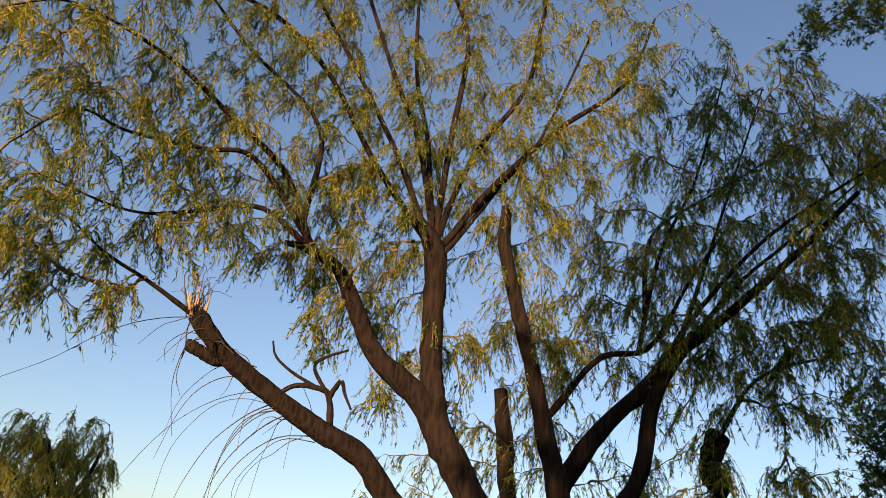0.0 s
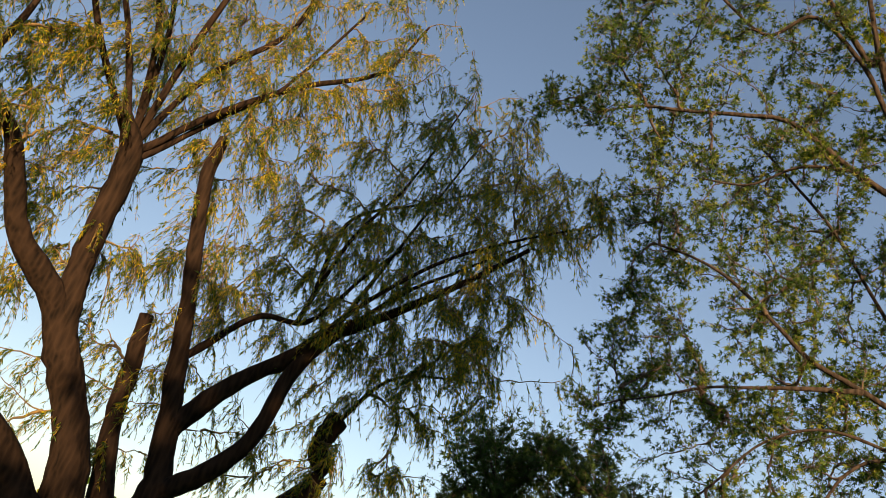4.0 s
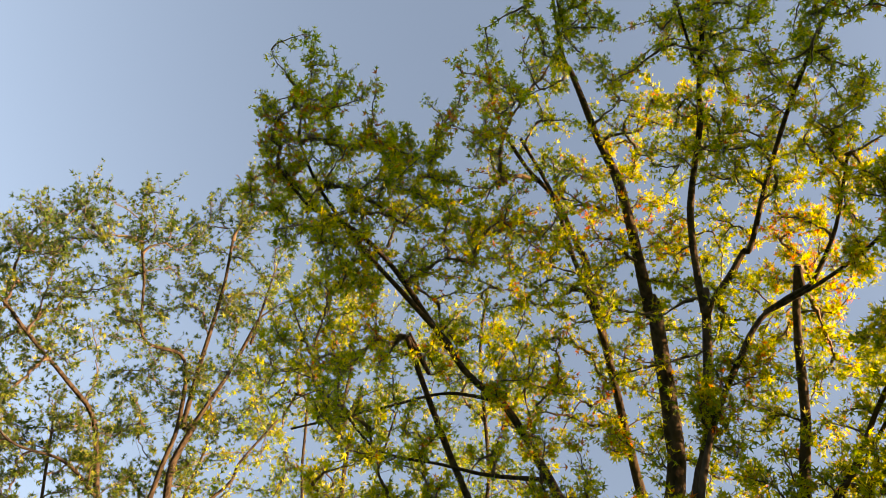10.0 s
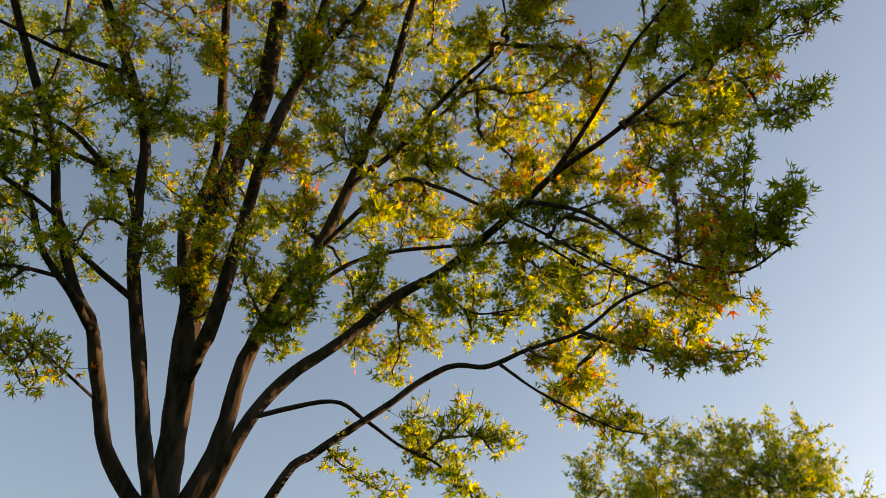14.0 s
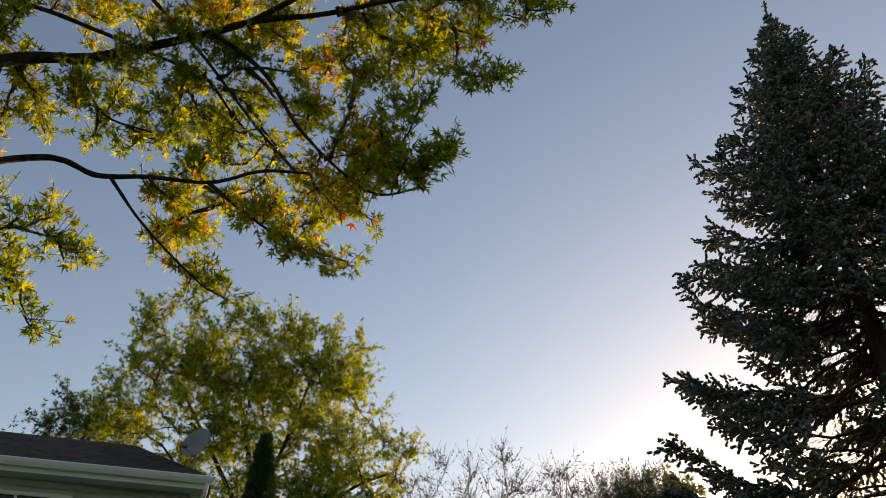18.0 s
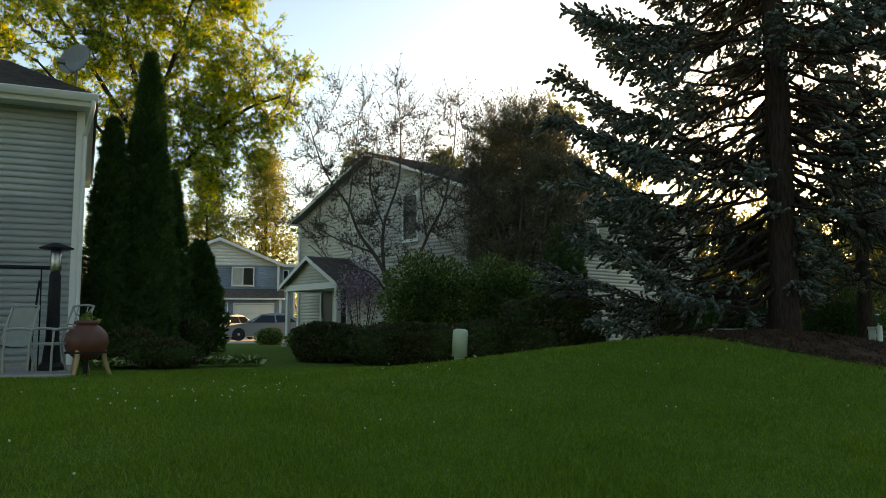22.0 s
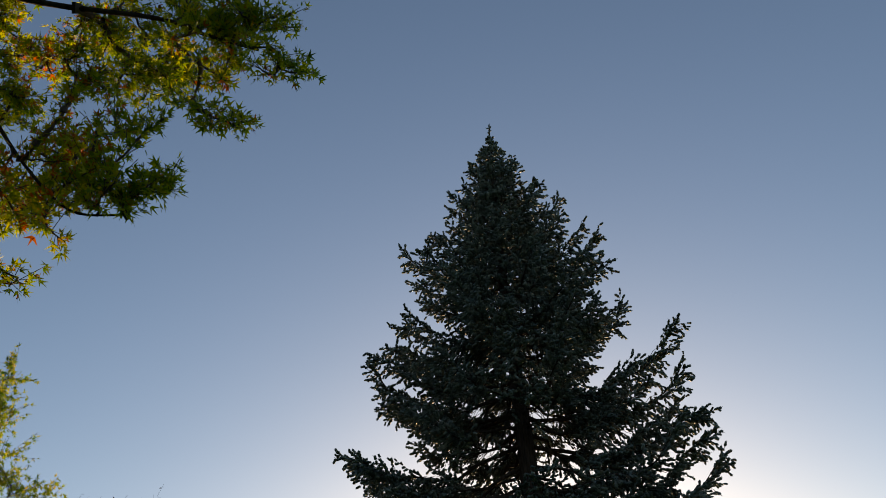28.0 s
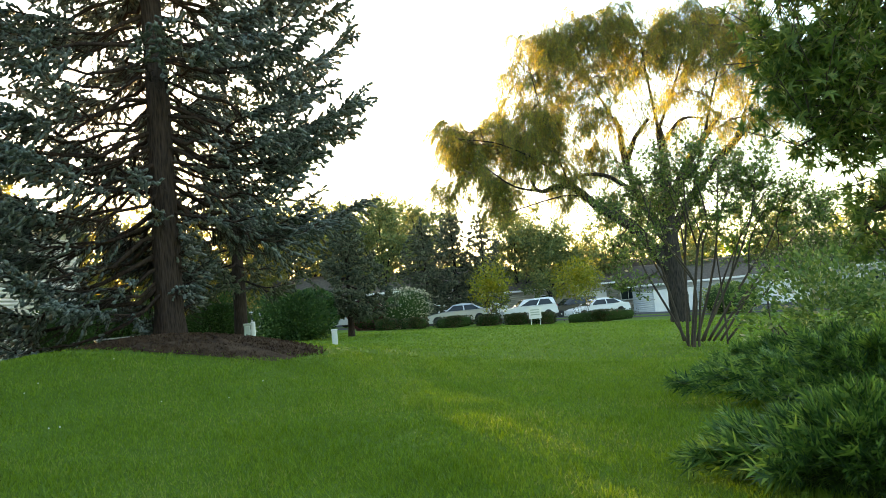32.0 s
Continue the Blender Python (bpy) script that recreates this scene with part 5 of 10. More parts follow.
def rod(bm_parent, name, pts, r, material="alu", n=8):
    return hang(name, tube(pts, r, n=n, sides=8), material, bm_parent)


def garden_chair(place, lattice, label):
    """A metal garden chair, front towards +y."""
    c = thing("garden_chair", place, label, "chair", "patio chairs")
    for s in (-1, 1):
        rod(c, "front_leg", [(0.29 * s, 0.28, 0), (0.285 * s, 0.27, 0.3), (0.28 * s, 0.25, 0.62)], 0.016)
        rod(c, "back_leg", [(0.29 * s, -0.34, 0), (0.27 * s, -0.24, 0.4), (0.26 * s, -0.30, 0.7), (0.25 * s, -0.40, 1.0)], 0.016, n=12)
        rod(c, "armrest", [(0.28 * s, 0.27, 0.63), (0.30 * s, 0.1, 0.66), (0.28 * s, -0.25, 0.64)], 0.02)
    rod(c, "top_rail", [(-0.25, -0.40, 1.0), (0, -0.42, 1.02), (0.25, -0.40, 1.0)], 0.017)
    rod(c, "cross_rail", [(-0.27, -0.26, 0.46), (0.27, -0.26, 0.46)], 0.014)
    if lattice:
        for a, b in (((-0.24, 0.98), (0.0, 0.72)), ((0.24, 0.98), (0.0, 0.72)), ((-0.25, 0.48), (0.0, 0.72)), ((0.25, 0.48), (0.0, 0.72)), ((-0.12, 0.99), (-0.12, 0.47)), ((0.12, 0.99), (0.12, 0.47)), ((-0.26, 0.72), (0.26, 0.72))):
            y = lambda z: -0.26 - 0.26 * max(0, z - 0.46)
            rod(c, "slat", [(a[0], y(a[1]), a[1]), (b[0], y(b[1]), b[1])], 0.009, n=3)
        hang("seat", bm_mesh("seat", boxed(-0.27, 0.27, -0.25, 0.26, 0.41, 0.45, 0.012)), "sling", c)
    else:
        p = spline([(0, 0.28, 0.42), (0, 0.0, 0.38), (0, -0.22, 0.42), (0, -0.32, 0.7), (0, -0.40, 0.98)], 16)
        v = np.concatenate([p + (-0.25, 0, 0), p + (0.25, 0, 0), p + (-0.25, 0, -0.012), p + (0.25, 0, -0.012)])
        f = [(i, i + 1, 16 + i + 1, 16 + i) for i in range(15)] + [(32 + i, 48 + i, 48 + i + 1, 32 + i + 1) for i in range(15)]
        hang("sling_seat", np_mesh("sling_seat", v, [np.array(f)], True), "sling", c)
    return c


garden_chair(pose(-5.95, 11.55, PZ, 0, 0, 150), True, "pale metal garden chair with a lattice back on the patio")
garden_chair(pose(-6.75, 11.5, PZ, 0, 0, 165), False, "grey sling garden chair with metal frame on the patio")

pot = thing("fire_pot", (-5.55, 11.62, float(ground_z(-5.55, 11.62))), "round red clay fire pot on three pale wooden legs", "fire pot")
part("bowl", lathe([(0.02, 0.24), (0.16, 0.26), (0.27, 0.36), (0.315, 0.5), (0.29, 0.63), (0.2, 0.73), (0.15, 0.76), (0.15, 0.77), (0.18, 0.78), (0.18, 0.81), (0.15, 0.83), (0.12, 0.82), (0.12, 0.7)], 36), "clay", pot, smooth=True)
part("iron_ring", lathe([(0.285, 0.335), (0.30, 0.335), (0.30, 0.36), (0.285, 0.36)], 36), "iron", pot)
for i in range(3):
    a = 2 * math.pi * i / 3 + 0.5
    hang("leg", tube([(0.24 * math.cos(a), 0.24 * math.sin(a), 0.38), (0.27 * math.cos(a), 0.27 * math.sin(a), 0.2), (0.36 * math.cos(a), 0.36 * math.sin(a), -0.02)], 0.045, 0.026, 10), "wood_pale", pot)
part("stem_foot", lathe([(0.035, -0.02), (0.035, 0.24)], 10), "iron", pot)
plant = thing("seedling", (-5.55, 11.62, float(ground_z(-5.55, 11.62)) + 0.8), "small green seedling growing from the fire pot mouth", "plant")
d = rng.normal(size=(26, 3)) * 0.6 + (0, 0, 0.8)
tv, tf = oval_leaf()
v, f = scatter(tv, tf, rng.normal(size=(26, 3)) * (0.05, 0.05, 0.02) + (0, 0, 0.03), frames_along(d), np.full(26, 0.12))
hang("foliage", np_mesh("foliage", v, f), "leaf_lush", plant)

heater = thing("patio_heater", (-6.35, 12.15, PZ), "tall black patio heater with steel burner and round hood", "heater")
part("base", lathe([(0.2, 0.0), (0.2, 0.06), (0.14, 0.12), (0.1, 0.5), (0.085, 1.5), (0.06, 1.58)], 12), "iron", heater)
part("burner", lathe([(0.07, 1.56), (0.085, 1.6), (0.085, 1.9), (0.06, 1.93)], 20), "steel", heater, smooth=True)
part("hood", lathe([(0.04, 1.97), (0.25, 1.93), (0.255, 1.945), (0.15, 1.99), (0.06, 2.02), (0.0, 2.03)], 28), "iron", heater, smooth=True)
stand = thing("hanging_rail", (-6.9, 12.05, PZ), "black metal garden rail with a thin post on the patio", "rail")
rod(stand, "bar", [(-2.2, -0.55, 1.62), (-0.8, -0.2, 1.64), (0.62, 0.1, 1.62)], 0.03, "iron")
rod(stand, "post", [(0.24, 0.05, 0.0), (0.26, 0.05, 0.7), (0.33, 0.05, 1.42)], 0.018, "iron")
rod(stand, "post", [(-2.1, -0.5, 0.0), (-2.1, -0.5, 0.8), (-2.15, -0.53, 1.62)], 0.025, "iron")
rod(stand, "post", [(0.36, 0.05, 0.0), (0.36, 0.05, 0.7), (0.35, 0.05, 1.64)], 0.012, "iron")
hook = thing("shepherd_hook", on_ground(-4.7, 12.6), "thin black shepherd hook in the planting bed", "hook")
rod(hook, "stake", [(0, 0, -0.1), (0, 0, 0.6), (0, 0, 0.95), (0.04, 0, 1.05), (0.1, 0, 1.02), (0.11, 0, 0.95)], 0.006, "iron", 14)

# ---- evergreens and beds by the grey house ----
column("arborvitae", -6.33, 15.6, 6.45, 0.64, "tall dark columnar arborvitae beside the grey house", "leaf_thuja", 11000, 0.15, "arborvitae row", 1.25, 0.12)
column("arborvitae", -6.84, 15.1, 4.9, 0.5, "shorter dark columnar arborvitae beside the house corner", "leaf_thuja", 7000, 0.15, "arborvitae row", 1.4, 0.2)
column("arborvitae", -6.38, 17.0, 4.2, 0.44, "narrow dark columnar arborvitae at the row's end", "leaf_thuja", 5000, 0.16, "arborvitae row")
column("arborvitae", -6.95, 20.9, 3.05, 0.68, "egg-shaped green arborvitae on the lawn edge", "leaf_thuja", 7000, 0.15, "", 1.5, 0.3)
bush("clipped_shrub", -5.75, 17.0, (0.8, 0.8, 0.95), "round clipped dark green shrub", "leaf_box", 3500, 0.06, 2.4)
bush("spreading_shrub", -5.3, 14.0, (1.5, 0.9, 0.55), "low spreading green shrub under the arborvitae", "leaf_box", 3000, 0.07, 2.2)
bush("spreading_shrub", -6.0, 14.3, (1.1, 0.9, 0.75), "low green shrub beside the fire pot", "leaf_box", 2500, 0.07, 2.2)


def hosta(x, y, size, label):
    h = thing("hosta", on_ground(x, y), label, "plant", "hosta border")
    n = 100
    a, s = rng.uniform(0, 2 * np.pi, n), rng.uniform(0.2, 1, n)
    d = np.stack([np.cos(a) * (0.5 + s), np.sin(a) * (0.5 + s), 1.3 - s], 1)
    p = np.stack([np.cos(a), np.sin(a), np.zeros(n)], 1) * (0.2 * size * s)[:, None] + (0, 0, 0.06)
    tv = [(0, 0, 0), (0.3, 0.45, 0.05), (0, 1, -0.2), (-0.3, 0.45, 0.05), (0.38, 0.45, 0.07), (0, 1.1, -0.23), (-0.38, 0.45, 0.07)]
    v, f = scatter(tv, [np.array([(0, 1, 2), (0, 2, 3)])], p, frames_along(d), np.full(n, 0.24 * size) * rng.uniform(0.7, 1.2, n))
    hang("foliage", np_mesh("foliage", v, f), "hosta", h)


for i in range(9):
    hosta(-6.1 + i * 0.27 + rng.normal() * 0.05, 13.6 + i * 0.2 + rng.normal() * 0.15, 0.75, "variegated hosta with cream leaf edges in the border")

# ---- hedges in front of the cream house ----
bush("yew_hedge", -2.7, 16.7, (1.35, 1.2, 0.84), "clipped dark yew hedge with a rounded end", "leaf_box", 8500, 0.072, 4, -20, group="yew hedges")
bush("yew_hedge", -0.75, 15.9, (2.7, 1.5, 0.82), "long clipped dark yew hedge along the lawn", "leaf_box", 13600, 0.072, 5, -10, group="yew hedges")
bush("yew_hedge", 1.15, 15.6, (2.2, 1.6, 0.88), "clipped dark yew hedge with browned patches", "leaf_box", 11900, 0.072, 5, 0, group="yew hedges", dz=-0.12)
bush("yew_hedge", 2.0, 15.9, (1.9, 1.4, 1.26), "taller stepped yew hedge behind the others", "leaf_box", 11900, 0.072, 5, 6, group="yew hedges", dz=-0.15)
bush("privet_hedge", -0.5, 18.1, (2.2, 1.2, 2.45), "tall loose green privet hedge", "leaf_privet", 20000, 0.08, 3, 0, lump=0.26, depth=0.4, core=0.6, tilt=0.1, group="tall hedge")
bush("privet_hedge", 1.2, 18.0, (2.0, 1.2, 2.25), "tall loose green privet hedge with pale blossom", "leaf_privet", 18000, 0.08, 3, 0, lump=0.26, depth=0.4, core=0.6, tilt=0.1, group="tall hedge")
bush("lilac_bush", -2.65, 22.4, (1.5, 1.3, 2.0), "pale purple-flowering lilac beside the porch", "leaf_purple", 2200, 0.085, 2.2, 0, depth=0.8, core=0, lift=1.75)
bush("evergreen_shrub", 3.0, 20.4, (1.1, 1.0, 3.7), "dark evergreen between hedge and spruce", "leaf_thuja", 4000, 0.15, 2.2, 0, template=spray_leaf, depth=0.6, core=0.4)
# the shade on these shrubs comes from their dark leaf colour
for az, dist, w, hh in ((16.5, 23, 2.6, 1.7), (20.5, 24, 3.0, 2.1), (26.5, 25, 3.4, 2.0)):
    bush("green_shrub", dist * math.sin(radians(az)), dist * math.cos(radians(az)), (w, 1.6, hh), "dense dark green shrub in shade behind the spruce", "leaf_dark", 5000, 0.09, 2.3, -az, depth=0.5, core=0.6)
bush("low_shrub", -5.4, 27.0, (0.9, 0.7, 0.55), "small green shrub beside the porch post", "leaf_lush", 2200, 0.06, 2.2)
bush("low_shrub", -7.5, 31.5, (1.2, 0.9, 0.7), "small green shrub by the driveway", "leaf_lush", 2500, 0.06, 2.2)

vent = thing("vent_pipe", Matrix.Translation(on_ground(0.12, 13.4)) @ pose(0, 0, 0, 3, 3, 0), "pale green plastic utility cap leaning on the lawn", "utility cap")
part("cap", lathe([(0.125, 0.12), (0.133, 0.12), (0.133, 0.5), (0.127, 0.56), (0.09, 0.59), (0.0, 0.6)], 28), "plastic_green", vent, smooth=True)
part("pipe", lathe([(0.09, -0.1), (0.09, 0.25)], 20), "plastic_grey", vent)
shard = thing("plastic_shard", Matrix.Translation(on_ground(0.42, 13.35, 0.05)) @ pose(0, 0, 0, 25, 20, 30), "broken strip of pale plastic in the grass", "debris")
part("strip", boxed(-0.03, 0.03, -0.11, 0.11, 0, 0.012, 0.003), "plastic_green", shard)
for x, y in ((2.9, 16.6), (3.2, 16.8)):
    fp = thing("flower_pot", on_ground(x, y), "black pot of red flowers at the house wall", "flower pot", "flower pots")
    part("pot", lathe([(0.12, 0), (0.17, 0.26), (0.18, 0.26), (0.18, 0.29), (0.15, 0.29), (0.14, 0.24)], 20), "plastic_black", fp, smooth=True)
    d = rng.normal(size=(60, 3)) * 0.7 + (0, 0, 0.8)
    tv, tf = oval_leaf()
    v, f = scatter(tv, tf, rng.normal(size=(60, 3)) * (0.08, 0.08, 0.05) + (0, 0, 0.33), frames_along(d), np.full(60, 0.08))
    hang("foliage", np_mesh("foliage", v, f), "leaf_lush", fp)
    v, f = scatter(tv, tf, rng.normal(size=(24, 3)) * (0.09, 0.09, 0.05) + (0, 0, 0.42), frames_along(d[:24]), np.full(24, 0.06))
    hang("blossom", np_mesh("blossom", v, f), "petal_red", fp)

table = thing("folding_bench", Matrix.Translation(on_ground(6.4, 16.9)) @ pose(0, 0, 0, 0, 0, -18), "white folding bench with crossed legs behind the spruce", "bench")
part("top", boxed(-0.75, 0.75, -0.16, 0.16, 0.40, 0.43, 0.006), "plastic_white", table)
for x in (-0.5, 0.5):
    for s in (-1, 1):
        hang("leg", tube([(x - 0.2 * s, -0.12 * s, -0.02), (x + 0.2 * s, 0.12 * s, 0.41)], 0.017, n=4), "plastic_white", table)

# ---- mulch bed ----
a = np.linspace(0, 2 * np.pi, 48, endpoint=False)
edge = 1 + 0.10 * np.sin(3 * a + 0.5) + 0.06 * np.sin(7 * a)
rings = [np.stack([6.05 + s * 1.95 * edge * np.cos(a), 12.6 + s * 2.0 * edge * np.sin(a)], 1) for s in (0.02, 0.35, 0.65, 0.88, 1.0)]
mv = np.vstack([np.column_stack([r, ground_z(r[:, 0], r[:, 1]) + 0.10 * (1 - s ** 2) + 0.012 + 0.02 * rng.normal(size=48) * (s < 0.95)]) for r, s in zip(rings, (0.02, 0.35, 0.65, 0.88, 1.0))])
mf = np.array([(k * 48 + i, k * 48 + (i + 1) % 48, (k + 1) * 48 + (i + 1) % 48, (k + 1) * 48 + i) for k in range(4) for i in range(48)])
bed = new("mulch_bed", np_mesh("mulch_bed", mv, [mf, np.arange(48)[None, ::-1]], True))
bed.data.materials.append(M["mulch"])
tagged(bed, "dark brown bark mulch bed round the spruce", "mulch bed", kind="structure")
n = 4200
q, s = rng.uniform(0, 2 * np.pi, n), np.sqrt(rng.uniform(0, 1, n)) * 1.03
px, py = 6.05 + s * 1.95 * np.cos(q), 12.6 + s * 2.0 * np.sin(q)
chip = [(-0.5, -0.12, 0), (0.5, -0.1, 0), (0.46, 0.12, 0.05), (-0.4, 0.14, 0.03), (-0.2, 0, 0.16), (0.25, 0.02, 0.15)]
cf = [np.array([(0, 1, 5, 4), (2, 3, 4, 5)]), np.array([(1, 2, 5), (3, 0, 4)])]
v, f = scatter(chip, cf, np.column_stack([px, py, ground_z(px, py) + 0.02 + 0.10 * np.clip(1 - s ** 2, 0, 1)]), frames_along(rng.normal(size=(n, 3)) * (1, 1, 0.25)), rng.uniform(0.03, 0.09, n))
chips = new("mulch_chips", np_mesh("mulch_chips", v, f))
chips.data.materials.append(M["mulch"])
tagged(chips, "loose bark chips and dry leaves on the bed", "mulch", kind="stuff")


def pedestal(az, dist, w, h, label, material, twin=False):
    x, y = dist * math.sin(radians(az)), dist * math.cos(radians(az))
    p = thing("utility_pedestal", Matrix.Translation(on_ground(x, y)) @ pose(0, 0, 0, 0, 0, -az), label, "utility box", "utility pedestals")
    part("cabinet", boxed(-w / 2, w / 2, -w / 2, w / 2, -0.1, h, 0.015), material, p)
    part("cap", boxed(-w / 2 - 0.015, w / 2 + 0.015, -w / 2 - 0.015, w / 2 + 0.015, h, h + 0.05, 0.015), material, p)
    if twin:
        part("post", lathe([(0.05, -0.1), (0.05, h * 1.15), (0.0, h * 1.2)], 12), "plastic_white", p, at=(w, 0.05, 0))


pedestal(28.5, 17.2, 0.13, 0.4, "pair of pale green utility pedestals beside the mulch bed", "plastic_grey", True)
pedestal(34.7, 27, 0.2, 0.5, "white utility pedestal on the open lawn", "plastic_white")

# ---- street side ----
for a0, a1 in ((37.8, 39.4), (39.6, 41.7), (42.1, 45.1), (45.3, 47.1), (47.4, 49.2), (49.5, 51.1), (51.6, 57.2)):
    am, dist = (a0 + a1) / 2, 46 - (a0 - 38) * 0.12
    x, y = dist * math.sin(radians(am)), dist * math.cos(radians(am))
    bush("box_hedge", x, y, (dist * radians(a1 - a0), 0.8, 0.66), "low clipped boxwood hedge along the street", "leaf_box", 2600, 0.10, 6, -am - 8, group="street hedge")
bush("dark_hedge", 18.0, 28.8, (3.4, 2.0, 2.1), "large dark clipped hedge at the lawn's end", "leaf_thuja", 5000, 0.16, 4, -30)
bush("barberry", 29.1, 38.2, (2.6, 2.0, 1.9), "dark red barberry shrub by the street", "leaf_red", 2500, 0.14, 2.2)
bush("dogwood", 31.0, 36.7, (3.6, 2.6, 2.6), "white-flowering dogwood shrub by the street", "leaf_white", 3500, 0.14, 2.2, depth=0.5)
bush("young_tree", 36.6, 34.6, (2.9, 2.4, 3.6), "young golden-leaved tree beside the street", "leaf_yellow", 2600, 0.17, 1.9, depth=0.9, core=0, lift=2.5, lump=0.35, category="tree")
bush("young_tree", 41.5, 31.2, (4.6, 3.0, 2.8), "spreading golden-leaved young tree by the parked cars", "leaf_yellow", 2800, 0.18, 1.9, depth=0.9, core=0, lift=2.7, lump=0.35, category="tree")
bush("green_shrub", 48.0, 24.0, (5.0, 3.0, 2.0), "broad green shrub bank across the street", "leaf_lush", 3500, 0.16, 2.5)
bush("green_shrub", 50.0, 17.0, (6.0, 3.0, 1.8), "broad green shrub bank near the low house", "leaf_lush", 3500, 0.16, 2.5)
sign = thing("yard_sign", Matrix.Translation(on_ground(33.2, 28.2)) @ pose(0, 0, 0, 0, 0, -49), "small white yard sign at the hedge gap", "sign")
part("board", boxed(-0.35, 0.35, -0.02, 0.02, 0.35, 1.0, 0.006), "plastic_white", sign)
for z in (0.55, 0.68, 0.82):
    part("text_bar", boxed(-0.25, 0.25, -0.026, -0.018, z, z + 0.06), "plastic_grey", sign)
for x in (-0.25, 0.25):
    part("stake", boxed(x - 0.02, x + 0.02, -0.015, 0.015, -0.1, 0.36), "plastic_white", sign)


def car(x, y, heading, paint, label, suv=False, length=4.6):
    """A parked car, nose towards local +x."""
    z0 = float(ground_z(x, y)) + 0.03
    c = thing("parked_car", pose(x, y, z0, 0, 0, heading), label, "car", "parked cars")
    L, h = length / 2, 0.25 if suv else 0.0
    low = [(-L, 0.5), (-L + 0.05, 0.32), (-L + 0.35, 0.22), (L - 0.35, 0.2), (L - 0.03, 0.32), (L, 0.55)]
    if suv:
        top = [(L - 0.05, 0.78), (L - 0.35, 0.95), (L - 1.15, 1.06), (-L + 0.15, 1.08), (-L + 0.02, 0.9)]
        cab = [(L - 1.2, 1.04), (L - 1.85, 1.62), (-L + 0.6, 1.68), (-L + 0.25, 1.6), (-L + 0.1, 1.06)]
    else:
        top = [(L - 0.05, 0.68), (L - 0.45, 0.8), (L - 1.3, 0.92), (-L + 0.6, 0.98), (-L + 0.12, 0.93), (-L + 0.02, 0.75)]
        cab = [(L - 1.35, 0.9), (L - 2.1, 1.38), (L - 2.7, 1.45), (-L + 1.35, 1.40), (-L + 0.5, 0.97)]

    def loft(profile, half, bow, name, material, parent, inset=0.0):
        bm = bmesh.new()
        secs = []
        for s, k in ((-1, 0.93), (-0.8, 1.0), (0, 1.0), (0.8, 1.0), (1, 0.93)):
            zc = sum(p[1] for p in profile) / len(profile)
            secs.append([bm.verts.new((px * (0.985 if abs(s) == 1 else 1), s * (half - inset * max(0, (pz - bow)) / 0.6), zc + (pz - zc) * k)) for px, pz in profile])
        for a, b in zip(secs, secs[1:]):
            for i in range(len(profile)):
                j = (i + 1) % len(profile)
                bm.faces.new((a[i], a[j], b[j], b[i]))
        bm.faces.new(secs[0])
        bm.faces.new(secs[-1][::-1])
        return part(name, bm, material, parent, smooth=False)

    loft(low + top, 0.9, 9, "body", paint, c)
    cabin = loft(cab, 0.84, cab[0][1], "cabin", paint, c, 0.22)
    zb, zt = cab[0][1] + 0.05, min(p[1] for p in cab[1:4]) - 0.07
    for s in (-1, 1):
        for xa, xb in ((0.52, 0.98), (0.06, 0.48)):
            bm = bmesh.new()
            fx = lambda u, z: cab[-1][0] + 0.12 + (cab[0][0] - cab[-1][0] - 0.3) * u * (1 - 0.42 * (z - zb) / (zt - zb)) + (0.20 if not suv else 0.1) * (cab[0][0] - cab[-1][0]) * (z - zb) / (zt - zb)
            yy = lambda z: s * (0.855 - 0.22 * (z - zb + 0.05) / 0.6)
            v = [bm.verts.new((fx(u, z), yy(z), z)) for u, z in ((xa, zb), (xb, zb), (xb, zt), (xa, zt))]
            w = [bm.verts.new(Vector(p.co) - Vector((0, s * 0.03, 0))) for p in v]
            bm.faces.new(v)
            bm.faces.new(w[::-1])
            for i in range(4):
                bm.faces.new((v[i], w[i], w[(i + 1) % 4], v[(i + 1) % 4]))
            part("side_window", bm, "glass", c)
        part("mirror", boxed(cab[0][0] - 0.25, cab[0][0] - 0.1, s * 0.95 - 0.07, s * 0.95 + 0.07, zb, zb + 0.13, 0.03), paint, c)
        part("headlight", boxed(L - 0.22, L - 0.02, s * 0.66 - 0.17, s * 0.66 + 0.17, 0.58 + h * 0.5, 0.70 + h * 0.5, 0.03), "lamp_clear", c)
        part("tail_light", boxed(-L - 0.01, -L + 0.16, s * 0.68 - 0.16, s * 0.68 + 0.16, 0.72 + h * 0.4, 0.86 + h * 0.5, 0.03), "lamp_red", c)
        for xw in (-L + 0.85, L - 0.88):
            wh = hang("wheel", bm_mesh("wheel", lathe([(0.18, -0.1), (0.31, -0.1), (0.335, -0.06), (0.335, 0.06), (0.31, 0.1), (0.18, 0.1)], 24), True), "rubber", c, at=pose(xw, s * 0.83, 0.335, 90, 0, 0))
            hang("rim", bm_mesh("rim", lathe([(0.0, -0.11), (0.06, -0.11), (0.08, -0.085), (0.2, -0.08), (0.21, -0.1), (0.21, 0.1), (0.2, 0.08), (0.08, 0.085), (0.06, 0.11), (0.0, 0.11)], 20)), "rim", wh)
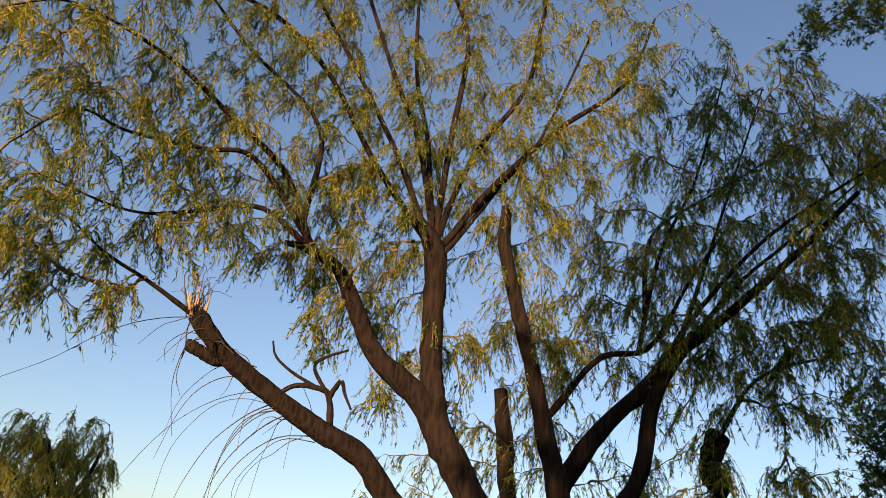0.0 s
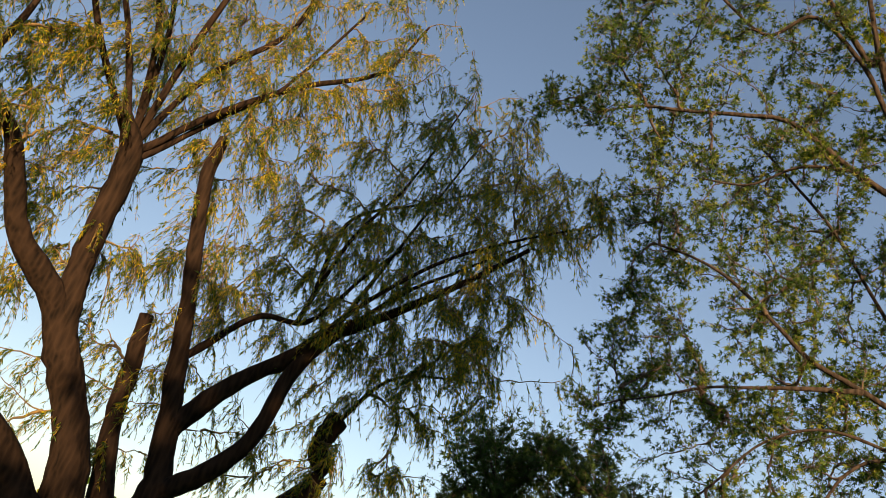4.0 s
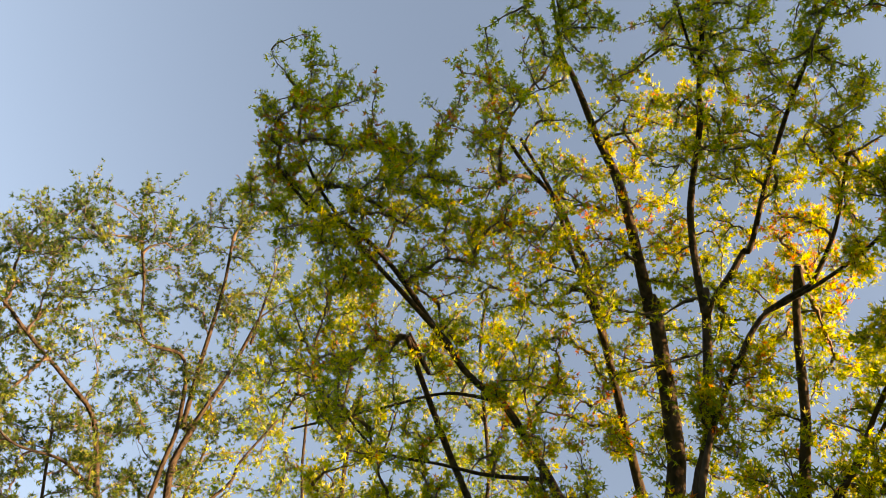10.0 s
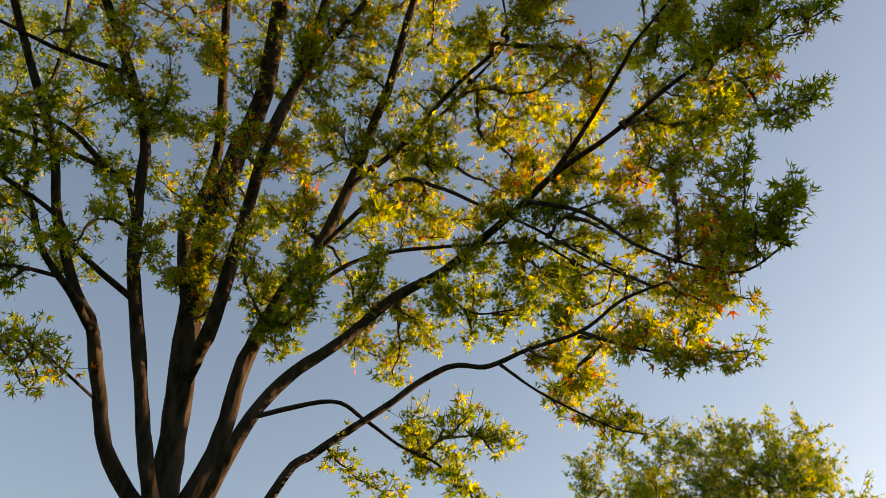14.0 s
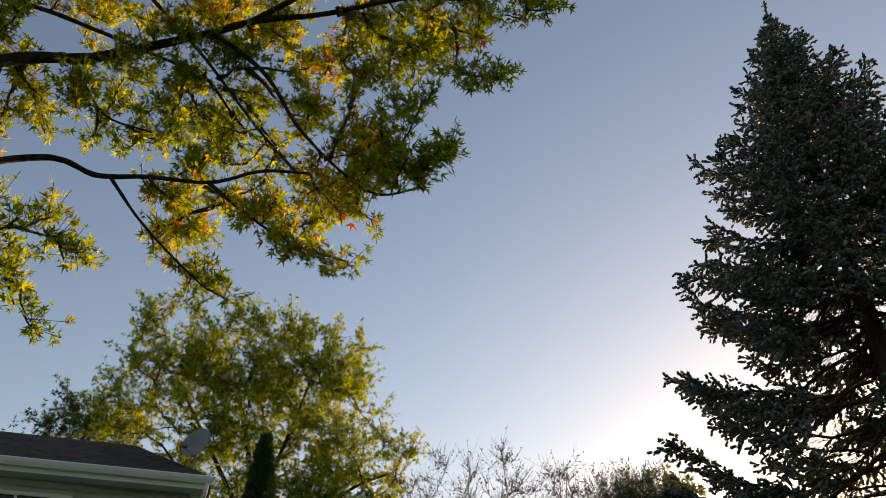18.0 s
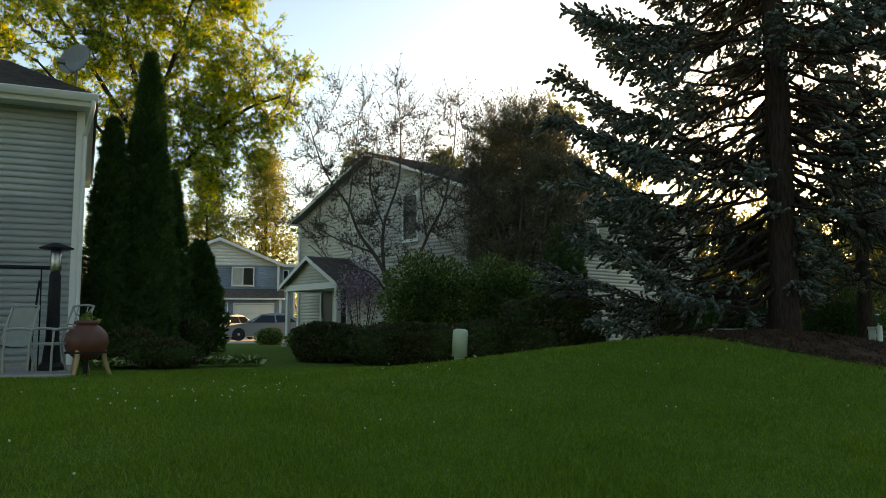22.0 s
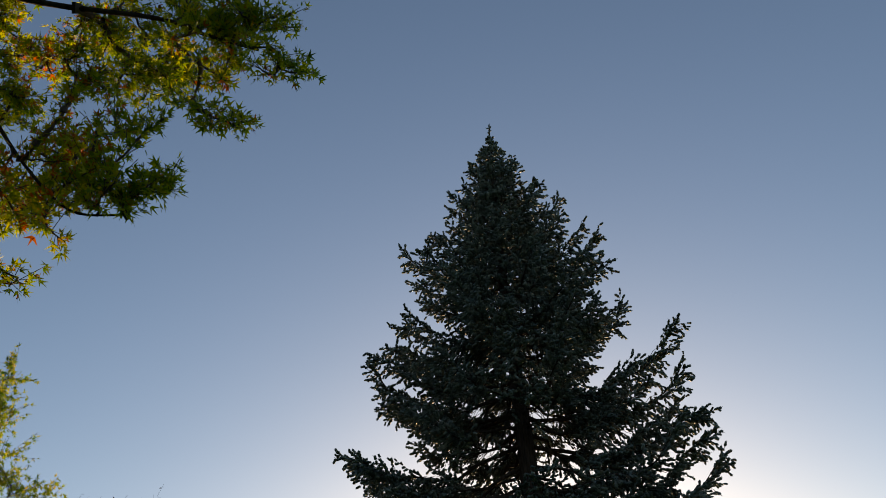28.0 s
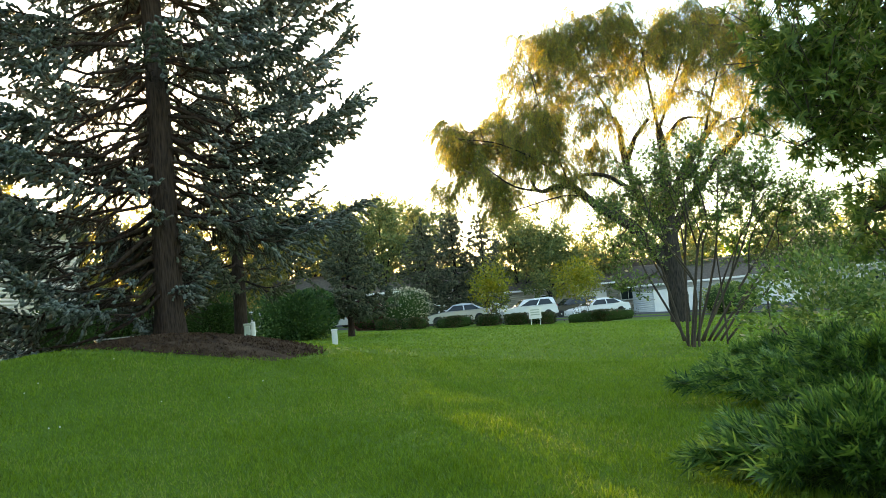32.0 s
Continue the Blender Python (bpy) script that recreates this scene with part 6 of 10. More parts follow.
    for i, j, nm in ((0, 1, "windscreen"), (-1, -2, "rear_window")):
        (xa, za), (xb, zb2) = cab[i], cab[j]
        sgn = 1 if i == 0 else -1
        bm = bmesh.new()
        v = [bm.verts.new(p) for p in ((xa - 0.02 + sgn * 0.035, -0.72, za + 0.06), (xa - 0.02 + sgn * 0.035, 0.72, za + 0.06), (xb + sgn * 0.05, 0.6, zb2 - 0.04), (xb + sgn * 0.05, -0.6, zb2 - 0.04))]
        w = [bm.verts.new(Vector(p.co) - Vector((sgn * 0.05, 0, 0.03))) for p in v]
        bm.faces.new(v)
        bm.faces.new(w[::-1])
        for k in range(4):
            bm.faces.new((v[k], w[k], w[(k + 1) % 4], v[(k + 1) % 4]))
        part(nm, bm, "glass", c)
    part("front_bumper", boxed(L - 0.12, L + 0.04, -0.8, 0.8, 0.28, 0.5, 0.05), paint, c)
    part("rear_bumper", boxed(-L - 0.05, -L + 0.12, -0.8, 0.8, 0.3, 0.55, 0.05), paint, c)
    return c


def street_car(az, dist, heading, *rest, **more):
    return car(dist * math.sin(radians(az)), dist * math.cos(radians(az)), heading, *rest, **more)


car(-9.9, 40.6, 200, "car_grey", "blue-grey sedan parked before the blue house")
car(-13.0, 43.5, 250, "car_silver", "silver sedan on the driveway behind the shrub")
street_car(43.9, 55, 140, "car_silver", "silver sedan on the street behind the low hedge", length=4.7)
street_car(49.2, 64, 144, "car_white", "white sport utility car parked in the court", suv=True)
street_car(52.4, 70, 150, "car_black", "black sport utility car parked beside the willow", suv=True)
street_car(54.2, 60, 152, "car_white", "white sedan on the street beside the long hedge", length=4.8)
street_car(34.4, 56, 160, "car_silver", "pale blue-grey car parked behind the sparse spruce")
street_car(28.9, 44, 150, "car_silver", "silver sedan parked behind the mulch bed")


# ---- junipers ----
def juniper(x, y, radius, height, label, plumes=46, seed_turn=0.0):
    """A spreading juniper: plumes that arch out and up from the middle."""
    base = on_ground(x, y)
    j = thing("juniper_bush", base, label, "shrub", "junipers")
    P, D, S, stems = [], [], [], []
    for i in range(plumes):
        a = seed_turn + i * 2.399
        u = math.sqrt((i + 0.5) / plumes)
        out, up = radius * u * rng.uniform(0.85, 1.15), height * (1.15 - 0.75 * u) * rng.uniform(0.85, 1.15)
        s = np.linspace(0, 1, 8)
        p = np.stack([math.cos(a) * out * s, math.sin(a) * out * s, 0.05 + up * s ** 0.75], 1)
        stems.append(p)
        m = 260
        q = rng.uniform(0.25, 1.02, m)
        k = np.minimum((q * 7).astype(int), 6)
        c = p[k] + (p[k + 1] - p[k]) * (q * 7 - k)[:, None]
        t = p[k + 1] - p[k]
        t /= np.linalg.norm(t, axis=1, keepdims=True)
        off = rng.normal(size=(m, 3)) * (0.11 * (1.15 - q * 0.85))[:, None] * np.array((1, 1, 0.7))
        P.append(c + off)
        D.append(t + off * 3.5 + rng.normal(size=(m, 3)) * 0.3 + (0, 0, 0.15))
        S.append(rng.uniform(0.07, 0.19, m))
    v, f = tube_arrays(np.array(stems), np.tile(np.linspace(0.02, 0.004, 8), (plumes, 1)), 5)
    hang("stem_cluster", np_mesh("stem_cluster", v, [f]), "twig_dark", j)
    tv, tf = spray_leaf()
    v, f = scatter(tv, tf, np.vstack(P), frames_along(np.vstack(D)), np.concatenate(S))
    hang("foliage", np_mesh("foliage", v, f), "leaf_juniper", j)
    # added dome whose dark colour paints the shade under the plumes
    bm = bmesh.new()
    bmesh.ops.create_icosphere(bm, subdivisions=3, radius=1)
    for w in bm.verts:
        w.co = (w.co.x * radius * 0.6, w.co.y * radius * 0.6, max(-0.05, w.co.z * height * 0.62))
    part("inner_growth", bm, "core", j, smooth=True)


juniper(7.5, 2.35, 1.7, 0.55, "spreading green juniper with arching plumes", 54)
juniper(6.1, 0.95, 1.3, 0.36, "low spreading green juniper near the lawn edge", 44, 1.0)
juniper(8.5, 3.3, 1.3, 0.5, "spreading dark green juniper beneath the lilac", 36, 2.0)
juniper(4.5, 1.55, 0.85, 0.3, "low spreading green juniper at the lawn edge", 40, 3.0)
bush("green_shrub", 9.6, 3.6, (2.4, 2.0, 1.6), "light green leafy shrub behind the junipers", "leaf_lush", 5000, 0.07, 2.2, depth=0.8, core=0)
bush("green_shrub", 9.4, 2.2, (2.2, 2.0, 1.5), "loose yellow-green shrub behind the junipers", "leaf_lush", 5000, 0.07, 2.2, depth=0.8, core=0)

# ---- trees round the garden ----
T = Tree("willow_tree", "tall weeping willow with several dark trunks and sunlit shoots")
T.limb((-2.33, -12.79, 0.58, 0.345), (-1.88, -12.86, 1.56, 0.286), (-0.83, -12.57, 2.49, 0.200), (-0.27, -12.40, 3.08, 0.185), (0.50, -12.19, 3.38, 0.167), (1.27, -11.93, 3.74, 0.157), (2.03, -11.62, 4.16, 0.147), (2.57, -11.31, 4.65, 0.138))
T.limb((-2.78, -12.90, 0.63, 0.349), (-2.55, -12.95, 1.81, 0.309), (-2.20, -13.02, 2.72, 0.269), (-1.70, -13.09, 3.50, 0.259), (-1.15, -13.05, 4.29, 0.221), (-0.25, -12.80, 4.89, 0.176), (0.22, -12.60, 5.58, 0.150), (0.62, -12.38, 6.17, 0.124), (1.21, -12.14, 6.39, 0.088), (1.57, -11.90, 6.32, 0.051))
T.limb((-1.73, -13.09, 3.22, 0.171), (-1.51, -13.06, 3.85, 0.218), (-1.33, -13.08, 4.53, 0.214), (-1.25, -13.14, 5.05, 0.200), (-1.17, -13.25, 6.17, 0.199), (-1.08, -13.26, 7.22, 0.215), (-0.58, -13.09, 7.90, 0.108))
T.limb((-0.95, -13.27, 7.39, 0.072), (0.33, -12.90, 8.74, 0.060), (1.61, -12.40, 10.40, 0.052), (3.02, -11.82, 11.18, 0.041), (4.83, -10.55, 10.38, 0.019))
T.limb((-0.94, -13.27, 7.45, 0.068), (-0.17, -13.00, 8.88, 0.061), (0.78, -12.68, 10.32, 0.047), (1.99, -12.24, 11.92, 0.038), (3.00, -11.83, 13.40, 0.022))
T.limb((-0.99, -13.26, 7.52, 0.063), (-0.45, -13.09, 9.53, 0.057), (0.24, -12.90, 10.88, 0.049), (0.93, -12.67, 12.34, 0.039), (1.92, -12.35, 14.60, 0.024))
T.limb((-1.06, -13.26, 7.52, 0.063), (-0.63, -13.18, 9.62, 0.053), (-0.13, -13.10, 11.58, 0.045), (0.22, -13.00, 15.69, 0.026))
T.limb((-1.15, -13.25, 7.53, 0.073), (-1.11, -13.35, 10.09, 0.065), (-1.20, -13.35, 12.65, 0.053), (-0.56, -13.39, 14.62, 0.044), (-1.26, -13.34, 15.95, 0.026))
T.limb((-1.21, -13.24, 7.54, 0.068), (-1.60, -13.30, 9.57, 0.058), (-2.57, -13.25, 11.48, 0.051), (-2.80, -13.21, 13.17, 0.042), (-3.13, -13.13, 15.90, 0.026))
T.limb((-1.28, -13.24, 7.55, 0.078), (-1.96, -13.15, 8.72, 0.066), (-3.20, -13.01, 10.34, 0.059), (-4.60, -12.58, 11.63, 0.044), (-5.17, -12.36, 13.38, 0.023))
T.limb((-1.35, -13.23, 7.43, 0.058), (-2.21, -13.32, 8.99, 0.047), (-3.01, -13.26, 10.34, 0.038), (-3.92, -13.13, 13.13, 0.024))
T.limb((1.11, -12.45, 6.82, 0.072), (1.88, -12.05, 7.75, 0.059), (2.98, -11.42, 8.37, 0.049), (4.01, -10.78, 8.84, 0.035), (5.22, -9.80, 8.79, 0.021), (5.82, -9.21, 8.04, 0.011))
T.limb((1.16, -12.45, 6.81, 0.063), (2.11, -12.02, 6.95, 0.048), (2.96, -11.42, 6.41, 0.033), (3.76, -10.76, 5.90, 0.023), (4.83, -9.88, 5.83, 0.011))
T.limb((1.01, -12.46, 6.84, 0.063), (2.36, -11.77, 7.73, 0.049), (3.16, -11.37, 7.54, 0.039), (4.14, -10.62, 7.18, 0.028), (4.75, -10.03, 7.06, 0.019), (5.16, -9.49, 6.00, 0.010))
T.limb((0.98, -12.56, 7.23, 0.055), (1.48, -12.31, 8.97, 0.044), (2.96, -11.63, 9.98, 0.034), (3.97, -11.11, 10.79, 0.024), (5.00, -10.36, 11.04, 0.014))
T.limb((2.63, -11.40, 4.62, 0.045), (3.23, -10.93, 4.88, 0.033), (3.81, -10.53, 5.06, 0.025), (4.19, -10.17, 5.27, 0.014))
T.limb((-3.46, -13.15, 0.69, 0.319), (-3.83, -13.05, 1.97, 0.249), (-3.70, -13.09, 2.93, 0.198), (-3.41, -13.16, 4.05, 0.170), (-3.08, -13.14, 5.24, 0.148), (-2.72, -13.12, 6.39, 0.134), (-2.39, -13.08, 7.50, 0.128), (-2.36, -13.09, 8.40, 0.111))
T.limb((-3.37, -13.59, 1.07, 0.233), (-2.96, -13.68, 2.90, 0.160), (-2.81, -13.72, 3.97, 0.157), (-2.66, -13.75, 4.91, 0.123))
T.limb((-3.76, -13.07, 3.31, 0.191), (-4.24, -12.71, 4.13, 0.149), (-4.96, -12.23, 4.96, 0.140), (-5.27, -11.99, 5.45, 0.131), (-5.78, -11.53, 5.89, 0.095), (-6.76, -10.63, 6.95, 0.063), (-7.56, -9.83, 7.96, 0.042))
T.limb((-3.58, -13.12, 4.57, 0.073), (-4.21, -12.72, 5.45, 0.056), (-5.00, -12.33, 5.67, 0.050), (-5.51, -11.77, 6.79, 0.033), (-6.05, -11.28, 7.78, 0.022))
T.limb((-4.27, -12.70, 2.52, 0.165), (-4.78, -12.30, 3.34, 0.141), (-5.00, -12.11, 4.74, 0.129), (-5.53, -11.65, 5.79, 0.087))
T.limb((-4.86, -12.16, 5.66, 0.047), (-5.10, -12.07, 7.41, 0.037), (-5.67, -11.70, 8.94, 0.027), (-6.16, -11.34, 11.21, 0.013))
T.limb((-5.15, -11.94, 5.62, 0.046), (-5.70, -11.69, 6.88, 0.035), (-6.08, -11.38, 8.33, 0.025), (-6.69, -10.92, 10.67, 0.012))
T.limb((-5.59, -11.62, 5.66, 0.051), (-6.14, -11.23, 6.64, 0.039), (-6.79, -10.73, 7.31, 0.029), (-7.59, -9.93, 8.15, 0.015))
T.limb((-4.06, -12.77, 7.03, 0.052), (-4.99, -12.22, 7.81, 0.035), (-5.89, -11.59, 8.54, 0.023), (-6.98, -10.73, 9.27, 0.011))
T.limb((-5.01, -11.89, 5.14, 0.055), (-5.43, -11.37, 6.03, 0.045), (-6.26, -10.59, 7.17, 0.034), (-7.15, -9.64, 7.89, 0.025), (-8.03, -8.64, 8.42, 0.014))
T.limb((-6.56, -12.93, 0.91, 0.229), (-6.30, -12.95, 2.91, 0.199), (-6.28, -12.85, 3.84, 0.195), (-6.40, -12.68, 4.39, 0.207))
T.limb((-6.41, -12.67, 4.36, 0.053), (-6.88, -11.96, 5.34, 0.032), (-8.08, -10.81, 5.62, 0.017))
T.limb((0.26, -12.60, 3.69, 0.057), (0.41, -12.59, 4.00, 0.053), (0.60, -12.59, 4.12, 0.048), (0.96, -12.56, 4.11, 0.043), (1.20, -12.54, 3.95, 0.038))
T.limb((0.41, -12.59, 4.00, 0.038), (0.73, -12.58, 4.45, 0.032), (0.57, -12.59, 4.67, 0.026), (0.22, -12.60, 4.85, 0.020))
T.limb((0.60, -12.59, 4.12, 0.034), (1.05, -12.56, 4.30, 0.027), (1.38, -12.52, 4.52, 0.021), (1.49, -12.51, 4.78, 0.015))
T.limb((0.45, -12.59, 4.05, 0.048), (0.26, -12.60, 4.30, 0.039), (0.16, -12.60, 4.09, 0.029), (0.02, -12.60, 3.85, 0.019))
T.limb((2.24, -11.69, 4.11, 0.109), (2.51, -11.63, 4.21, 0.100), (2.65, -11.60, 4.24, 0.091))
T.lobe(-0.5, -13.8, 6.0, 0.9, 10)
T.lobe(-0.8, -13.8, 4.4, 0.9, 10)
T.lobe(-1.0, -13.8, 2.9, 0.8, 10)
T.lobe(-1.9, -13.9, 5.8, 0.9, 10)
T.lobe(-2.0, -13.9, 4.4, 0.9, 10)
T.lobe(-2.2, -13.8, 3.1, 0.9, 10)
T.lobe(-3.3, -13.8, 5.8, 0.9, 10)
T.lobe(-3.4, -13.8, 4.5, 0.9, 10)
T.lobe(-3.5, -13.8, 3.3, 0.9, 10)
T.lobe(-4.6, -13.2, 6.5, 0.9, 10)
T.lobe(-4.6, -13.2, 4.9, 0.9, 10)
T.lobe(-4.6, -13.2, 3.4, 0.8, 10)
T.lobe(-5.6, -12.6, 5.6, 0.9, 10)
T.lobe(-5.6, -12.6, 4.5, 0.8, 10)
T.lobe(-5.6, -12.6, 3.4, 0.8, 10)
T.lobe(-6.6, -11.8, 5.9, 0.8, 10)
T.lobe(-6.5, -11.8, 4.6, 0.8, 10)
T.lobe(-6.5, -11.8, 3.4, 0.8, 10)
T.lobe(-7.4, -10.9, 6.2, 0.8, 10)
T.lobe(-7.3, -11.0, 4.7, 0.8, 10)
T.lobe(-7.2, -11.1, 3.4, 0.7, 10)
T.lobe(4.3, -10.9, 11.4, 1.0, 27)
T.lobe(3.8, -11.1, 9.5, 0.9, 27)
T.lobe(3.4, -11.2, 7.8, 0.9, 27)
T.lobe(3.0, -11.3, 6.3, 0.8, 27)
T.lobe(3.4, -11.5, 12.4, 1.1, 27)
T.lobe(2.9, -11.6, 10.3, 1.0, 27)
T.lobe(2.5, -11.7, 8.5, 0.9, 27)
T.lobe(2.2, -11.8, 6.9, 0.9, 27)
T.lobe(2.3, -12.3, 13.8, 1.2, 27)
T.lobe(2.0, -12.3, 11.7, 1.1, 27)
T.lobe(1.6, -12.4, 9.9, 1.0, 27)
T.lobe(1.4, -12.4, 8.3, 1.0, 27)
T.lobe(1.1, -12.5, 6.8, 0.9, 27)
T.lobe(1.2, -12.8, 15.1, 1.2, 27)
T.lobe(0.9, -12.9, 13.0, 1.2, 27)
T.lobe(0.6, -12.9, 11.1, 1.1, 27)
T.lobe(0.4, -12.9, 9.5, 1.0, 27)
T.lobe(0.2, -12.9, 8.0, 1.0, 27)
T.lobe(-0.3, -13.3, 15.3, 1.3, 27)
T.lobe(-0.5, -13.3, 12.9, 1.2, 27)
T.lobe(-0.6, -13.3, 10.9, 1.1, 27)
T.lobe(-0.8, -13.3, 9.1, 1.0, 27)
T.lobe(-1.9, -13.3, 15.2, 1.3, 27)
T.lobe(-1.9, -13.3, 12.9, 1.2, 27)
T.lobe(-2.0, -13.2, 11.0, 1.1, 27)
T.lobe(-2.1, -13.2, 9.3, 1.0, 27)
T.lobe(-3.4, -13.1, 15.1, 1.3, 27)
T.lobe(-3.4, -13.1, 12.8, 1.2, 27)
T.lobe(-3.3, -13.1, 10.9, 1.1, 27)
T.lobe(-3.3, -13.1, 9.2, 1.0, 27)
T.lobe(-4.7, -12.5, 13.3, 1.2, 27)
T.lobe(-4.6, -12.6, 11.5, 1.1, 27)
T.lobe(-4.5, -12.6, 9.9, 1.0, 27)
T.lobe(5.4, -9.6, 8.6, 0.8, 17)
T.lobe(5.1, -9.7, 7.8, 0.8, 17)
T.lobe(4.8, -9.9, 6.6, 0.7, 17)
T.lobe(4.3, -10.1, 5.1, 0.7, 17)
T.lobe(4.9, -10.3, 9.9, 0.9, 17)
T.lobe(4.5, -10.5, 8.5, 0.9, 17)
T.lobe(4.2, -10.6, 7.2, 0.8, 17)
T.lobe(3.8, -10.7, 6.1, 0.8, 17)
T.lobe(4.9, -9.7, 5.7, 0.7, 17)
T.lobe(4.7, -9.8, 5.1, 0.7, 17)
T.lobe(5.6, -9.3, 7.9, 0.8, 17)
T.lobe(-5.8, -11.8, 11.5, 1.1, 17)
T.lobe(-5.6, -11.8, 9.9, 1.0, 17)
T.lobe(-5.5, -11.9, 8.4, 0.9, 17)
T.lobe(-5.3, -12.0, 7.1, 0.9, 17)
T.lobe(-5.2, -12.0, 5.9, 0.9, 17)
T.lobe(-6.6, -11.1, 11.2, 1.0, 17)
T.lobe(-6.4, -11.2, 9.6, 1.0, 17)
T.lobe(-6.2, -11.3, 8.2, 0.9, 17)
T.lobe(-6.1, -11.4, 7.0, 0.9, 17)
T.lobe(-5.9, -11.5, 5.8, 0.8, 17)
T.lobe(-7.3, -10.5, 10.2, 0.9, 17)
T.lobe(-7.0, -10.7, 8.5, 0.9, 17)
T.lobe(-6.8, -10.8, 7.1, 0.8, 17)
T.lobe(-6.6, -11.0, 5.7, 0.8, 17)
T.lobe(-7.6, -10.1, 8.9, 0.9, 17)
T.lobe(-7.4, -10.2, 7.7, 0.8, 17)
T.lobe(-7.2, -10.4, 6.6, 0.8, 17)
T.lobe(-7.0, -10.5, 5.6, 0.8, 17)
T.lobe(-3.7, -13.2, 7.7, 1.0, 17)
T.lobe(-3.6, -13.2, 6.1, 0.9, 17)
T.lobe(-6.4, -10.1, 9.2, 1.2, 26)
T.lobe(-7.2, -9.5, 8.2, 1.2, 26)
T.lobe(-5.5, -11.2, 7.5, 1.4, 30)
T.lobe(-7.0, -10.1, 6.3, 1.2, 20)
T.lobe(-7.8, -8.8, 8.7, 0.8, 22)
T.lobe(-8.1, -10.2, 5.6, 1.1, 12)
T.lobe(0.7, -13.6, 7.1, 0.9, 12)
T.lobe(0.5, -13.6, 5.7, 0.8, 12)
T.lobe(-0.4, -13.9, 8.6, 0.9, 12)
T.lobe(-0.6, -13.9, 7.4, 0.9, 12)
T.lobe(-0.7, -13.9, 6.3, 0.8, 12)
T.lobe(-2.0, -13.7, 9.1, 0.9, 12)
T.lobe(-2.1, -13.7, 7.5, 0.9, 12)
T.lobe(-2.2, -13.7, 6.1, 0.8, 12)
T.lobe(-3.2, -13.5, 8.6, 0.9, 12)
T.lobe(-3.2, -13.5, 7.3, 0.9, 12)
T.lobe(-3.2, -13.5, 6.1, 0.8, 12)
T.lobe(-4.5, -13.1, 9.0, 0.9, 12)
T.lobe(-4.4, -13.1, 7.5, 0.9, 12)
T.lobe(-4.3, -13.1, 6.1, 0.8, 12)
T.lobe(4.3, -10.1, 4.4, 0.4, 8)
T.lobe(3.6, -10.6, 4.4, 0.5, 8)
T.lobe(0.6, -13.0, 6.0, 1.1, 12)
T.lobe(-0.7, -14.0, 6.6, 1.0, 7)
T.grow("bark_willow_shaded", "twig_willow", "leaf_willow", willow_foliage(8, 0.72, 24, 0.098, drop=0.9), tip=0.006, droop=0.12)

stub, mid = T.limbs[0][-1][:3] - (0.0, 0, 0), T.limbs[0][-3][:3]
willow_root = T.root
for i in range(46):
    if i < 16:
        a = stub + rng.normal(size=3) * 0.08
        w, ln, sag = np.array((rng.normal() * 0.22, rng.normal() * 0.2, 1.0)), rng.uniform(0.7, 1.9), rng.uniform(0.0, 0.25)
    else:
        a = mid + (stub - mid) * rng.uniform(-0.6, 1.0) + rng.normal(size=3) * 0.07
        w, ln, sag = np.array((rng.uniform(0.1, 1.0), rng.normal() * 0.4, rng.uniform(-0.3, 0.8))), rng.uniform(0.8, 2.6), rng.uniform(0.4, 0.9)
    w = w / np.linalg.norm(w)
    curl = rng.normal(size=3) * (0.25, 0.15, 0.1)
    pts = [a + w * ln * q * (1 - 0.35 * q) + np.array((0, 0, -ln * sag)) * q ** 2.2 + curl * q * q + rng.normal(size=3) * 0.04 * q for q in (0, 0.2, 0.4, 0.6, 0.8, 1.0)]
    hang("bare_shoot", tube([p - np.array(willow_root.location) for p in pts], rng.uniform(0.006, 0.013), 0.003, 14, 5), "twig_dark", willow_root)
for i in range(7):
    p = stub + rng.normal(size=3) * 0.09
    hang("splinter", tube([p - np.array(willow_root.location), p + np.array((0.05 + rng.normal() * 0.08, rng.normal() * 0.08, rng.uniform(0.2, 0.45))) - np.array(willow_root.location)], 0.03, 0.004, 4, 5), "wood_split", willow_root)

T = Tree("maple_tree", "tall silver maple with a straight grey trunk and thin green leaves", group="garden maples")
T.limb((-12.95, -2.57, 0.20, 0.170), (-12.63, -3.08, 4.22, 0.109), (-12.35, -3.40, 5.47, 0.098), (-11.99, -3.74, 6.77, 0.090), (-11.58, -4.04, 7.92, 0.083), (-11.21, -4.19, 8.92, 0.076), (-10.71, -4.27, 10.14, 0.070), (-10.20, -4.60, 10.98, 0.063), (-9.81, -4.63, 11.72, 0.056), (-9.80, -4.78, 11.61, 0.048), (-9.05, -5.08, 12.64, 0.042), (-8.12, -5.35, 13.75, 0.035), (-7.34, -5.61, 14.47, 0.028))
T.limb((-11.02, -4.17, 8.58, 0.066), (-10.60, -4.71, 9.16, 0.057), (-10.09, -5.26, 9.75, 0.050), (-9.38, -5.90, 10.51, 0.044), (-8.88, -6.54, 10.63, 0.037), (-8.25, -7.31, 10.65, 0.031), (-7.74, -7.85, 10.65, 0.025), (-7.28, -8.39, 10.44, 0.019))
T.limb((-11.10, -4.39, 9.01, 0.056), (-10.74, -4.52, 9.82, 0.049), (-10.22, -4.73, 10.82, 0.044), (-9.75, -4.88, 11.61, 0.039), (-9.02, -5.35, 12.43, 0.035), (-8.72, -6.07, 12.18, 0.029), (-7.92, -6.55, 12.82, 0.025), (-7.05, -7.04, 13.35, 0.021))
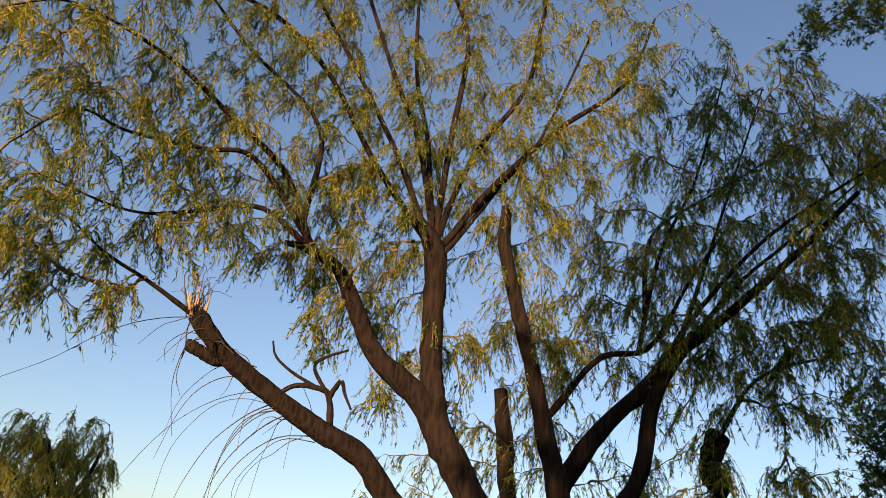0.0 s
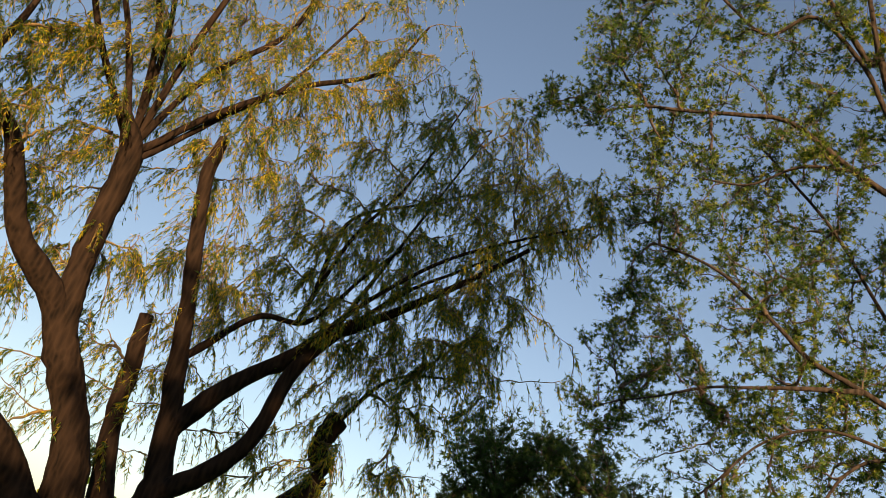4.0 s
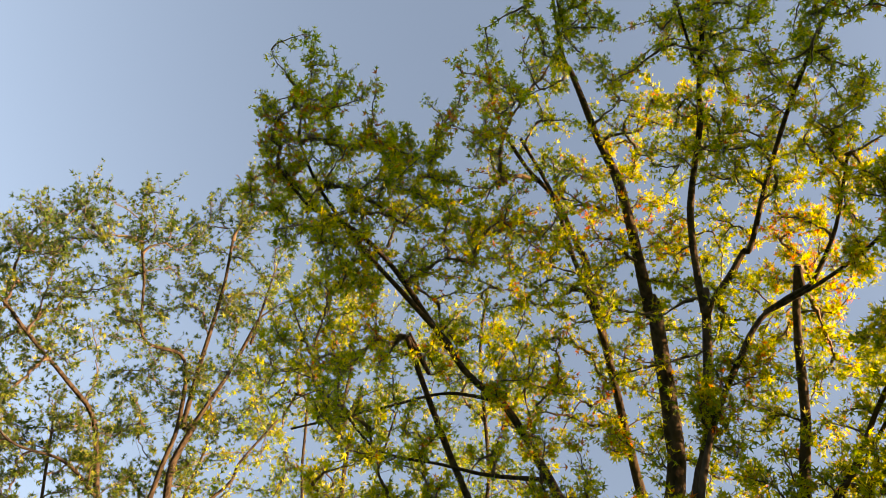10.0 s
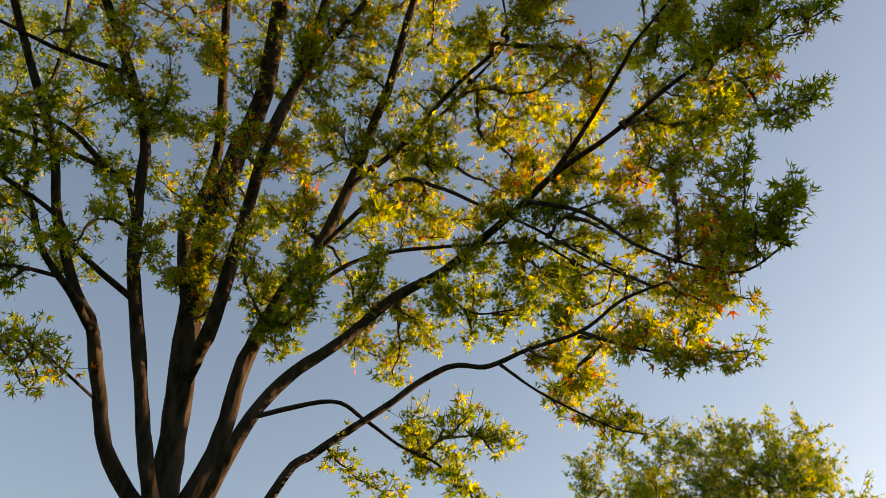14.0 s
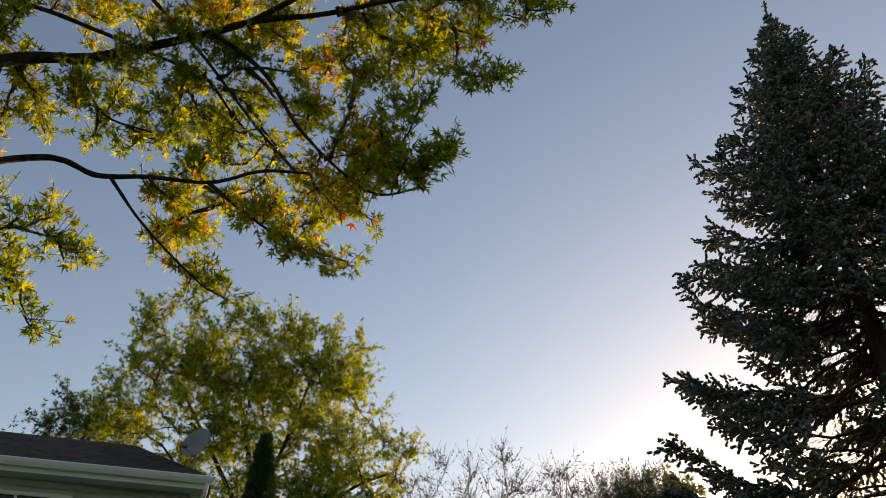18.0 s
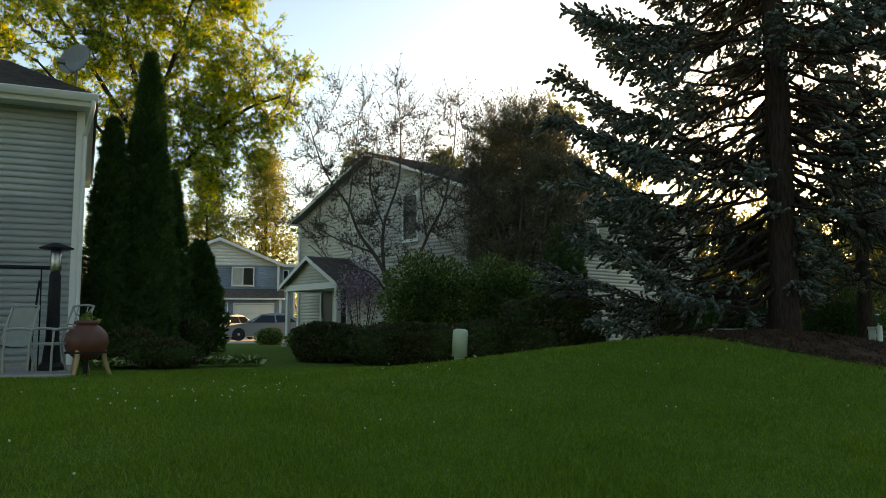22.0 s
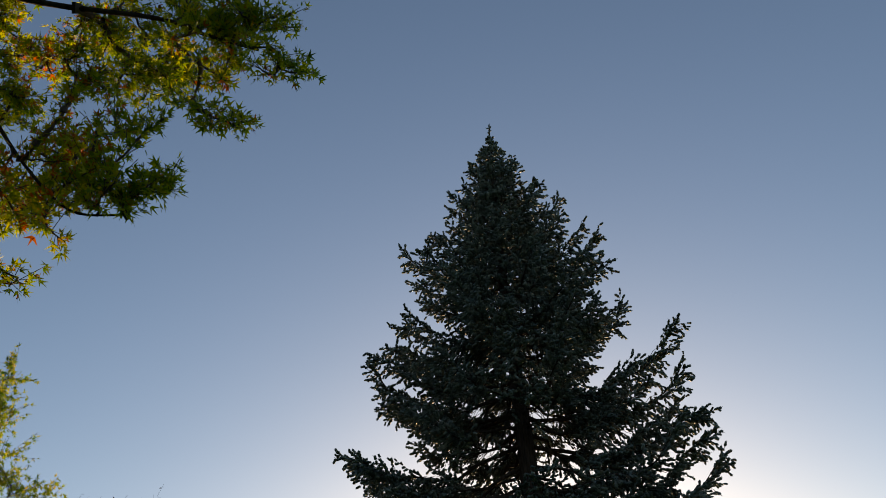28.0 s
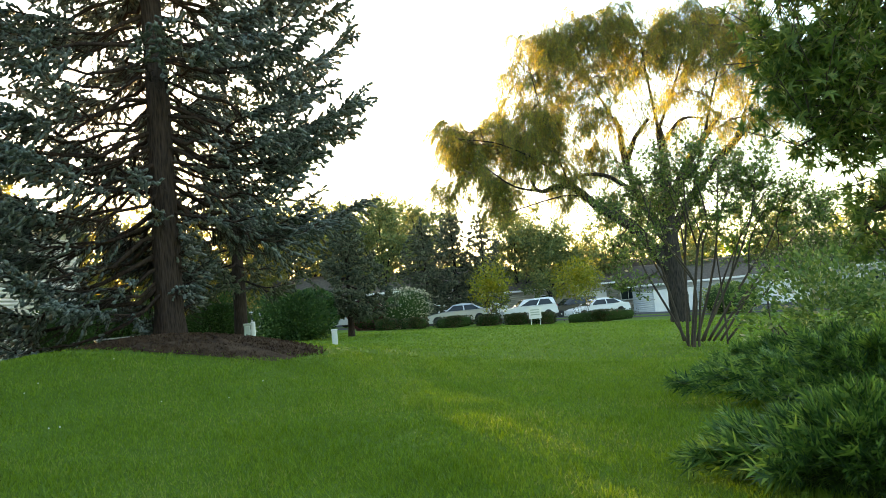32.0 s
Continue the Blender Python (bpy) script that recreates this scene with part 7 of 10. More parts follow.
T.limb((-12.08, -3.12, 4.13, 0.072), (-11.88, -3.57, 4.61, 0.063), (-11.53, -4.34, 5.16, 0.056), (-11.14, -5.00, 5.78, 0.050), (-10.82, -5.49, 6.16, 0.044), (-10.45, -6.01, 6.52, 0.039), (-10.08, -6.39, 7.03, 0.033), (-9.52, -6.91, 7.69, 0.028), (-9.07, -7.35, 7.99, 0.023), (-8.62, -7.81, 8.14, 0.018))
T.limb((-10.71, -5.43, 6.11, 0.045), (-10.34, -6.14, 6.01, 0.036), (-10.03, -6.66, 5.94, 0.030), (-9.65, -7.24, 5.85, 0.024), (-9.25, -7.81, 5.59, 0.019), (-8.87, -8.30, 5.40, 0.014))
T.limb((-12.16, -3.41, 3.96, 0.056), (-11.91, -3.93, 4.62, 0.047), (-11.61, -4.55, 5.10, 0.041), (-11.43, -4.95, 5.17, 0.035), (-11.22, -5.42, 5.17, 0.029), (-11.08, -5.80, 4.89, 0.024), (-11.01, -6.08, 4.37, 0.019), (-11.04, -6.16, 3.84, 0.014))
T.limb((-12.68, -3.69, 5.54, 0.048), (-12.38, -4.11, 6.43, 0.042), (-12.16, -4.59, 6.67, 0.038), (-11.92, -4.95, 7.06, 0.033), (-11.62, -5.34, 7.55, 0.030), (-10.87, -5.88, 9.07, 0.027), (-10.27, -6.33, 9.93, 0.023), (-9.66, -6.75, 10.67, 0.020))
T.limb((-10.85, -4.23, 9.86, 0.038), (-10.69, -3.96, 10.48, 0.032), (-10.44, -3.61, 11.31, 0.028), (-10.24, -3.61, 11.70, 0.024), (-9.81, -3.35, 12.65, 0.020))
T.limb((-10.11, -4.77, 12.05, 0.041), (-9.50, -4.68, 13.18, 0.035), (-8.80, -4.66, 14.22, 0.031), (-9.15, -4.58, 13.79, 0.026), (-8.13, -4.79, 14.99, 0.022))
T.limb((-9.91, -5.26, 9.78, 0.031), (-9.62, -5.84, 9.68, 0.024), (-9.30, -6.54, 9.37, 0.019), (-8.77, -7.21, 9.42, 0.015))
T.limb((-11.22, -4.76, 5.12, 0.028), (-10.67, -5.79, 5.44, 0.023), (-10.26, -6.58, 5.14, 0.020), (-9.98, -7.19, 4.41, 0.017), (-9.79, -7.53, 4.02, 0.014))
T.plume(-7.08, -8.28, 10.60, -6.52, -8.84, 10.37, 3)
T.plume(-7.58, -8.03, 10.23, -7.02, -8.62, 10.04, 3)
T.plume(-7.27, -7.57, 11.45, -6.71, -8.21, 11.23, 3)
T.plume(-9.15, -8.38, 5.44, -8.65, -8.91, 5.40, 3)
T.plume(-9.32, -8.24, 5.27, -8.95, -8.72, 4.92, 3)
T.plume(-9.27, -8.15, 5.80, -8.77, -8.71, 5.74, 3)
T.plume(-9.18, -7.92, 6.82, -8.66, -8.51, 6.75, 3)
T.plume(-10.22, -7.09, 5.27, -9.87, -7.66, 4.93, 3)
T.plume(-8.27, -7.81, 9.36, -7.92, -8.41, 8.85, 3)
T.plume(-7.29, -8.63, 10.73, -6.78, -9.09, 10.63, 4)
T.plume(-7.44, -7.96, 11.62, -6.91, -8.49, 11.52, 4)
T.plume(-7.24, -7.88, 12.02, -6.61, -8.34, 12.15, 4)
T.plume(-7.33, -7.57, 12.34, -6.66, -7.85, 12.80, 4)
T.plume(-7.36, -6.92, 13.13, -6.66, -7.20, 13.62, 5)
T.plume(-7.66, -6.41, 13.32, -6.96, -6.70, 13.84, 5)
T.plume(-7.74, -6.13, 13.50, -7.14, -6.09, 14.26, 5)
T.plume(-7.21, -5.57, 14.65, -6.45, -5.86, 15.17, 5)
T.plume(-7.45, -5.34, 14.57, -6.79, -5.26, 15.33, 5)
T.plume(-7.85, -7.82, 11.22, -7.33, -8.36, 11.14, 4)
T.plume(-11.13, -5.69, 3.94, -11.17, -5.75, 3.32, 3)
T.plume(-11.08, -5.75, 4.07, -11.25, -5.55, 3.51, 3)
T.plume(-11.48, -4.82, 4.30, -11.63, -4.64, 3.72, 3)
T.plume(-8.99, -8.39, 5.28, -8.56, -8.84, 5.25, 3)
T.plume(-9.15, -8.24, 5.21, -8.82, -8.66, 4.91, 3)
T.plume(-10.35, -6.99, 3.95, -10.41, -7.03, 3.34, 3)
T.plume(-11.35, -5.20, 4.04, -11.50, -5.00, 3.47, 3)
T.lobe(-7.2, -8.6, 12.5, 0.81, 9)
T.lobe(-7.0, -7.9, 12.9, 0.80, 13)
T.lobe(-6.9, -6.7, 12.8, 0.77, 9)
T.lobe(-7.8, -6.3, 14.2, 0.83, 9)
T.lobe(-7.8, -5.3, 13.9, 0.80, 7)
T.lobe(-7.7, -4.4, 14.4, 0.81, 7)
T.lobe(-7.1, -6.8, 11.6, 0.73, 11)
T.lobe(-8.7, -4.8, 14.7, 0.85, 7)
T.lobe(-6.7, -8.8, 10.3, 0.73, 11)
T.lobe(-7.3, -8.1, 11.0, 0.74, 9)
T.lobe(-8.4, -6.6, 13.1, 0.81, 13)
T.lobe(-8.4, -5.6, 13.0, 0.79, 11)
T.lobe(-7.9, -7.5, 11.5, 0.76, 9)
T.lobe(-8.8, -7.2, 12.7, 0.82, 9)
T.lobe(-8.6, -4.8, 12.7, 0.77, 13)
T.lobe(-8.3, -8.5, 11.0, 0.78, 11)
T.lobe(-8.1, -6.7, 10.7, 0.72, 13)
T.lobe(-8.8, -6.1, 11.8, 0.76, 7)
T.lobe(-9.4, -5.5, 12.6, 0.80, 7)
T.lobe(-10.1, -4.6, 13.3, 0.83, 13)
T.lobe(-8.3, -8.3, 9.1, 0.71, 7)
T.lobe(-8.6, -8.0, 9.7, 0.73, 9)
T.lobe(-9.2, -7.6, 10.5, 0.77, 9)
T.lobe(-9.5, -6.6, 10.9, 0.77, 11)
T.lobe(-10.1, -6.2, 12.2, 0.82, 13)
T.lobe(-10.1, -4.8, 11.9, 0.78, 13)
T.lobe(-8.8, -7.3, 9.2, 0.71, 13)
T.lobe(-9.2, -5.3, 10.1, 0.70, 9)
T.lobe(-10.6, -5.3, 11.6, 0.80, 7)
T.lobe(-8.9, -8.0, 8.7, 0.71, 13)
T.lobe(-9.9, -7.0, 9.8, 0.75, 9)
T.lobe(-9.9, -6.3, 10.3, 0.75, 13)
T.lobe(-10.0, -8.0, 9.0, 0.76, 13)
T.lobe(-10.8, -6.5, 9.9, 0.77, 9)
T.lobe(-10.7, -5.7, 10.4, 0.77, 13)
T.lobe(-10.8, -4.6, 10.7, 0.76, 9)
T.lobe(-8.9, -8.2, 7.3, 0.68, 13)
T.lobe(-9.9, -8.4, 8.2, 0.75, 13)
T.lobe(-10.3, -7.2, 9.0, 0.75, 13)
T.lobe(-10.8, -5.6, 9.4, 0.74, 7)
T.lobe(-10.2, -4.7, 9.3, 0.70, 7)
T.lobe(-9.3, -6.6, 7.4, 0.66, 7)
T.lobe(-9.7, -5.8, 8.0, 0.67, 9)
T.lobe(-10.9, -4.3, 9.2, 0.72, 13)
T.lobe(-9.5, -9.0, 6.4, 0.71, 7)
T.lobe(-10.1, -8.8, 7.2, 0.74, 13)
T.lobe(-11.2, -6.1, 8.6, 0.75, 7)
T.lobe(-10.2, -8.7, 6.4, 0.72, 9)
T.lobe(-10.3, -7.6, 6.9, 0.71, 7)
T.lobe(-10.4, -6.8, 7.2, 0.70, 9)
T.lobe(-11.0, -6.1, 7.7, 0.72, 7)
T.lobe(-11.5, -5.4, 8.2, 0.73, 7)
T.lobe(-11.0, -4.4, 8.2, 0.70, 13)
T.lobe(-10.1, -9.4, 5.8, 0.73, 7)
T.lobe(-10.2, -7.8, 6.2, 0.69, 9)
T.lobe(-10.7, -6.3, 6.8, 0.69, 13)
T.lobe(-11.3, -3.9, 7.8, 0.69, 7)
T.lobe(-10.0, -8.0, 5.5, 0.68, 9)
T.lobe(-10.0, -6.8, 5.7, 0.65, 13)
T.lobe(-10.9, -5.8, 6.6, 0.68, 13)
T.lobe(-12.0, -5.7, 7.4, 0.74, 11)
T.lobe(-11.2, -4.5, 7.1, 0.68, 11)
T.lobe(-11.4, -6.8, 6.4, 0.72, 7)
T.lobe(-12.6, -4.3, 7.5, 0.74, 9)
T.lobe(-9.7, -7.7, 4.4, 0.65, 9)
T.lobe(-10.6, -7.0, 5.3, 0.67, 7)
T.lobe(-11.0, -6.5, 5.5, 0.68, 11)
T.lobe(-12.2, -6.4, 6.3, 0.74, 11)
T.lobe(-12.4, -5.4, 6.6, 0.73, 13)
T.lobe(-11.4, -4.2, 6.2, 0.66, 11)
T.lobe(-10.9, -7.5, 4.6, 0.69, 11)
T.lobe(-11.2, -6.0, 5.2, 0.67, 9)
T.lobe(-10.7, -6.7, 8.0, 0.72, 11)
T.lobe(-11.1, -6.4, 4.8, 0.67, 7)
T.lobe(-11.5, -5.4, 5.4, 0.68, 9)
T.lobe(-11.1, -4.3, 5.4, 0.64, 11)
T.lobe(-11.3, -7.3, 4.0, 0.69, 13)
T.lobe(-10.6, -6.0, 3.8, 0.63, 13)
T.lobe(-12.2, -5.8, 4.6, 0.70, 9)
T.lobe(-12.1, -4.9, 4.6, 0.68, 13)
T.lobe(-13.0, -4.7, 5.4, 0.73, 13)
T.lobe(-11.4, -5.5, 3.8, 0.65, 13)
T.lobe(-12.6, -5.1, 4.0, 0.70, 13)
T.lobe(-6.8, -5.9, 15.4, 0.85, 13)
T.lobe(-6.6, -4.8, 16.2, 0.87, 11)
T.grow("bark_maple", "twig_maple", "leaf_maple_green", maple_foliage(8, 0.36, 8, 0.088, template=star_leaf, spread=0.75), tip=0.006)

T = Tree("maple_tree", "forked silver maple with yellow-green spring leaves", group="garden maples")
T.limb((-14.47, -1.96, 0.20, 0.180), (-14.07, -2.24, 5.03, 0.095), (-13.86, -2.26, 6.10, 0.082), (-13.62, -2.37, 7.01, 0.072), (-13.31, -2.65, 7.90, 0.062), (-12.97, -3.10, 8.63, 0.054), (-12.58, -3.54, 9.38, 0.045), (-11.97, -4.11, 10.38, 0.037), (-11.34, -4.46, 11.36, 0.029), (-10.76, -4.55, 12.30, 0.021))
T.limb((-13.95, -2.28, 5.66, 0.090), (-13.86, -1.91, 6.31, 0.081), (-13.70, -1.66, 7.11, 0.074), (-13.42, -1.60, 8.08, 0.069), (-13.14, -1.50, 8.95, 0.063), (-12.73, -1.44, 10.02, 0.059), (-11.93, -1.59, 11.65, 0.054), (-11.38, -1.71, 12.59, 0.049), (-10.69, -2.01, 13.58, 0.045), (-9.93, -2.19, 14.53, 0.040), (-10.47, -2.34, 13.79, 0.034), (-9.38, -2.64, 15.05, 0.029))
T.limb((-14.56, -1.71, 5.27, 0.092), (-14.36, -1.43, 6.42, 0.083), (-14.06, -1.25, 7.64, 0.077), (-13.87, -1.17, 8.30, 0.071), (-13.42, -0.89, 9.65, 0.066), (-13.15, -0.39, 10.38, 0.060), (-12.75, -0.05, 11.27, 0.055), (-12.16, 0.34, 12.41, 0.051), (-11.64, 0.55, 13.28, 0.046), (-11.03, 1.10, 14.13, 0.041), (-9.14, -0.02, 16.44, 0.037), (-7.94, -0.36, 17.52, 0.032))
T.limb((-13.32, -2.35, 6.99, 0.051), (-12.97, -2.38, 8.14, 0.045), (-12.68, -2.24, 9.02, 0.040), (-12.36, -2.00, 9.91, 0.036), (-11.37, -2.27, 11.80, 0.033), (-10.71, -2.69, 12.74, 0.029), (-9.96, -3.11, 13.64, 0.025), (-9.84, -3.42, 13.66, 0.021))
T.limb((-13.43, -1.13, 8.19, 0.039), (-13.16, -0.51, 9.11, 0.033), (-12.91, 0.07, 9.77, 0.029), (-12.76, 0.68, 10.10, 0.024), (-12.67, 1.21, 10.20, 0.020))
T.limb((-13.56, -1.18, 7.76, 0.033), (-13.43, -0.67, 8.30, 0.026), (-13.44, -0.09, 8.32, 0.021), (-13.49, 0.51, 8.13, 0.016))
T.limb((-11.93, -1.59, 11.65, 0.035), (-11.36, -2.17, 12.49, 0.025), (-11.00, -2.73, 12.88, 0.018))
T.limb((-12.55, -1.43, 11.16, 0.042), (-12.13, -1.42, 11.99, 0.034), (-11.74, -1.23, 12.72, 0.027), (-10.31, -1.37, 14.77, 0.022))
T.plume(-13.43, 0.71, 8.29, -13.60, 1.11, 7.66, 3)
T.plume(-13.34, -0.19, 8.62, -13.54, 0.25, 7.98, 3)
T.plume(-12.99, 0.75, 9.52, -13.03, 1.42, 9.26, 3)
T.plume(-13.21, -2.76, 8.15, -13.34, -3.21, 7.40, 3)
T.plume(-13.23, -3.13, 7.82, -13.34, -3.57, 7.06, 3)
T.plume(-9.20, -4.53, 14.96, -8.43, -4.85, 15.57, 4)
T.plume(-8.98, -3.93, 15.49, -8.19, -4.25, 16.11, 4)
T.plume(-9.40, -3.02, 15.41, -8.64, -3.35, 16.07, 4)
T.lobe(-9.2, -5.0, 16.4, 0.94, 6)
T.lobe(-8.2, -3.4, 15.2, 0.84, 8)
T.lobe(-8.7, -2.6, 16.3, 0.89, 8)
T.lobe(-8.5, -1.2, 15.8, 0.86, 8)
T.lobe(-8.6, -0.2, 16.1, 0.88, 11)
T.lobe(-8.4, 0.8, 15.9, 0.86, 11)
T.lobe(-8.8, -3.3, 14.8, 0.84, 6)
T.lobe(-8.9, -1.7, 15.2, 0.84, 9)
T.lobe(-9.3, -0.7, 16.1, 0.89, 11)
T.lobe(-9.8, -4.5, 15.4, 0.90, 8)
T.lobe(-9.2, 0.4, 15.3, 0.85, 8)
T.lobe(-10.2, -3.3, 15.3, 0.90, 9)
T.lobe(-10.5, -2.2, 15.6, 0.91, 8)
T.lobe(-10.8, -1.2, 16.2, 0.94, 9)
T.lobe(-10.4, 1.2, 16.5, 0.94, 9)
T.lobe(-10.6, -4.8, 14.7, 0.90, 9)
T.lobe(-10.3, -0.4, 15.1, 0.88, 11)
T.lobe(-10.2, 0.5, 14.7, 0.86, 9)
T.lobe(-10.0, -4.1, 12.8, 0.81, 11)
T.lobe(-10.2, -2.8, 13.2, 0.81, 11)
T.lobe(-10.7, -2.0, 14.5, 0.87, 9)
T.lobe(-11.6, -1.0, 15.3, 0.92, 8)
T.lobe(-11.1, 1.1, 14.8, 0.89, 6)
T.lobe(-11.9, -2.1, 14.5, 0.91, 6)
T.lobe(-10.7, -0.0, 13.7, 0.84, 11)
T.lobe(-11.3, -4.5, 12.5, 0.84, 8)
T.lobe(-10.7, -3.4, 12.1, 0.79, 6)
T.lobe(-11.3, -2.9, 13.1, 0.84, 9)
T.lobe(-10.7, -1.3, 12.5, 0.79, 8)
T.lobe(-11.3, 0.8, 13.5, 0.85, 9)
T.lobe(-12.4, -2.6, 13.2, 0.88, 9)
T.lobe(-12.5, -1.8, 13.4, 0.89, 6)
T.lobe(-12.4, -0.6, 13.7, 0.89, 11)
T.lobe(-11.0, 1.3, 12.6, 0.81, 6)
T.lobe(-12.3, -4.5, 11.9, 0.85, 9)
T.lobe(-11.1, -3.1, 11.0, 0.77, 6)
T.lobe(-12.0, -1.1, 12.4, 0.83, 6)
T.lobe(-12.8, -0.2, 13.1, 0.88, 9)
T.lobe(-12.3, 0.8, 13.2, 0.87, 9)
T.lobe(-12.6, -2.3, 11.9, 0.85, 6)
T.lobe(-13.0, 1.5, 12.9, 0.89, 6)
T.lobe(-11.7, -4.1, 9.9, 0.77, 6)
T.lobe(-12.2, -3.5, 10.7, 0.80, 8)
T.lobe(-13.4, -2.8, 11.6, 0.87, 8)
T.lobe(-12.9, -1.6, 11.9, 0.85, 11)
T.lobe(-13.2, -0.6, 12.0, 0.86, 11)
T.lobe(-12.8, 0.2, 11.6, 0.83, 11)
T.lobe(-13.5, -3.6, 10.8, 0.86, 6)
T.lobe(-12.1, -1.7, 10.2, 0.77, 6)
T.lobe(-13.7, -1.1, 11.5, 0.87, 11)
T.lobe(-12.1, 1.1, 10.7, 0.78, 6)
T.lobe(-13.3, -4.0, 9.8, 0.82, 11)
T.lobe(-12.5, -2.7, 9.5, 0.77, 9)
T.lobe(-12.2, -0.2, 9.9, 0.76, 8)
T.lobe(-12.1, 0.7, 9.9, 0.75, 6)
T.lobe(-12.7, -1.7, 9.4, 0.77, 6)
T.lobe(-13.7, -0.8, 10.1, 0.83, 8)
T.lobe(-12.4, 1.7, 10.1, 0.78, 6)
T.lobe(-13.7, -2.9, 9.1, 0.81, 8)
T.lobe(-13.8, -2.2, 9.2, 0.81, 6)
T.lobe(-13.4, -0.1, 9.7, 0.80, 11)
T.lobe(-12.4, 0.6, 9.2, 0.74, 6)
T.lobe(-12.9, -1.1, 8.5, 0.75, 6)
T.lobe(-13.7, 1.9, 9.8, 0.82, 11)
T.lobe(-13.7, -3.6, 7.8, 0.79, 11)
T.lobe(-14.7, -2.7, 8.5, 0.84, 8)
T.lobe(-14.5, -1.7, 8.5, 0.83, 6)
T.lobe(-13.6, -0.2, 8.4, 0.78, 11)
T.lobe(-14.3, 1.0, 9.3, 0.83, 8)
T.lobe(-14.1, 1.8, 8.6, 0.81, 11)
T.lobe(-9.8, -3.5, 13.2, 0.81, 8)
T.lobe(-13.4, 0.6, 7.9, 0.76, 6)
T.grow("bark_maple", "twig_maple", "leaf_lime", maple_foliage(8, 0.36, 8, 0.088, template=star_leaf, spread=0.75), tip=0.006)

T = Tree("maple_tree", "large many-stemmed silver maple with golden-lit leaves and red seed clusters", group="garden maples")
T.limb((-5.30, 2.90, 0.20, 0.250), (-5.52, 2.65, 3.48, 0.125), (-5.43, 2.53, 4.31, 0.116), (-5.25, 2.35, 5.38, 0.111), (-5.06, 2.25, 6.13, 0.106), (-4.76, 2.23, 6.98, 0.101), (-4.46, 2.23, 7.63, 0.095), (-4.09, 2.04, 8.48, 0.090), (-3.57, 1.72, 9.45, 0.085), (-3.66, 1.73, 9.32, 0.074), (-3.18, 1.37, 10.09, 0.067), (-2.66, 0.97, 10.73, 0.059), (-2.28, 0.54, 11.11, 0.049), (-1.69, -0.01, 11.50, 0.040), (-1.45, -0.26, 11.59, 0.029), (-0.70, -0.68, 11.77, 0.019))
T.limb((-5.42, 2.42, 3.43, 0.066), (-5.38, 2.33, 3.90, 0.061), (-5.34, 2.08, 4.62, 0.057), (-5.24, 1.75, 5.47, 0.055), (-5.12, 1.58, 6.03, 0.052), (-4.93, 1.37, 6.74, 0.049), (-4.79, 0.97, 7.31, 0.046), (-4.61, 0.43, 7.87, 0.042), (-4.51, -0.08, 8.10, 0.038), (-4.25, -0.68, 8.48, 0.034), (-3.92, -1.28, 8.77, 0.030), (-3.64, -1.86, 8.83, 0.025), (-3.47, -2.36, 8.65, 0.020), (-3.14, -2.80, 8.64, 0.015))
T.limb((-5.91, 2.38, 3.57, 0.071), (-5.88, 2.23, 4.10, 0.064), (-5.86, 1.96, 4.70, 0.059), (-5.82, 1.74, 5.18, 0.054), (-5.82, 1.52, 5.44, 0.049), (-5.74, 1.13, 6.04, 0.045), (-5.59, 0.81, 6.69, 0.041), (-5.33, 0.12, 7.55, 0.037), (-5.08, -0.35, 8.11, 0.032), (-4.70, -0.89, 8.71, 0.027), (-4.91, -0.49, 8.43, 0.021), (-4.67, -0.89, 8.78, 0.016))
T.limb((-5.77, 2.36, 5.66, 0.067), (-5.56, 2.23, 6.52, 0.062), (-5.39, 2.27, 6.97, 0.058), (-5.18, 2.20, 7.57, 0.054), (-4.88, 1.88, 8.50, 0.051), (-4.54, 1.56, 9.32, 0.048), (-3.81, 0.93, 10.61, 0.046), (-3.73, 0.81, 10.74, 0.040), (-3.33, 0.31, 11.25, 0.035), (-3.05, -0.28, 11.51, 0.030), (-2.58, -0.87, 11.78, 0.025), (-1.94, -1.28, 12.07, 0.020))
T.limb((-4.87, 2.40, 5.03, 0.064), (-4.60, 2.36, 5.96, 0.061), (-4.40, 2.31, 6.52, 0.058), (-4.20, 2.28, 7.00, 0.055), (-3.89, 2.32, 7.56, 0.052), (-3.62, 2.27, 8.06, 0.049), (-3.04, 2.09, 8.99, 0.047), (-3.19, 2.12, 8.79, 0.041), (-2.51, 1.78, 9.74, 0.039), (-1.61, 1.60, 10.45, 0.036), (-1.18, 1.44, 10.68, 0.032), (-0.52, 1.22, 10.76, 0.027), (-1.04, 1.38, 10.72, 0.022), (-0.40, 0.88, 10.96, 0.017))
T.limb((-3.11, 2.14, 8.72, 0.041), (-2.75, 2.28, 9.01, 0.037), (-2.54, 2.34, 9.17, 0.033), (-2.46, 2.39, 9.19, 0.030), (-1.72, 2.35, 9.64, 0.028), (-0.88, 2.26, 9.72, 0.024), (-0.06, 2.17, 9.53, 0.021), (-0.41, 2.18, 9.57, 0.018), (0.52, 2.16, 9.48, 0.015))
T.limb((-4.17, 2.21, 6.39, 0.034), (-3.74, 2.24, 7.22, 0.032), (-3.24, 2.38, 7.88, 0.031), (-2.82, 2.53, 8.26, 0.029), (-2.39, 2.82, 8.32, 0.026), (-2.81, 2.53, 8.29, 0.024), (-2.33, 2.87, 8.28, 0.021), (-1.65, 3.10, 8.14, 0.018), (-1.19, 3.04, 8.23, 0.016), (-0.70, 2.89, 8.31, 0.014))
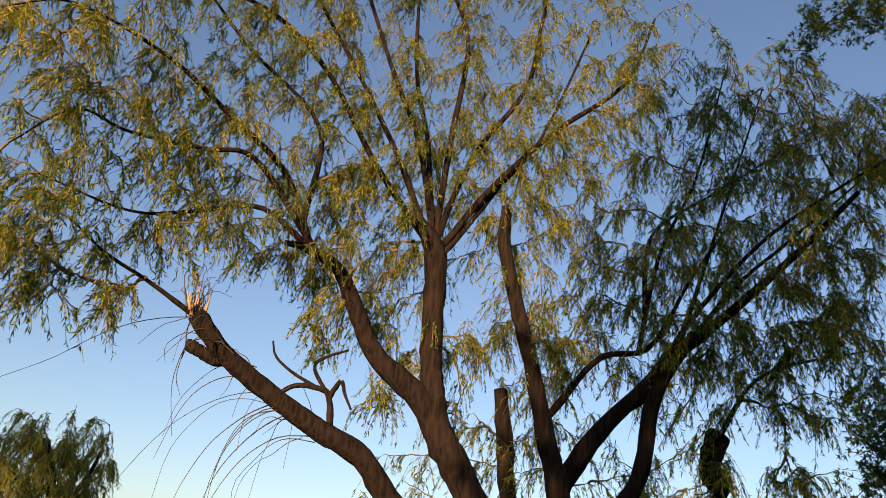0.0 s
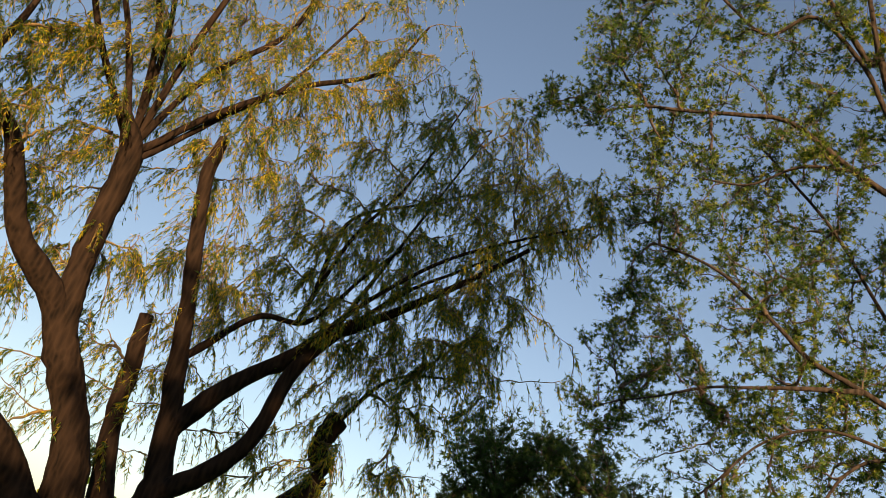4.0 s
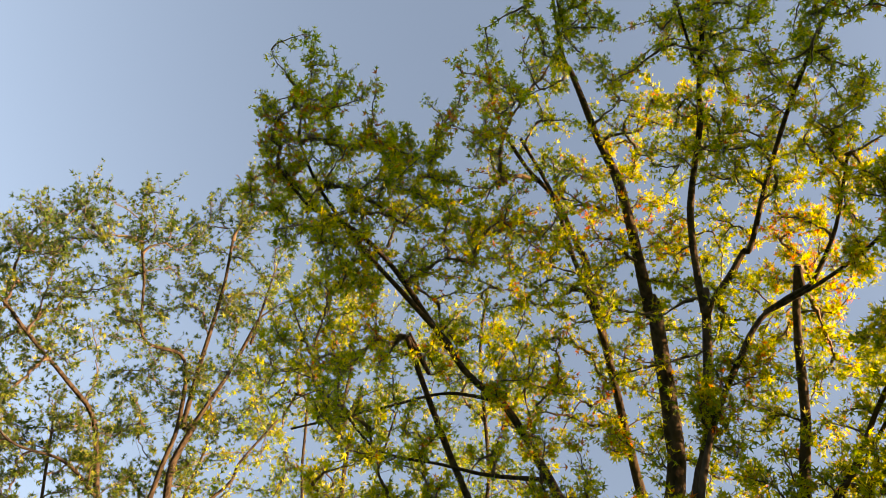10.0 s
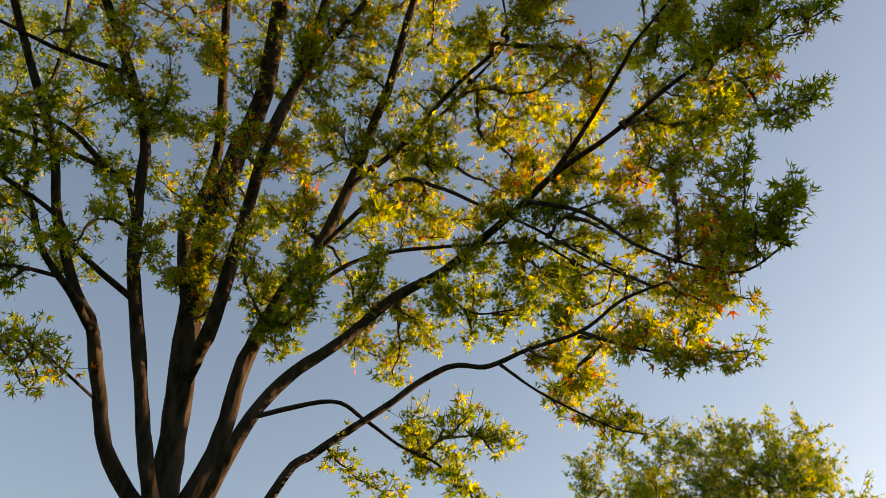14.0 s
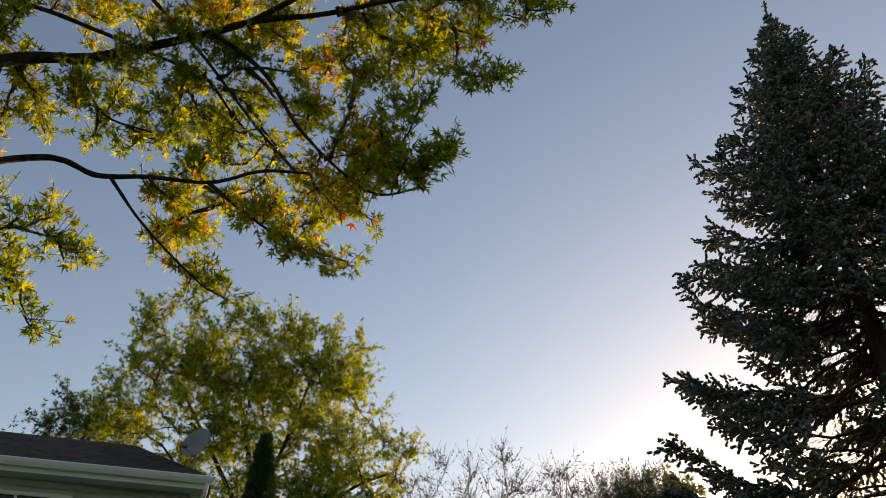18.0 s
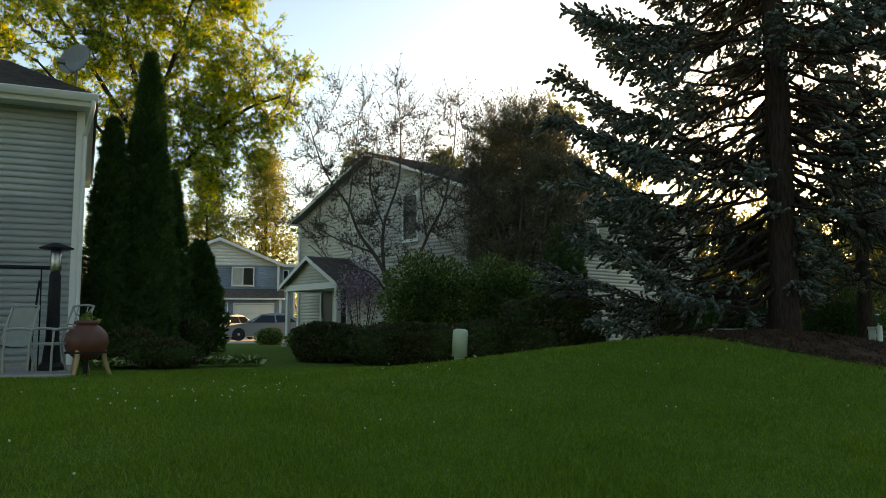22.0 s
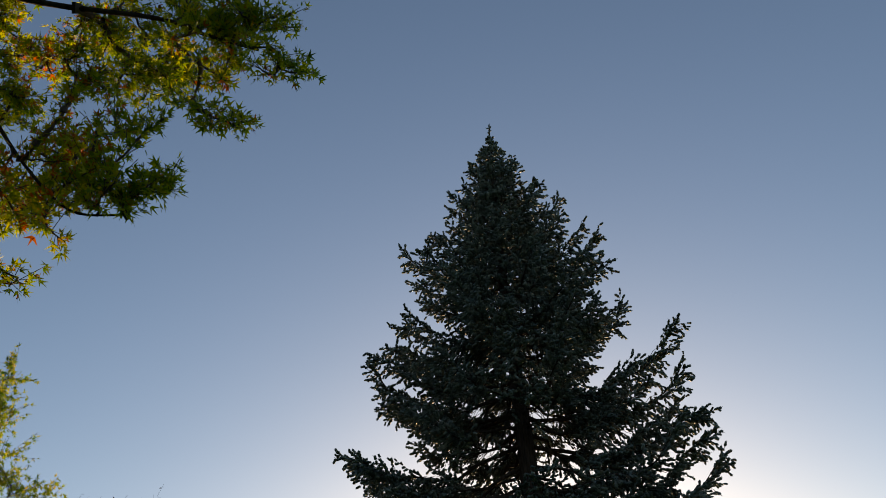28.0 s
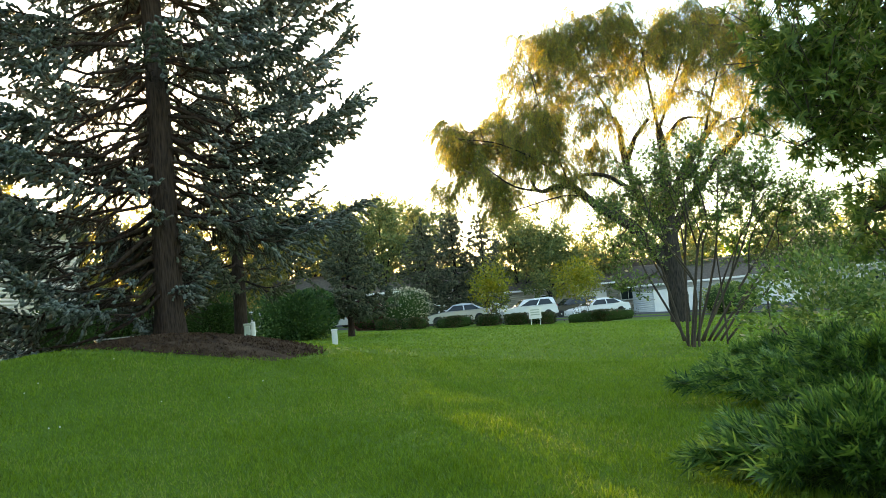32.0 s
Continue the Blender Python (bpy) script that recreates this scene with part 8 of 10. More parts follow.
T.limb((-5.32, 2.75, 3.50, 0.084), (-5.18, 2.81, 4.11, 0.076), (-5.01, 2.83, 4.83, 0.071), (-4.74, 2.95, 5.52, 0.067), (-4.43, 3.11, 6.08, 0.062), (-4.08, 3.18, 6.77, 0.057), (-3.77, 3.18, 7.39, 0.053), (-3.48, 3.16, 7.89, 0.047), (-3.03, 3.04, 8.63, 0.042), (-2.54, 2.94, 9.18, 0.037), (-2.66, 3.05, 8.96, 0.029), (-2.03, 3.11, 9.20, 0.022), (-1.29, 2.97, 9.47, 0.016))
T.limb((-4.01, 3.19, 6.71, 0.030), (-3.55, 3.45, 7.15, 0.027), (-2.97, 3.59, 7.63, 0.024), (-2.31, 3.70, 7.87, 0.022), (-2.29, 3.65, 7.99, 0.020), (-1.63, 3.66, 8.08, 0.017), (-1.00, 3.68, 7.87, 0.014), (-0.42, 3.52, 7.97, 0.012))
T.limb((-4.87, 2.55, 3.33, 0.062), (-4.70, 2.68, 3.86, 0.056), (-4.44, 2.89, 4.41, 0.052), (-4.13, 3.19, 4.77, 0.048), (-3.75, 3.47, 5.18, 0.044), (-3.41, 3.69, 5.37, 0.040), (-3.00, 3.84, 5.61, 0.036), (-2.54, 3.93, 5.81, 0.031), (-2.20, 3.96, 5.93, 0.027), (-1.67, 3.99, 5.95, 0.022), (-0.90, 3.93, 5.96, 0.017), (-0.54, 3.92, 5.86, 0.013), (-0.16, 3.95, 5.85, 0.010))
T.limb((-2.21, 3.91, 5.86, 0.026), (-1.72, 3.87, 6.15, 0.021), (-1.20, 3.76, 6.41, 0.017), (-1.14, 3.74, 6.45, 0.013), (-0.56, 3.62, 6.52, 0.010))
T.limb((-2.48, 3.85, 5.67, 0.023), (-2.08, 4.01, 5.35, 0.018), (-1.79, 4.14, 4.87, 0.014), (-1.46, 4.23, 4.49, 0.011), (-1.16, 4.26, 4.25, 0.009), (-0.83, 4.24, 4.26, 0.007))
T.limb((-4.58, 2.56, 3.24, 0.039), (-4.36, 2.87, 3.44, 0.035), (-4.18, 3.05, 3.71, 0.033), (-3.98, 3.25, 3.92, 0.030), (-3.79, 3.42, 4.09, 0.027), (-3.57, 3.57, 4.27, 0.025), (-3.34, 3.71, 4.36, 0.022), (-3.11, 3.85, 4.30, 0.020), (-2.80, 3.97, 4.35, 0.017), (-2.36, 4.08, 4.34, 0.014), (-2.01, 4.11, 4.43, 0.012), (-1.65, 4.13, 4.39, 0.010))
T.limb((-3.90, 2.98, 6.30, 0.025), (-3.60, 3.28, 6.38, 0.022), (-3.29, 3.58, 6.32, 0.019), (-3.02, 3.82, 6.05, 0.017), (-2.67, 4.07, 5.68, 0.014), (-2.22, 4.30, 5.08, 0.011), (-1.79, 4.43, 4.57, 0.009), (-1.46, 4.48, 4.33, 0.007))
T.limb((-4.53, 2.97, 5.34, 0.024), (-4.18, 3.27, 5.73, 0.021), (-3.88, 3.56, 5.87, 0.019), (-3.55, 3.84, 5.88, 0.017), (-3.09, 4.11, 5.78, 0.015), (-2.75, 4.25, 5.66, 0.012), (-2.40, 4.43, 5.21, 0.010), (-2.02, 4.53, 4.91, 0.008))
T.limb((-4.23, 2.88, 4.31, 0.021), (-4.11, 3.11, 4.15, 0.017), (-3.96, 3.34, 4.01, 0.015), (-3.81, 3.57, 3.81, 0.012), (-3.60, 3.78, 3.63, 0.010), (-3.47, 3.93, 3.32, 0.007))
T.limb((-2.99, 3.84, 4.29, 0.013), (-2.80, 3.98, 4.00, 0.010), (-2.56, 4.09, 3.75, 0.008), (-2.32, 4.17, 3.53, 0.006))
T.limb((-3.88, 3.43, 5.70, 0.015), (-3.62, 3.76, 5.48, 0.012), (-3.39, 4.02, 5.10, 0.009), (-3.04, 4.20, 5.01, 0.007))
T.limb((-2.36, 4.08, 4.34, 0.015), (-2.07, 4.17, 4.08, 0.011), (-1.72, 4.23, 3.84, 0.008), (-1.33, 4.25, 3.68, 0.006))
T.limb((-4.14, 3.26, 6.93, 0.024), (-3.83, 3.48, 7.17, 0.021), (-3.36, 3.69, 7.52, 0.018), (-2.87, 3.79, 7.84, 0.016), (-2.39, 3.81, 8.09, 0.013), (-2.18, 3.59, 8.61, 0.011))
T.limb((-5.72, 1.45, 5.33, 0.035), (-5.72, 1.13, 5.60, 0.029), (-5.65, 0.82, 6.03, 0.025), (-5.65, 0.46, 6.19, 0.021), (-5.42, -0.08, 6.92, 0.017))
T.limb((-5.37, 1.79, 5.21, 0.027), (-5.42, 1.32, 5.52, 0.024), (-5.41, 1.04, 5.76, 0.021), (-5.44, 0.54, 5.92, 0.018), (-5.41, 0.13, 6.08, 0.015), (-5.40, -0.23, 6.12, 0.013))
T.limb((-5.20, 1.02, 6.44, 0.023), (-5.26, 0.55, 6.47, 0.019), (-5.29, 0.05, 6.44, 0.016), (-5.33, -0.33, 6.30, 0.013))
T.limb((-5.63, 1.16, 5.40, 0.019), (-5.68, 0.99, 5.31, 0.015), (-5.74, 0.78, 5.24, 0.012))
T.limb((-5.56, 1.26, 5.05, 0.012), (-5.65, 1.19, 4.71, 0.010), (-5.65, 1.42, 4.44, 0.009), (-5.69, 1.42, 4.25, 0.007))
T.limb((-5.25, 1.78, 6.11, 0.029), (-5.27, 1.41, 6.39, 0.025), (-5.38, 0.77, 6.45, 0.022), (-5.47, 0.12, 6.34, 0.018), (-5.54, -0.55, 6.06, 0.015), (-5.49, -1.14, 5.91, 0.012), (-5.36, -1.79, 5.78, 0.010))
T.limb((-5.29, 1.39, 6.79, 0.028), (-5.41, 0.85, 6.78, 0.023), (-5.47, 0.46, 6.74, 0.019), (-5.58, -0.23, 6.45, 0.016), (-5.64, -0.82, 6.07, 0.013), (-5.68, -1.25, 5.67, 0.010))
T.limb((-5.20, 0.96, 7.46, 0.025), (-5.25, 0.47, 7.52, 0.021), (-5.29, -0.03, 7.47, 0.017), (-5.29, -0.70, 7.34, 0.014), (-5.10, -1.26, 7.56, 0.011))
T.limb((-4.94, 0.47, 8.37, 0.023), (-4.99, -0.25, 8.30, 0.018), (-5.14, -0.86, 7.83, 0.014), (-5.25, -1.62, 7.13, 0.011))
T.limb((-4.36, -0.41, 8.34, 0.037), (-4.10, -1.06, 8.59, 0.030), (-3.78, -1.70, 8.74, 0.025), (-3.31, -2.36, 8.86, 0.020), (-2.91, -2.73, 8.98, 0.015))
T.limb((-4.23, 1.34, 9.46, 0.037), (-3.68, 0.70, 10.42, 0.032), (-3.17, 0.20, 11.03, 0.028), (-2.68, -0.45, 11.43, 0.023))
T.plume(-2.64, -2.84, 9.15, -1.94, -2.98, 9.58, 7)
T.plume(-2.89, -2.47, 9.25, -2.20, -2.62, 9.75, 7)
T.plume(-3.15, -2.91, 8.51, -2.52, -3.21, 8.85, 7)
T.plume(-3.31, -1.44, 9.50, -2.70, -1.93, 9.86, 7)
T.plume(-3.31, -1.46, 9.50, -2.64, -1.78, 10.01, 7)
T.plume(-3.26, -1.09, 9.72, -2.59, -1.40, 10.25, 7)
T.plume(-2.15, -1.00, 10.74, -1.33, -1.29, 11.06, 7)
T.plume(-1.44, -0.40, 11.25, -0.79, -1.04, 11.32, 7)
T.plume(-1.08, -0.31, 11.39, -0.35, -0.85, 11.45, 7)
T.plume(-1.15, -0.48, 11.35, -0.26, -0.54, 11.52, 7)
T.plume(-1.47, -0.18, 11.25, -0.58, -0.18, 11.52, 7)
T.plume(-0.57, 0.98, 11.28, 0.17, 0.50, 11.31, 7)
T.plume(-0.73, 0.97, 11.32, 0.13, 0.87, 11.10, 7)
T.plume(-0.62, 1.49, 10.91, 0.20, 1.34, 10.77, 7)
T.plume(-0.89, 1.65, 10.85, -0.06, 1.67, 10.50, 7)
T.plume(-0.42, 2.43, 9.74, 0.17, 2.04, 10.13, 7)
T.plume(-0.01, 2.20, 9.97, 0.71, 2.10, 9.96, 7)
T.plume(0.16, 2.31, 9.84, 0.86, 2.20, 9.79, 7)
T.plume(-1.27, 2.79, 9.60, -0.52, 2.75, 9.35, 7)
T.plume(-1.42, 3.24, 8.89, -0.73, 3.10, 8.91, 7)
T.plume(-1.56, 3.33, 8.74, -0.88, 3.34, 8.54, 6)
T.plume(-3.01, -2.67, 8.64, -2.50, -3.08, 8.72, 7)
T.plume(-3.29, -1.52, 9.22, -2.69, -1.87, 9.65, 7)
T.plume(-3.27, -1.32, 9.34, -2.66, -1.68, 9.79, 7)
T.plume(-3.24, -1.19, 9.44, -2.60, -1.37, 10.01, 7)
T.plume(-1.20, 2.73, 9.42, -0.45, 2.68, 9.15, 7)
T.plume(-1.36, 3.20, 8.67, -0.68, 3.01, 8.76, 6)
T.plume(-1.52, 3.22, 8.66, -0.82, 3.26, 8.38, 6)
T.plume(-1.14, 3.54, 7.94, -0.53, 3.35, 8.03, 6)
T.plume(-0.91, 3.55, 7.81, -0.31, 3.42, 7.90, 6)
T.plume(-0.80, 3.92, 6.85, -0.29, 3.81, 7.07, 4)
T.plume(-1.50, 3.19, 7.99, -0.86, 3.10, 8.00, 6)
T.plume(-1.16, 3.43, 7.43, -0.62, 3.23, 7.61, 4)
T.plume(-0.98, 3.42, 7.38, -0.42, 3.26, 7.46, 4)
T.plume(-0.84, 3.72, 6.57, -0.34, 3.61, 6.73, 4)
T.plume(-0.82, 3.87, 6.12, -0.33, 3.81, 6.24, 4)
T.plume(-0.44, 3.90, 5.95, 0.02, 3.87, 6.11, 4)
T.plume(-1.10, 3.31, 7.20, -0.48, 3.15, 7.26, 4)
T.plume(-0.82, 3.66, 6.21, -0.31, 3.50, 6.51, 4)
T.plume(-0.53, 3.72, 5.89, 0.02, 3.71, 6.00, 4)
T.plume(-0.32, 3.81, 5.70, 0.20, 3.84, 5.62, 4)
T.plume(-0.86, 3.84, 5.65, -0.35, 3.91, 5.36, 4)
T.plume(-0.71, 3.97, 5.14, -0.20, 4.01, 5.05, 4)
T.plume(-1.42, 4.03, 5.14, -0.88, 4.06, 4.86, 4)
T.plume(-1.13, 4.16, 4.48, -0.63, 4.13, 4.49, 4)
T.plume(-1.34, 4.20, 4.31, -0.83, 4.19, 4.26, 4)
T.plume(-1.65, 4.15, 4.59, -1.11, 4.13, 4.61, 4)
T.plume(-0.30, 3.80, 5.34, 0.14, 3.77, 5.45, 4)
T.plume(-0.69, 3.90, 4.98, -0.24, 3.92, 4.94, 4)
T.plume(-1.29, 3.96, 4.90, -0.84, 3.98, 4.70, 4)
T.plume(-1.04, 4.08, 4.28, -0.62, 4.04, 4.38, 4)
T.plume(-1.56, 4.11, 4.20, -1.15, 4.15, 3.94, 4)
T.plume(-1.77, 4.18, 3.76, -1.34, 4.21, 3.59, 4)
T.plume(-1.95, 4.15, 3.94, -1.54, 4.20, 3.71, 4)
T.plume(-2.52, 4.12, 3.62, -2.12, 4.21, 3.42, 4)
T.plume(-3.39, 3.74, 3.76, -3.07, 3.94, 3.64, 4)
T.plume(-3.48, 3.75, 3.46, -3.28, 3.92, 3.14, 4)
T.plume(-3.38, 3.71, 3.97, -3.18, 3.89, 3.62, 4)
T.plume(-3.72, 3.66, 3.75, -3.52, 3.88, 3.43, 4)
T.plume(-4.09, 3.27, 3.74, -3.92, 3.54, 3.45, 4)
T.plume(-5.02, 1.03, 4.30, -4.98, 1.37, 4.10, 4)
T.plume(-5.05, 0.98, 4.21, -5.05, 1.26, 3.92, 4)
T.plume(-0.95, 4.18, 4.35, -0.62, 4.13, 4.46, 4)
T.plume(-1.17, 4.15, 4.52, -0.84, 4.18, 4.31, 4)
T.plume(-1.75, 4.18, 4.44, -1.44, 4.24, 4.13, 4)
T.plume(-2.80, 4.11, 3.98, -2.48, 4.23, 3.69, 4)
T.plume(-3.40, -2.77, 8.79, -2.94, -3.17, 8.90, 7)
T.plume(-3.51, -2.41, 9.00, -3.27, -2.97, 8.74, 7)
T.plume(-3.70, -2.51, 8.65, -3.45, -3.04, 8.41, 7)
T.plume(-3.36, -1.76, 9.68, -2.82, -1.98, 10.11, 7)
T.plume(-3.38, -1.24, 9.93, -2.83, -1.45, 10.39, 7)
T.plume(-3.76, -1.75, 9.18, -3.75, -2.32, 8.75, 7)
T.lobe(-5.0, -0.0, 6.8, 0.23, 5)
T.lobe(-5.5, 0.5, 8.1, 0.56, 9)
T.lobe(-4.3, 0.8, 7.0, 0.22, 5)
T.lobe(-4.7, 1.3, 8.1, 0.54, 11)
T.lobe(-4.5, 1.9, 8.4, 0.55, 12)
T.lobe(-3.5, 2.2, 7.6, 0.24, 11)
T.lobe(-3.6, 3.3, 8.8, 0.58, 9)
T.lobe(-3.3, 3.6, 9.0, 0.59, 18)
T.lobe(-2.4, 3.4, 7.7, 0.24, 10)
T.lobe(-1.8, 3.4, 7.2, 0.22, 10)
T.lobe(-1.5, 4.1, 7.7, 0.50, 6)
T.lobe(-0.9, 4.0, 6.7, 0.21, 12)
T.lobe(-0.4, 3.8, 5.9, 0.19, 7)
T.lobe(-4.9, 0.5, 6.4, 0.22, 6)
T.lobe(-4.8, 1.1, 7.0, 0.24, 8)
T.lobe(-4.0, 2.4, 7.8, 0.51, 10)
T.lobe(-3.6, 2.6, 7.6, 0.50, 6)
T.lobe(-3.3, 3.5, 8.0, 0.53, 10)
T.lobe(-2.8, 3.8, 7.9, 0.52, 11)
T.lobe(-2.4, 3.9, 7.7, 0.51, 11)
T.lobe(-1.9, 4.0, 7.3, 0.23, 10)
T.lobe(-1.7, 4.5, 7.6, 0.51, 9)
T.lobe(-0.8, 4.6, 6.9, 0.23, 8)
T.lobe(-0.5, 4.1, 5.8, 0.19, 5)
T.lobe(-4.9, 0.3, 6.0, 0.21, 7)
T.lobe(-5.4, 1.2, 7.2, 0.52, 10)
T.lobe(-4.6, 2.2, 7.6, 0.52, 10)
T.lobe(-4.4, 2.7, 7.6, 0.53, 7)
T.lobe(-3.8, 3.0, 7.4, 0.50, 14)
T.lobe(-2.9, 4.2, 7.9, 0.54, 12)
T.lobe(-2.6, 4.4, 7.7, 0.53, 10)
T.lobe(-1.9, 4.5, 7.2, 0.24, 14)
T.lobe(-1.2, 4.4, 6.5, 0.22, 8)
T.lobe(-5.1, 0.5, 5.8, 0.21, 5)
T.lobe(-5.2, 0.8, 6.1, 0.22, 4)
T.lobe(-5.3, 1.7, 7.0, 0.51, 5)
T.lobe(-5.0, 1.9, 6.9, 0.50, 8)
T.lobe(-4.2, 2.2, 6.4, 0.22, 8)
T.lobe(-4.1, 2.5, 6.6, 0.22, 7)
T.lobe(-3.6, 3.5, 7.1, 0.24, 7)
T.lobe(-3.2, 3.5, 6.9, 0.23, 8)
T.lobe(-3.1, 4.1, 7.1, 0.50, 7)
T.lobe(-3.0, 4.5, 7.6, 0.53, 12)
T.lobe(-2.6, 4.7, 7.4, 0.52, 15)
T.lobe(-2.0, 4.2, 6.4, 0.22, 8)
T.lobe(-1.4, 4.3, 6.1, 0.21, 12)
T.lobe(-1.0, 4.3, 5.6, 0.19, 10)
T.lobe(-5.6, 0.6, 5.8, 0.23, 8)
T.lobe(-5.3, 1.4, 6.4, 0.23, 7)
T.lobe(-5.6, 2.0, 6.9, 0.53, 7)
T.lobe(-4.3, 3.0, 6.9, 0.50, 14)
T.lobe(-4.0, 3.5, 7.0, 0.50, 14)
T.lobe(-3.4, 3.6, 6.7, 0.23, 10)
T.lobe(-2.8, 4.3, 6.6, 0.23, 10)
T.lobe(-1.9, 4.6, 6.1, 0.22, 8)
T.lobe(-1.3, 4.0, 5.3, 0.18, 7)
T.lobe(-4.8, 1.0, 5.1, 0.19, 4)
T.lobe(-4.8, 1.3, 5.4, 0.20, 4)
T.lobe(-4.6, 1.9, 5.7, 0.21, 4)
T.lobe(-5.3, 2.6, 6.6, 0.51, 7)
T.lobe(-4.5, 2.9, 6.3, 0.23, 8)
T.lobe(-3.7, 3.1, 6.0, 0.21, 8)
T.lobe(-3.6, 3.5, 6.2, 0.22, 10)
T.lobe(-3.5, 4.4, 6.9, 0.51, 8)
T.lobe(-2.7, 3.8, 5.6, 0.20, 7)
T.lobe(-2.4, 4.1, 5.7, 0.20, 10)
T.lobe(-2.0, 4.5, 5.6, 0.20, 8)
T.lobe(-6.0, 0.9, 5.5, 0.23, 7)
T.lobe(-6.0, 1.5, 5.8, 0.24, 4)
T.lobe(-5.0, 2.3, 5.8, 0.22, 8)
T.lobe(-4.3, 2.3, 5.3, 0.20, 5)
T.lobe(-4.6, 3.7, 6.4, 0.50, 7)
T.lobe(-4.2, 4.2, 6.5, 0.50, 7)
T.lobe(-2.6, 4.7, 5.7, 0.22, 10)
T.lobe(-2.1, 5.0, 5.7, 0.22, 8)
T.lobe(-1.4, 4.5, 4.9, 0.18, 7)
T.lobe(-5.0, 2.9, 5.7, 0.23, 12)
T.lobe(-4.0, 2.7, 5.0, 0.19, 10)
T.lobe(-3.8, 3.2, 5.2, 0.20, 7)
T.lobe(-3.3, 3.7, 5.1, 0.19, 7)
T.lobe(-3.6, 4.5, 5.8, 0.23, 8)
T.lobe(-3.0, 4.8, 5.6, 0.22, 14)
T.lobe(-2.3, 4.2, 4.8, 0.19, 7)
T.lobe(-2.3, 5.2, 5.4, 0.22, 8)
T.lobe(-1.3, 4.4, 4.5, 0.17, 7)
T.lobe(-4.6, 2.9, 5.0, 0.20, 12)
T.lobe(-4.3, 3.4, 5.2, 0.21, 7)
T.lobe(-3.9, 3.7, 5.2, 0.21, 7)
T.lobe(-3.2, 4.5, 5.3, 0.21, 7)
T.lobe(-2.8, 4.6, 5.0, 0.20, 7)
T.lobe(-4.8, 4.1, 5.5, 0.23, 7)
T.lobe(-4.1, 4.0, 5.0, 0.21, 8)
T.lobe(-2.7, 4.1, 4.3, 0.18, 7)
T.lobe(-2.7, 5.1, 4.9, 0.21, 8)
T.lobe(-2.0, 4.3, 4.1, 0.17, 7)
T.lobe(-3.2, 5.2, 4.8, 0.22, 14)
T.lobe(-4.0, 3.9, 4.2, 0.19, 5)
T.lobe(-4.4, 4.5, 4.3, 0.21, 7)
T.lobe(-4.4, 0.2, 7.5, 0.24, 4)
T.lobe(-4.3, 0.6, 8.1, 0.52, 10)
T.lobe(-4.5, 0.8, 9.1, 0.58, 12)
T.lobe(-4.2, 1.4, 9.6, 0.61, 15)
T.lobe(-3.9, 1.6, 9.8, 0.61, 9)
T.lobe(-3.4, 2.2, 10.4, 0.64, 15)
T.lobe(-2.6, 2.6, 10.0, 0.61, 12)
T.lobe(-2.2, 2.8, 10.1, 0.61, 12)
T.lobe(-1.9, 3.2, 10.4, 0.64, 9)
T.lobe(-1.1, 3.4, 9.3, 0.56, 13)
T.lobe(-4.6, 1.3, 8.8, 0.57, 13)
T.lobe(-3.4, 2.2, 9.2, 0.57, 11)
T.lobe(-3.0, 2.8, 9.8, 0.61, 12)
T.lobe(-2.3, 3.3, 9.8, 0.61, 15)
T.lobe(-1.1, 3.6, 8.7, 0.53, 12)
T.lobe(-4.2, 2.0, 8.9, 0.57, 13)
T.lobe(-3.5, 2.1, 8.4, 0.53, 11)
T.lobe(-2.8, 3.5, 9.7, 0.62, 18)
T.lobe(-1.9, 3.0, 8.0, 0.24, 9)
T.lobe(-1.6, 3.4, 7.5, 0.23, 12)
T.lobe(-1.3, 3.6, 7.7, 0.23, 9)
T.lobe(-4.6, 1.4, 6.8, 0.23, 7)
T.lobe(-4.7, 1.9, 7.2, 0.50, 6)
T.lobe(-5.0, 2.8, 7.0, 0.52, 14)
T.lobe(-4.7, 1.7, 5.5, 0.20, 5)
T.lobe(-5.4, 2.1, 5.6, 0.22, 4)
T.lobe(-4.2, 2.8, 5.6, 0.21, 7)
T.lobe(-3.6, 3.9, 6.2, 0.22, 7)
T.lobe(-5.1, 2.4, 5.4, 0.22, 7)
T.lobe(-3.1, 3.8, 5.5, 0.20, 7)
T.lobe(-3.4, 4.3, 5.1, 0.21, 7)
T.lobe(-1.7, 4.9, 4.9, 0.20, 7)
T.lobe(-1.9, 4.7, 4.4, 0.19, 7)
T.lobe(-0.6, 0.7, 12.4, 0.71, 9)
T.lobe(-0.3, 1.0, 10.8, 0.62, 18)
T.lobe(-2.5, -3.2, 10.0, 0.62, 9)
T.lobe(-1.7, -0.9, 11.4, 0.66, 9)
T.lobe(-1.2, -0.2, 10.6, 0.60, 11)
T.lobe(-1.2, 0.3, 10.8, 0.62, 12)
T.lobe(-0.6, 1.6, 11.0, 0.63, 18)
T.lobe(-0.2, 2.0, 9.8, 0.57, 18)
T.lobe(0.1, 2.1, 9.0, 0.52, 10)
T.lobe(-2.7, -2.6, 8.7, 0.54, 10)
T.lobe(-2.4, -2.1, 8.7, 0.53, 7)
T.lobe(-1.9, -0.8, 9.8, 0.56, 16)
T.lobe(-2.0, -0.1, 11.9, 0.69, 12)
T.lobe(-1.4, 1.2, 11.9, 0.69, 9)
T.lobe(-1.0, 1.3, 10.4, 0.60, 12)
T.lobe(-2.6, -1.2, 9.8, 0.58, 12)
T.lobe(-2.6, -0.6, 10.7, 0.63, 9)
T.lobe(-2.6, -0.2, 11.6, 0.69, 11)
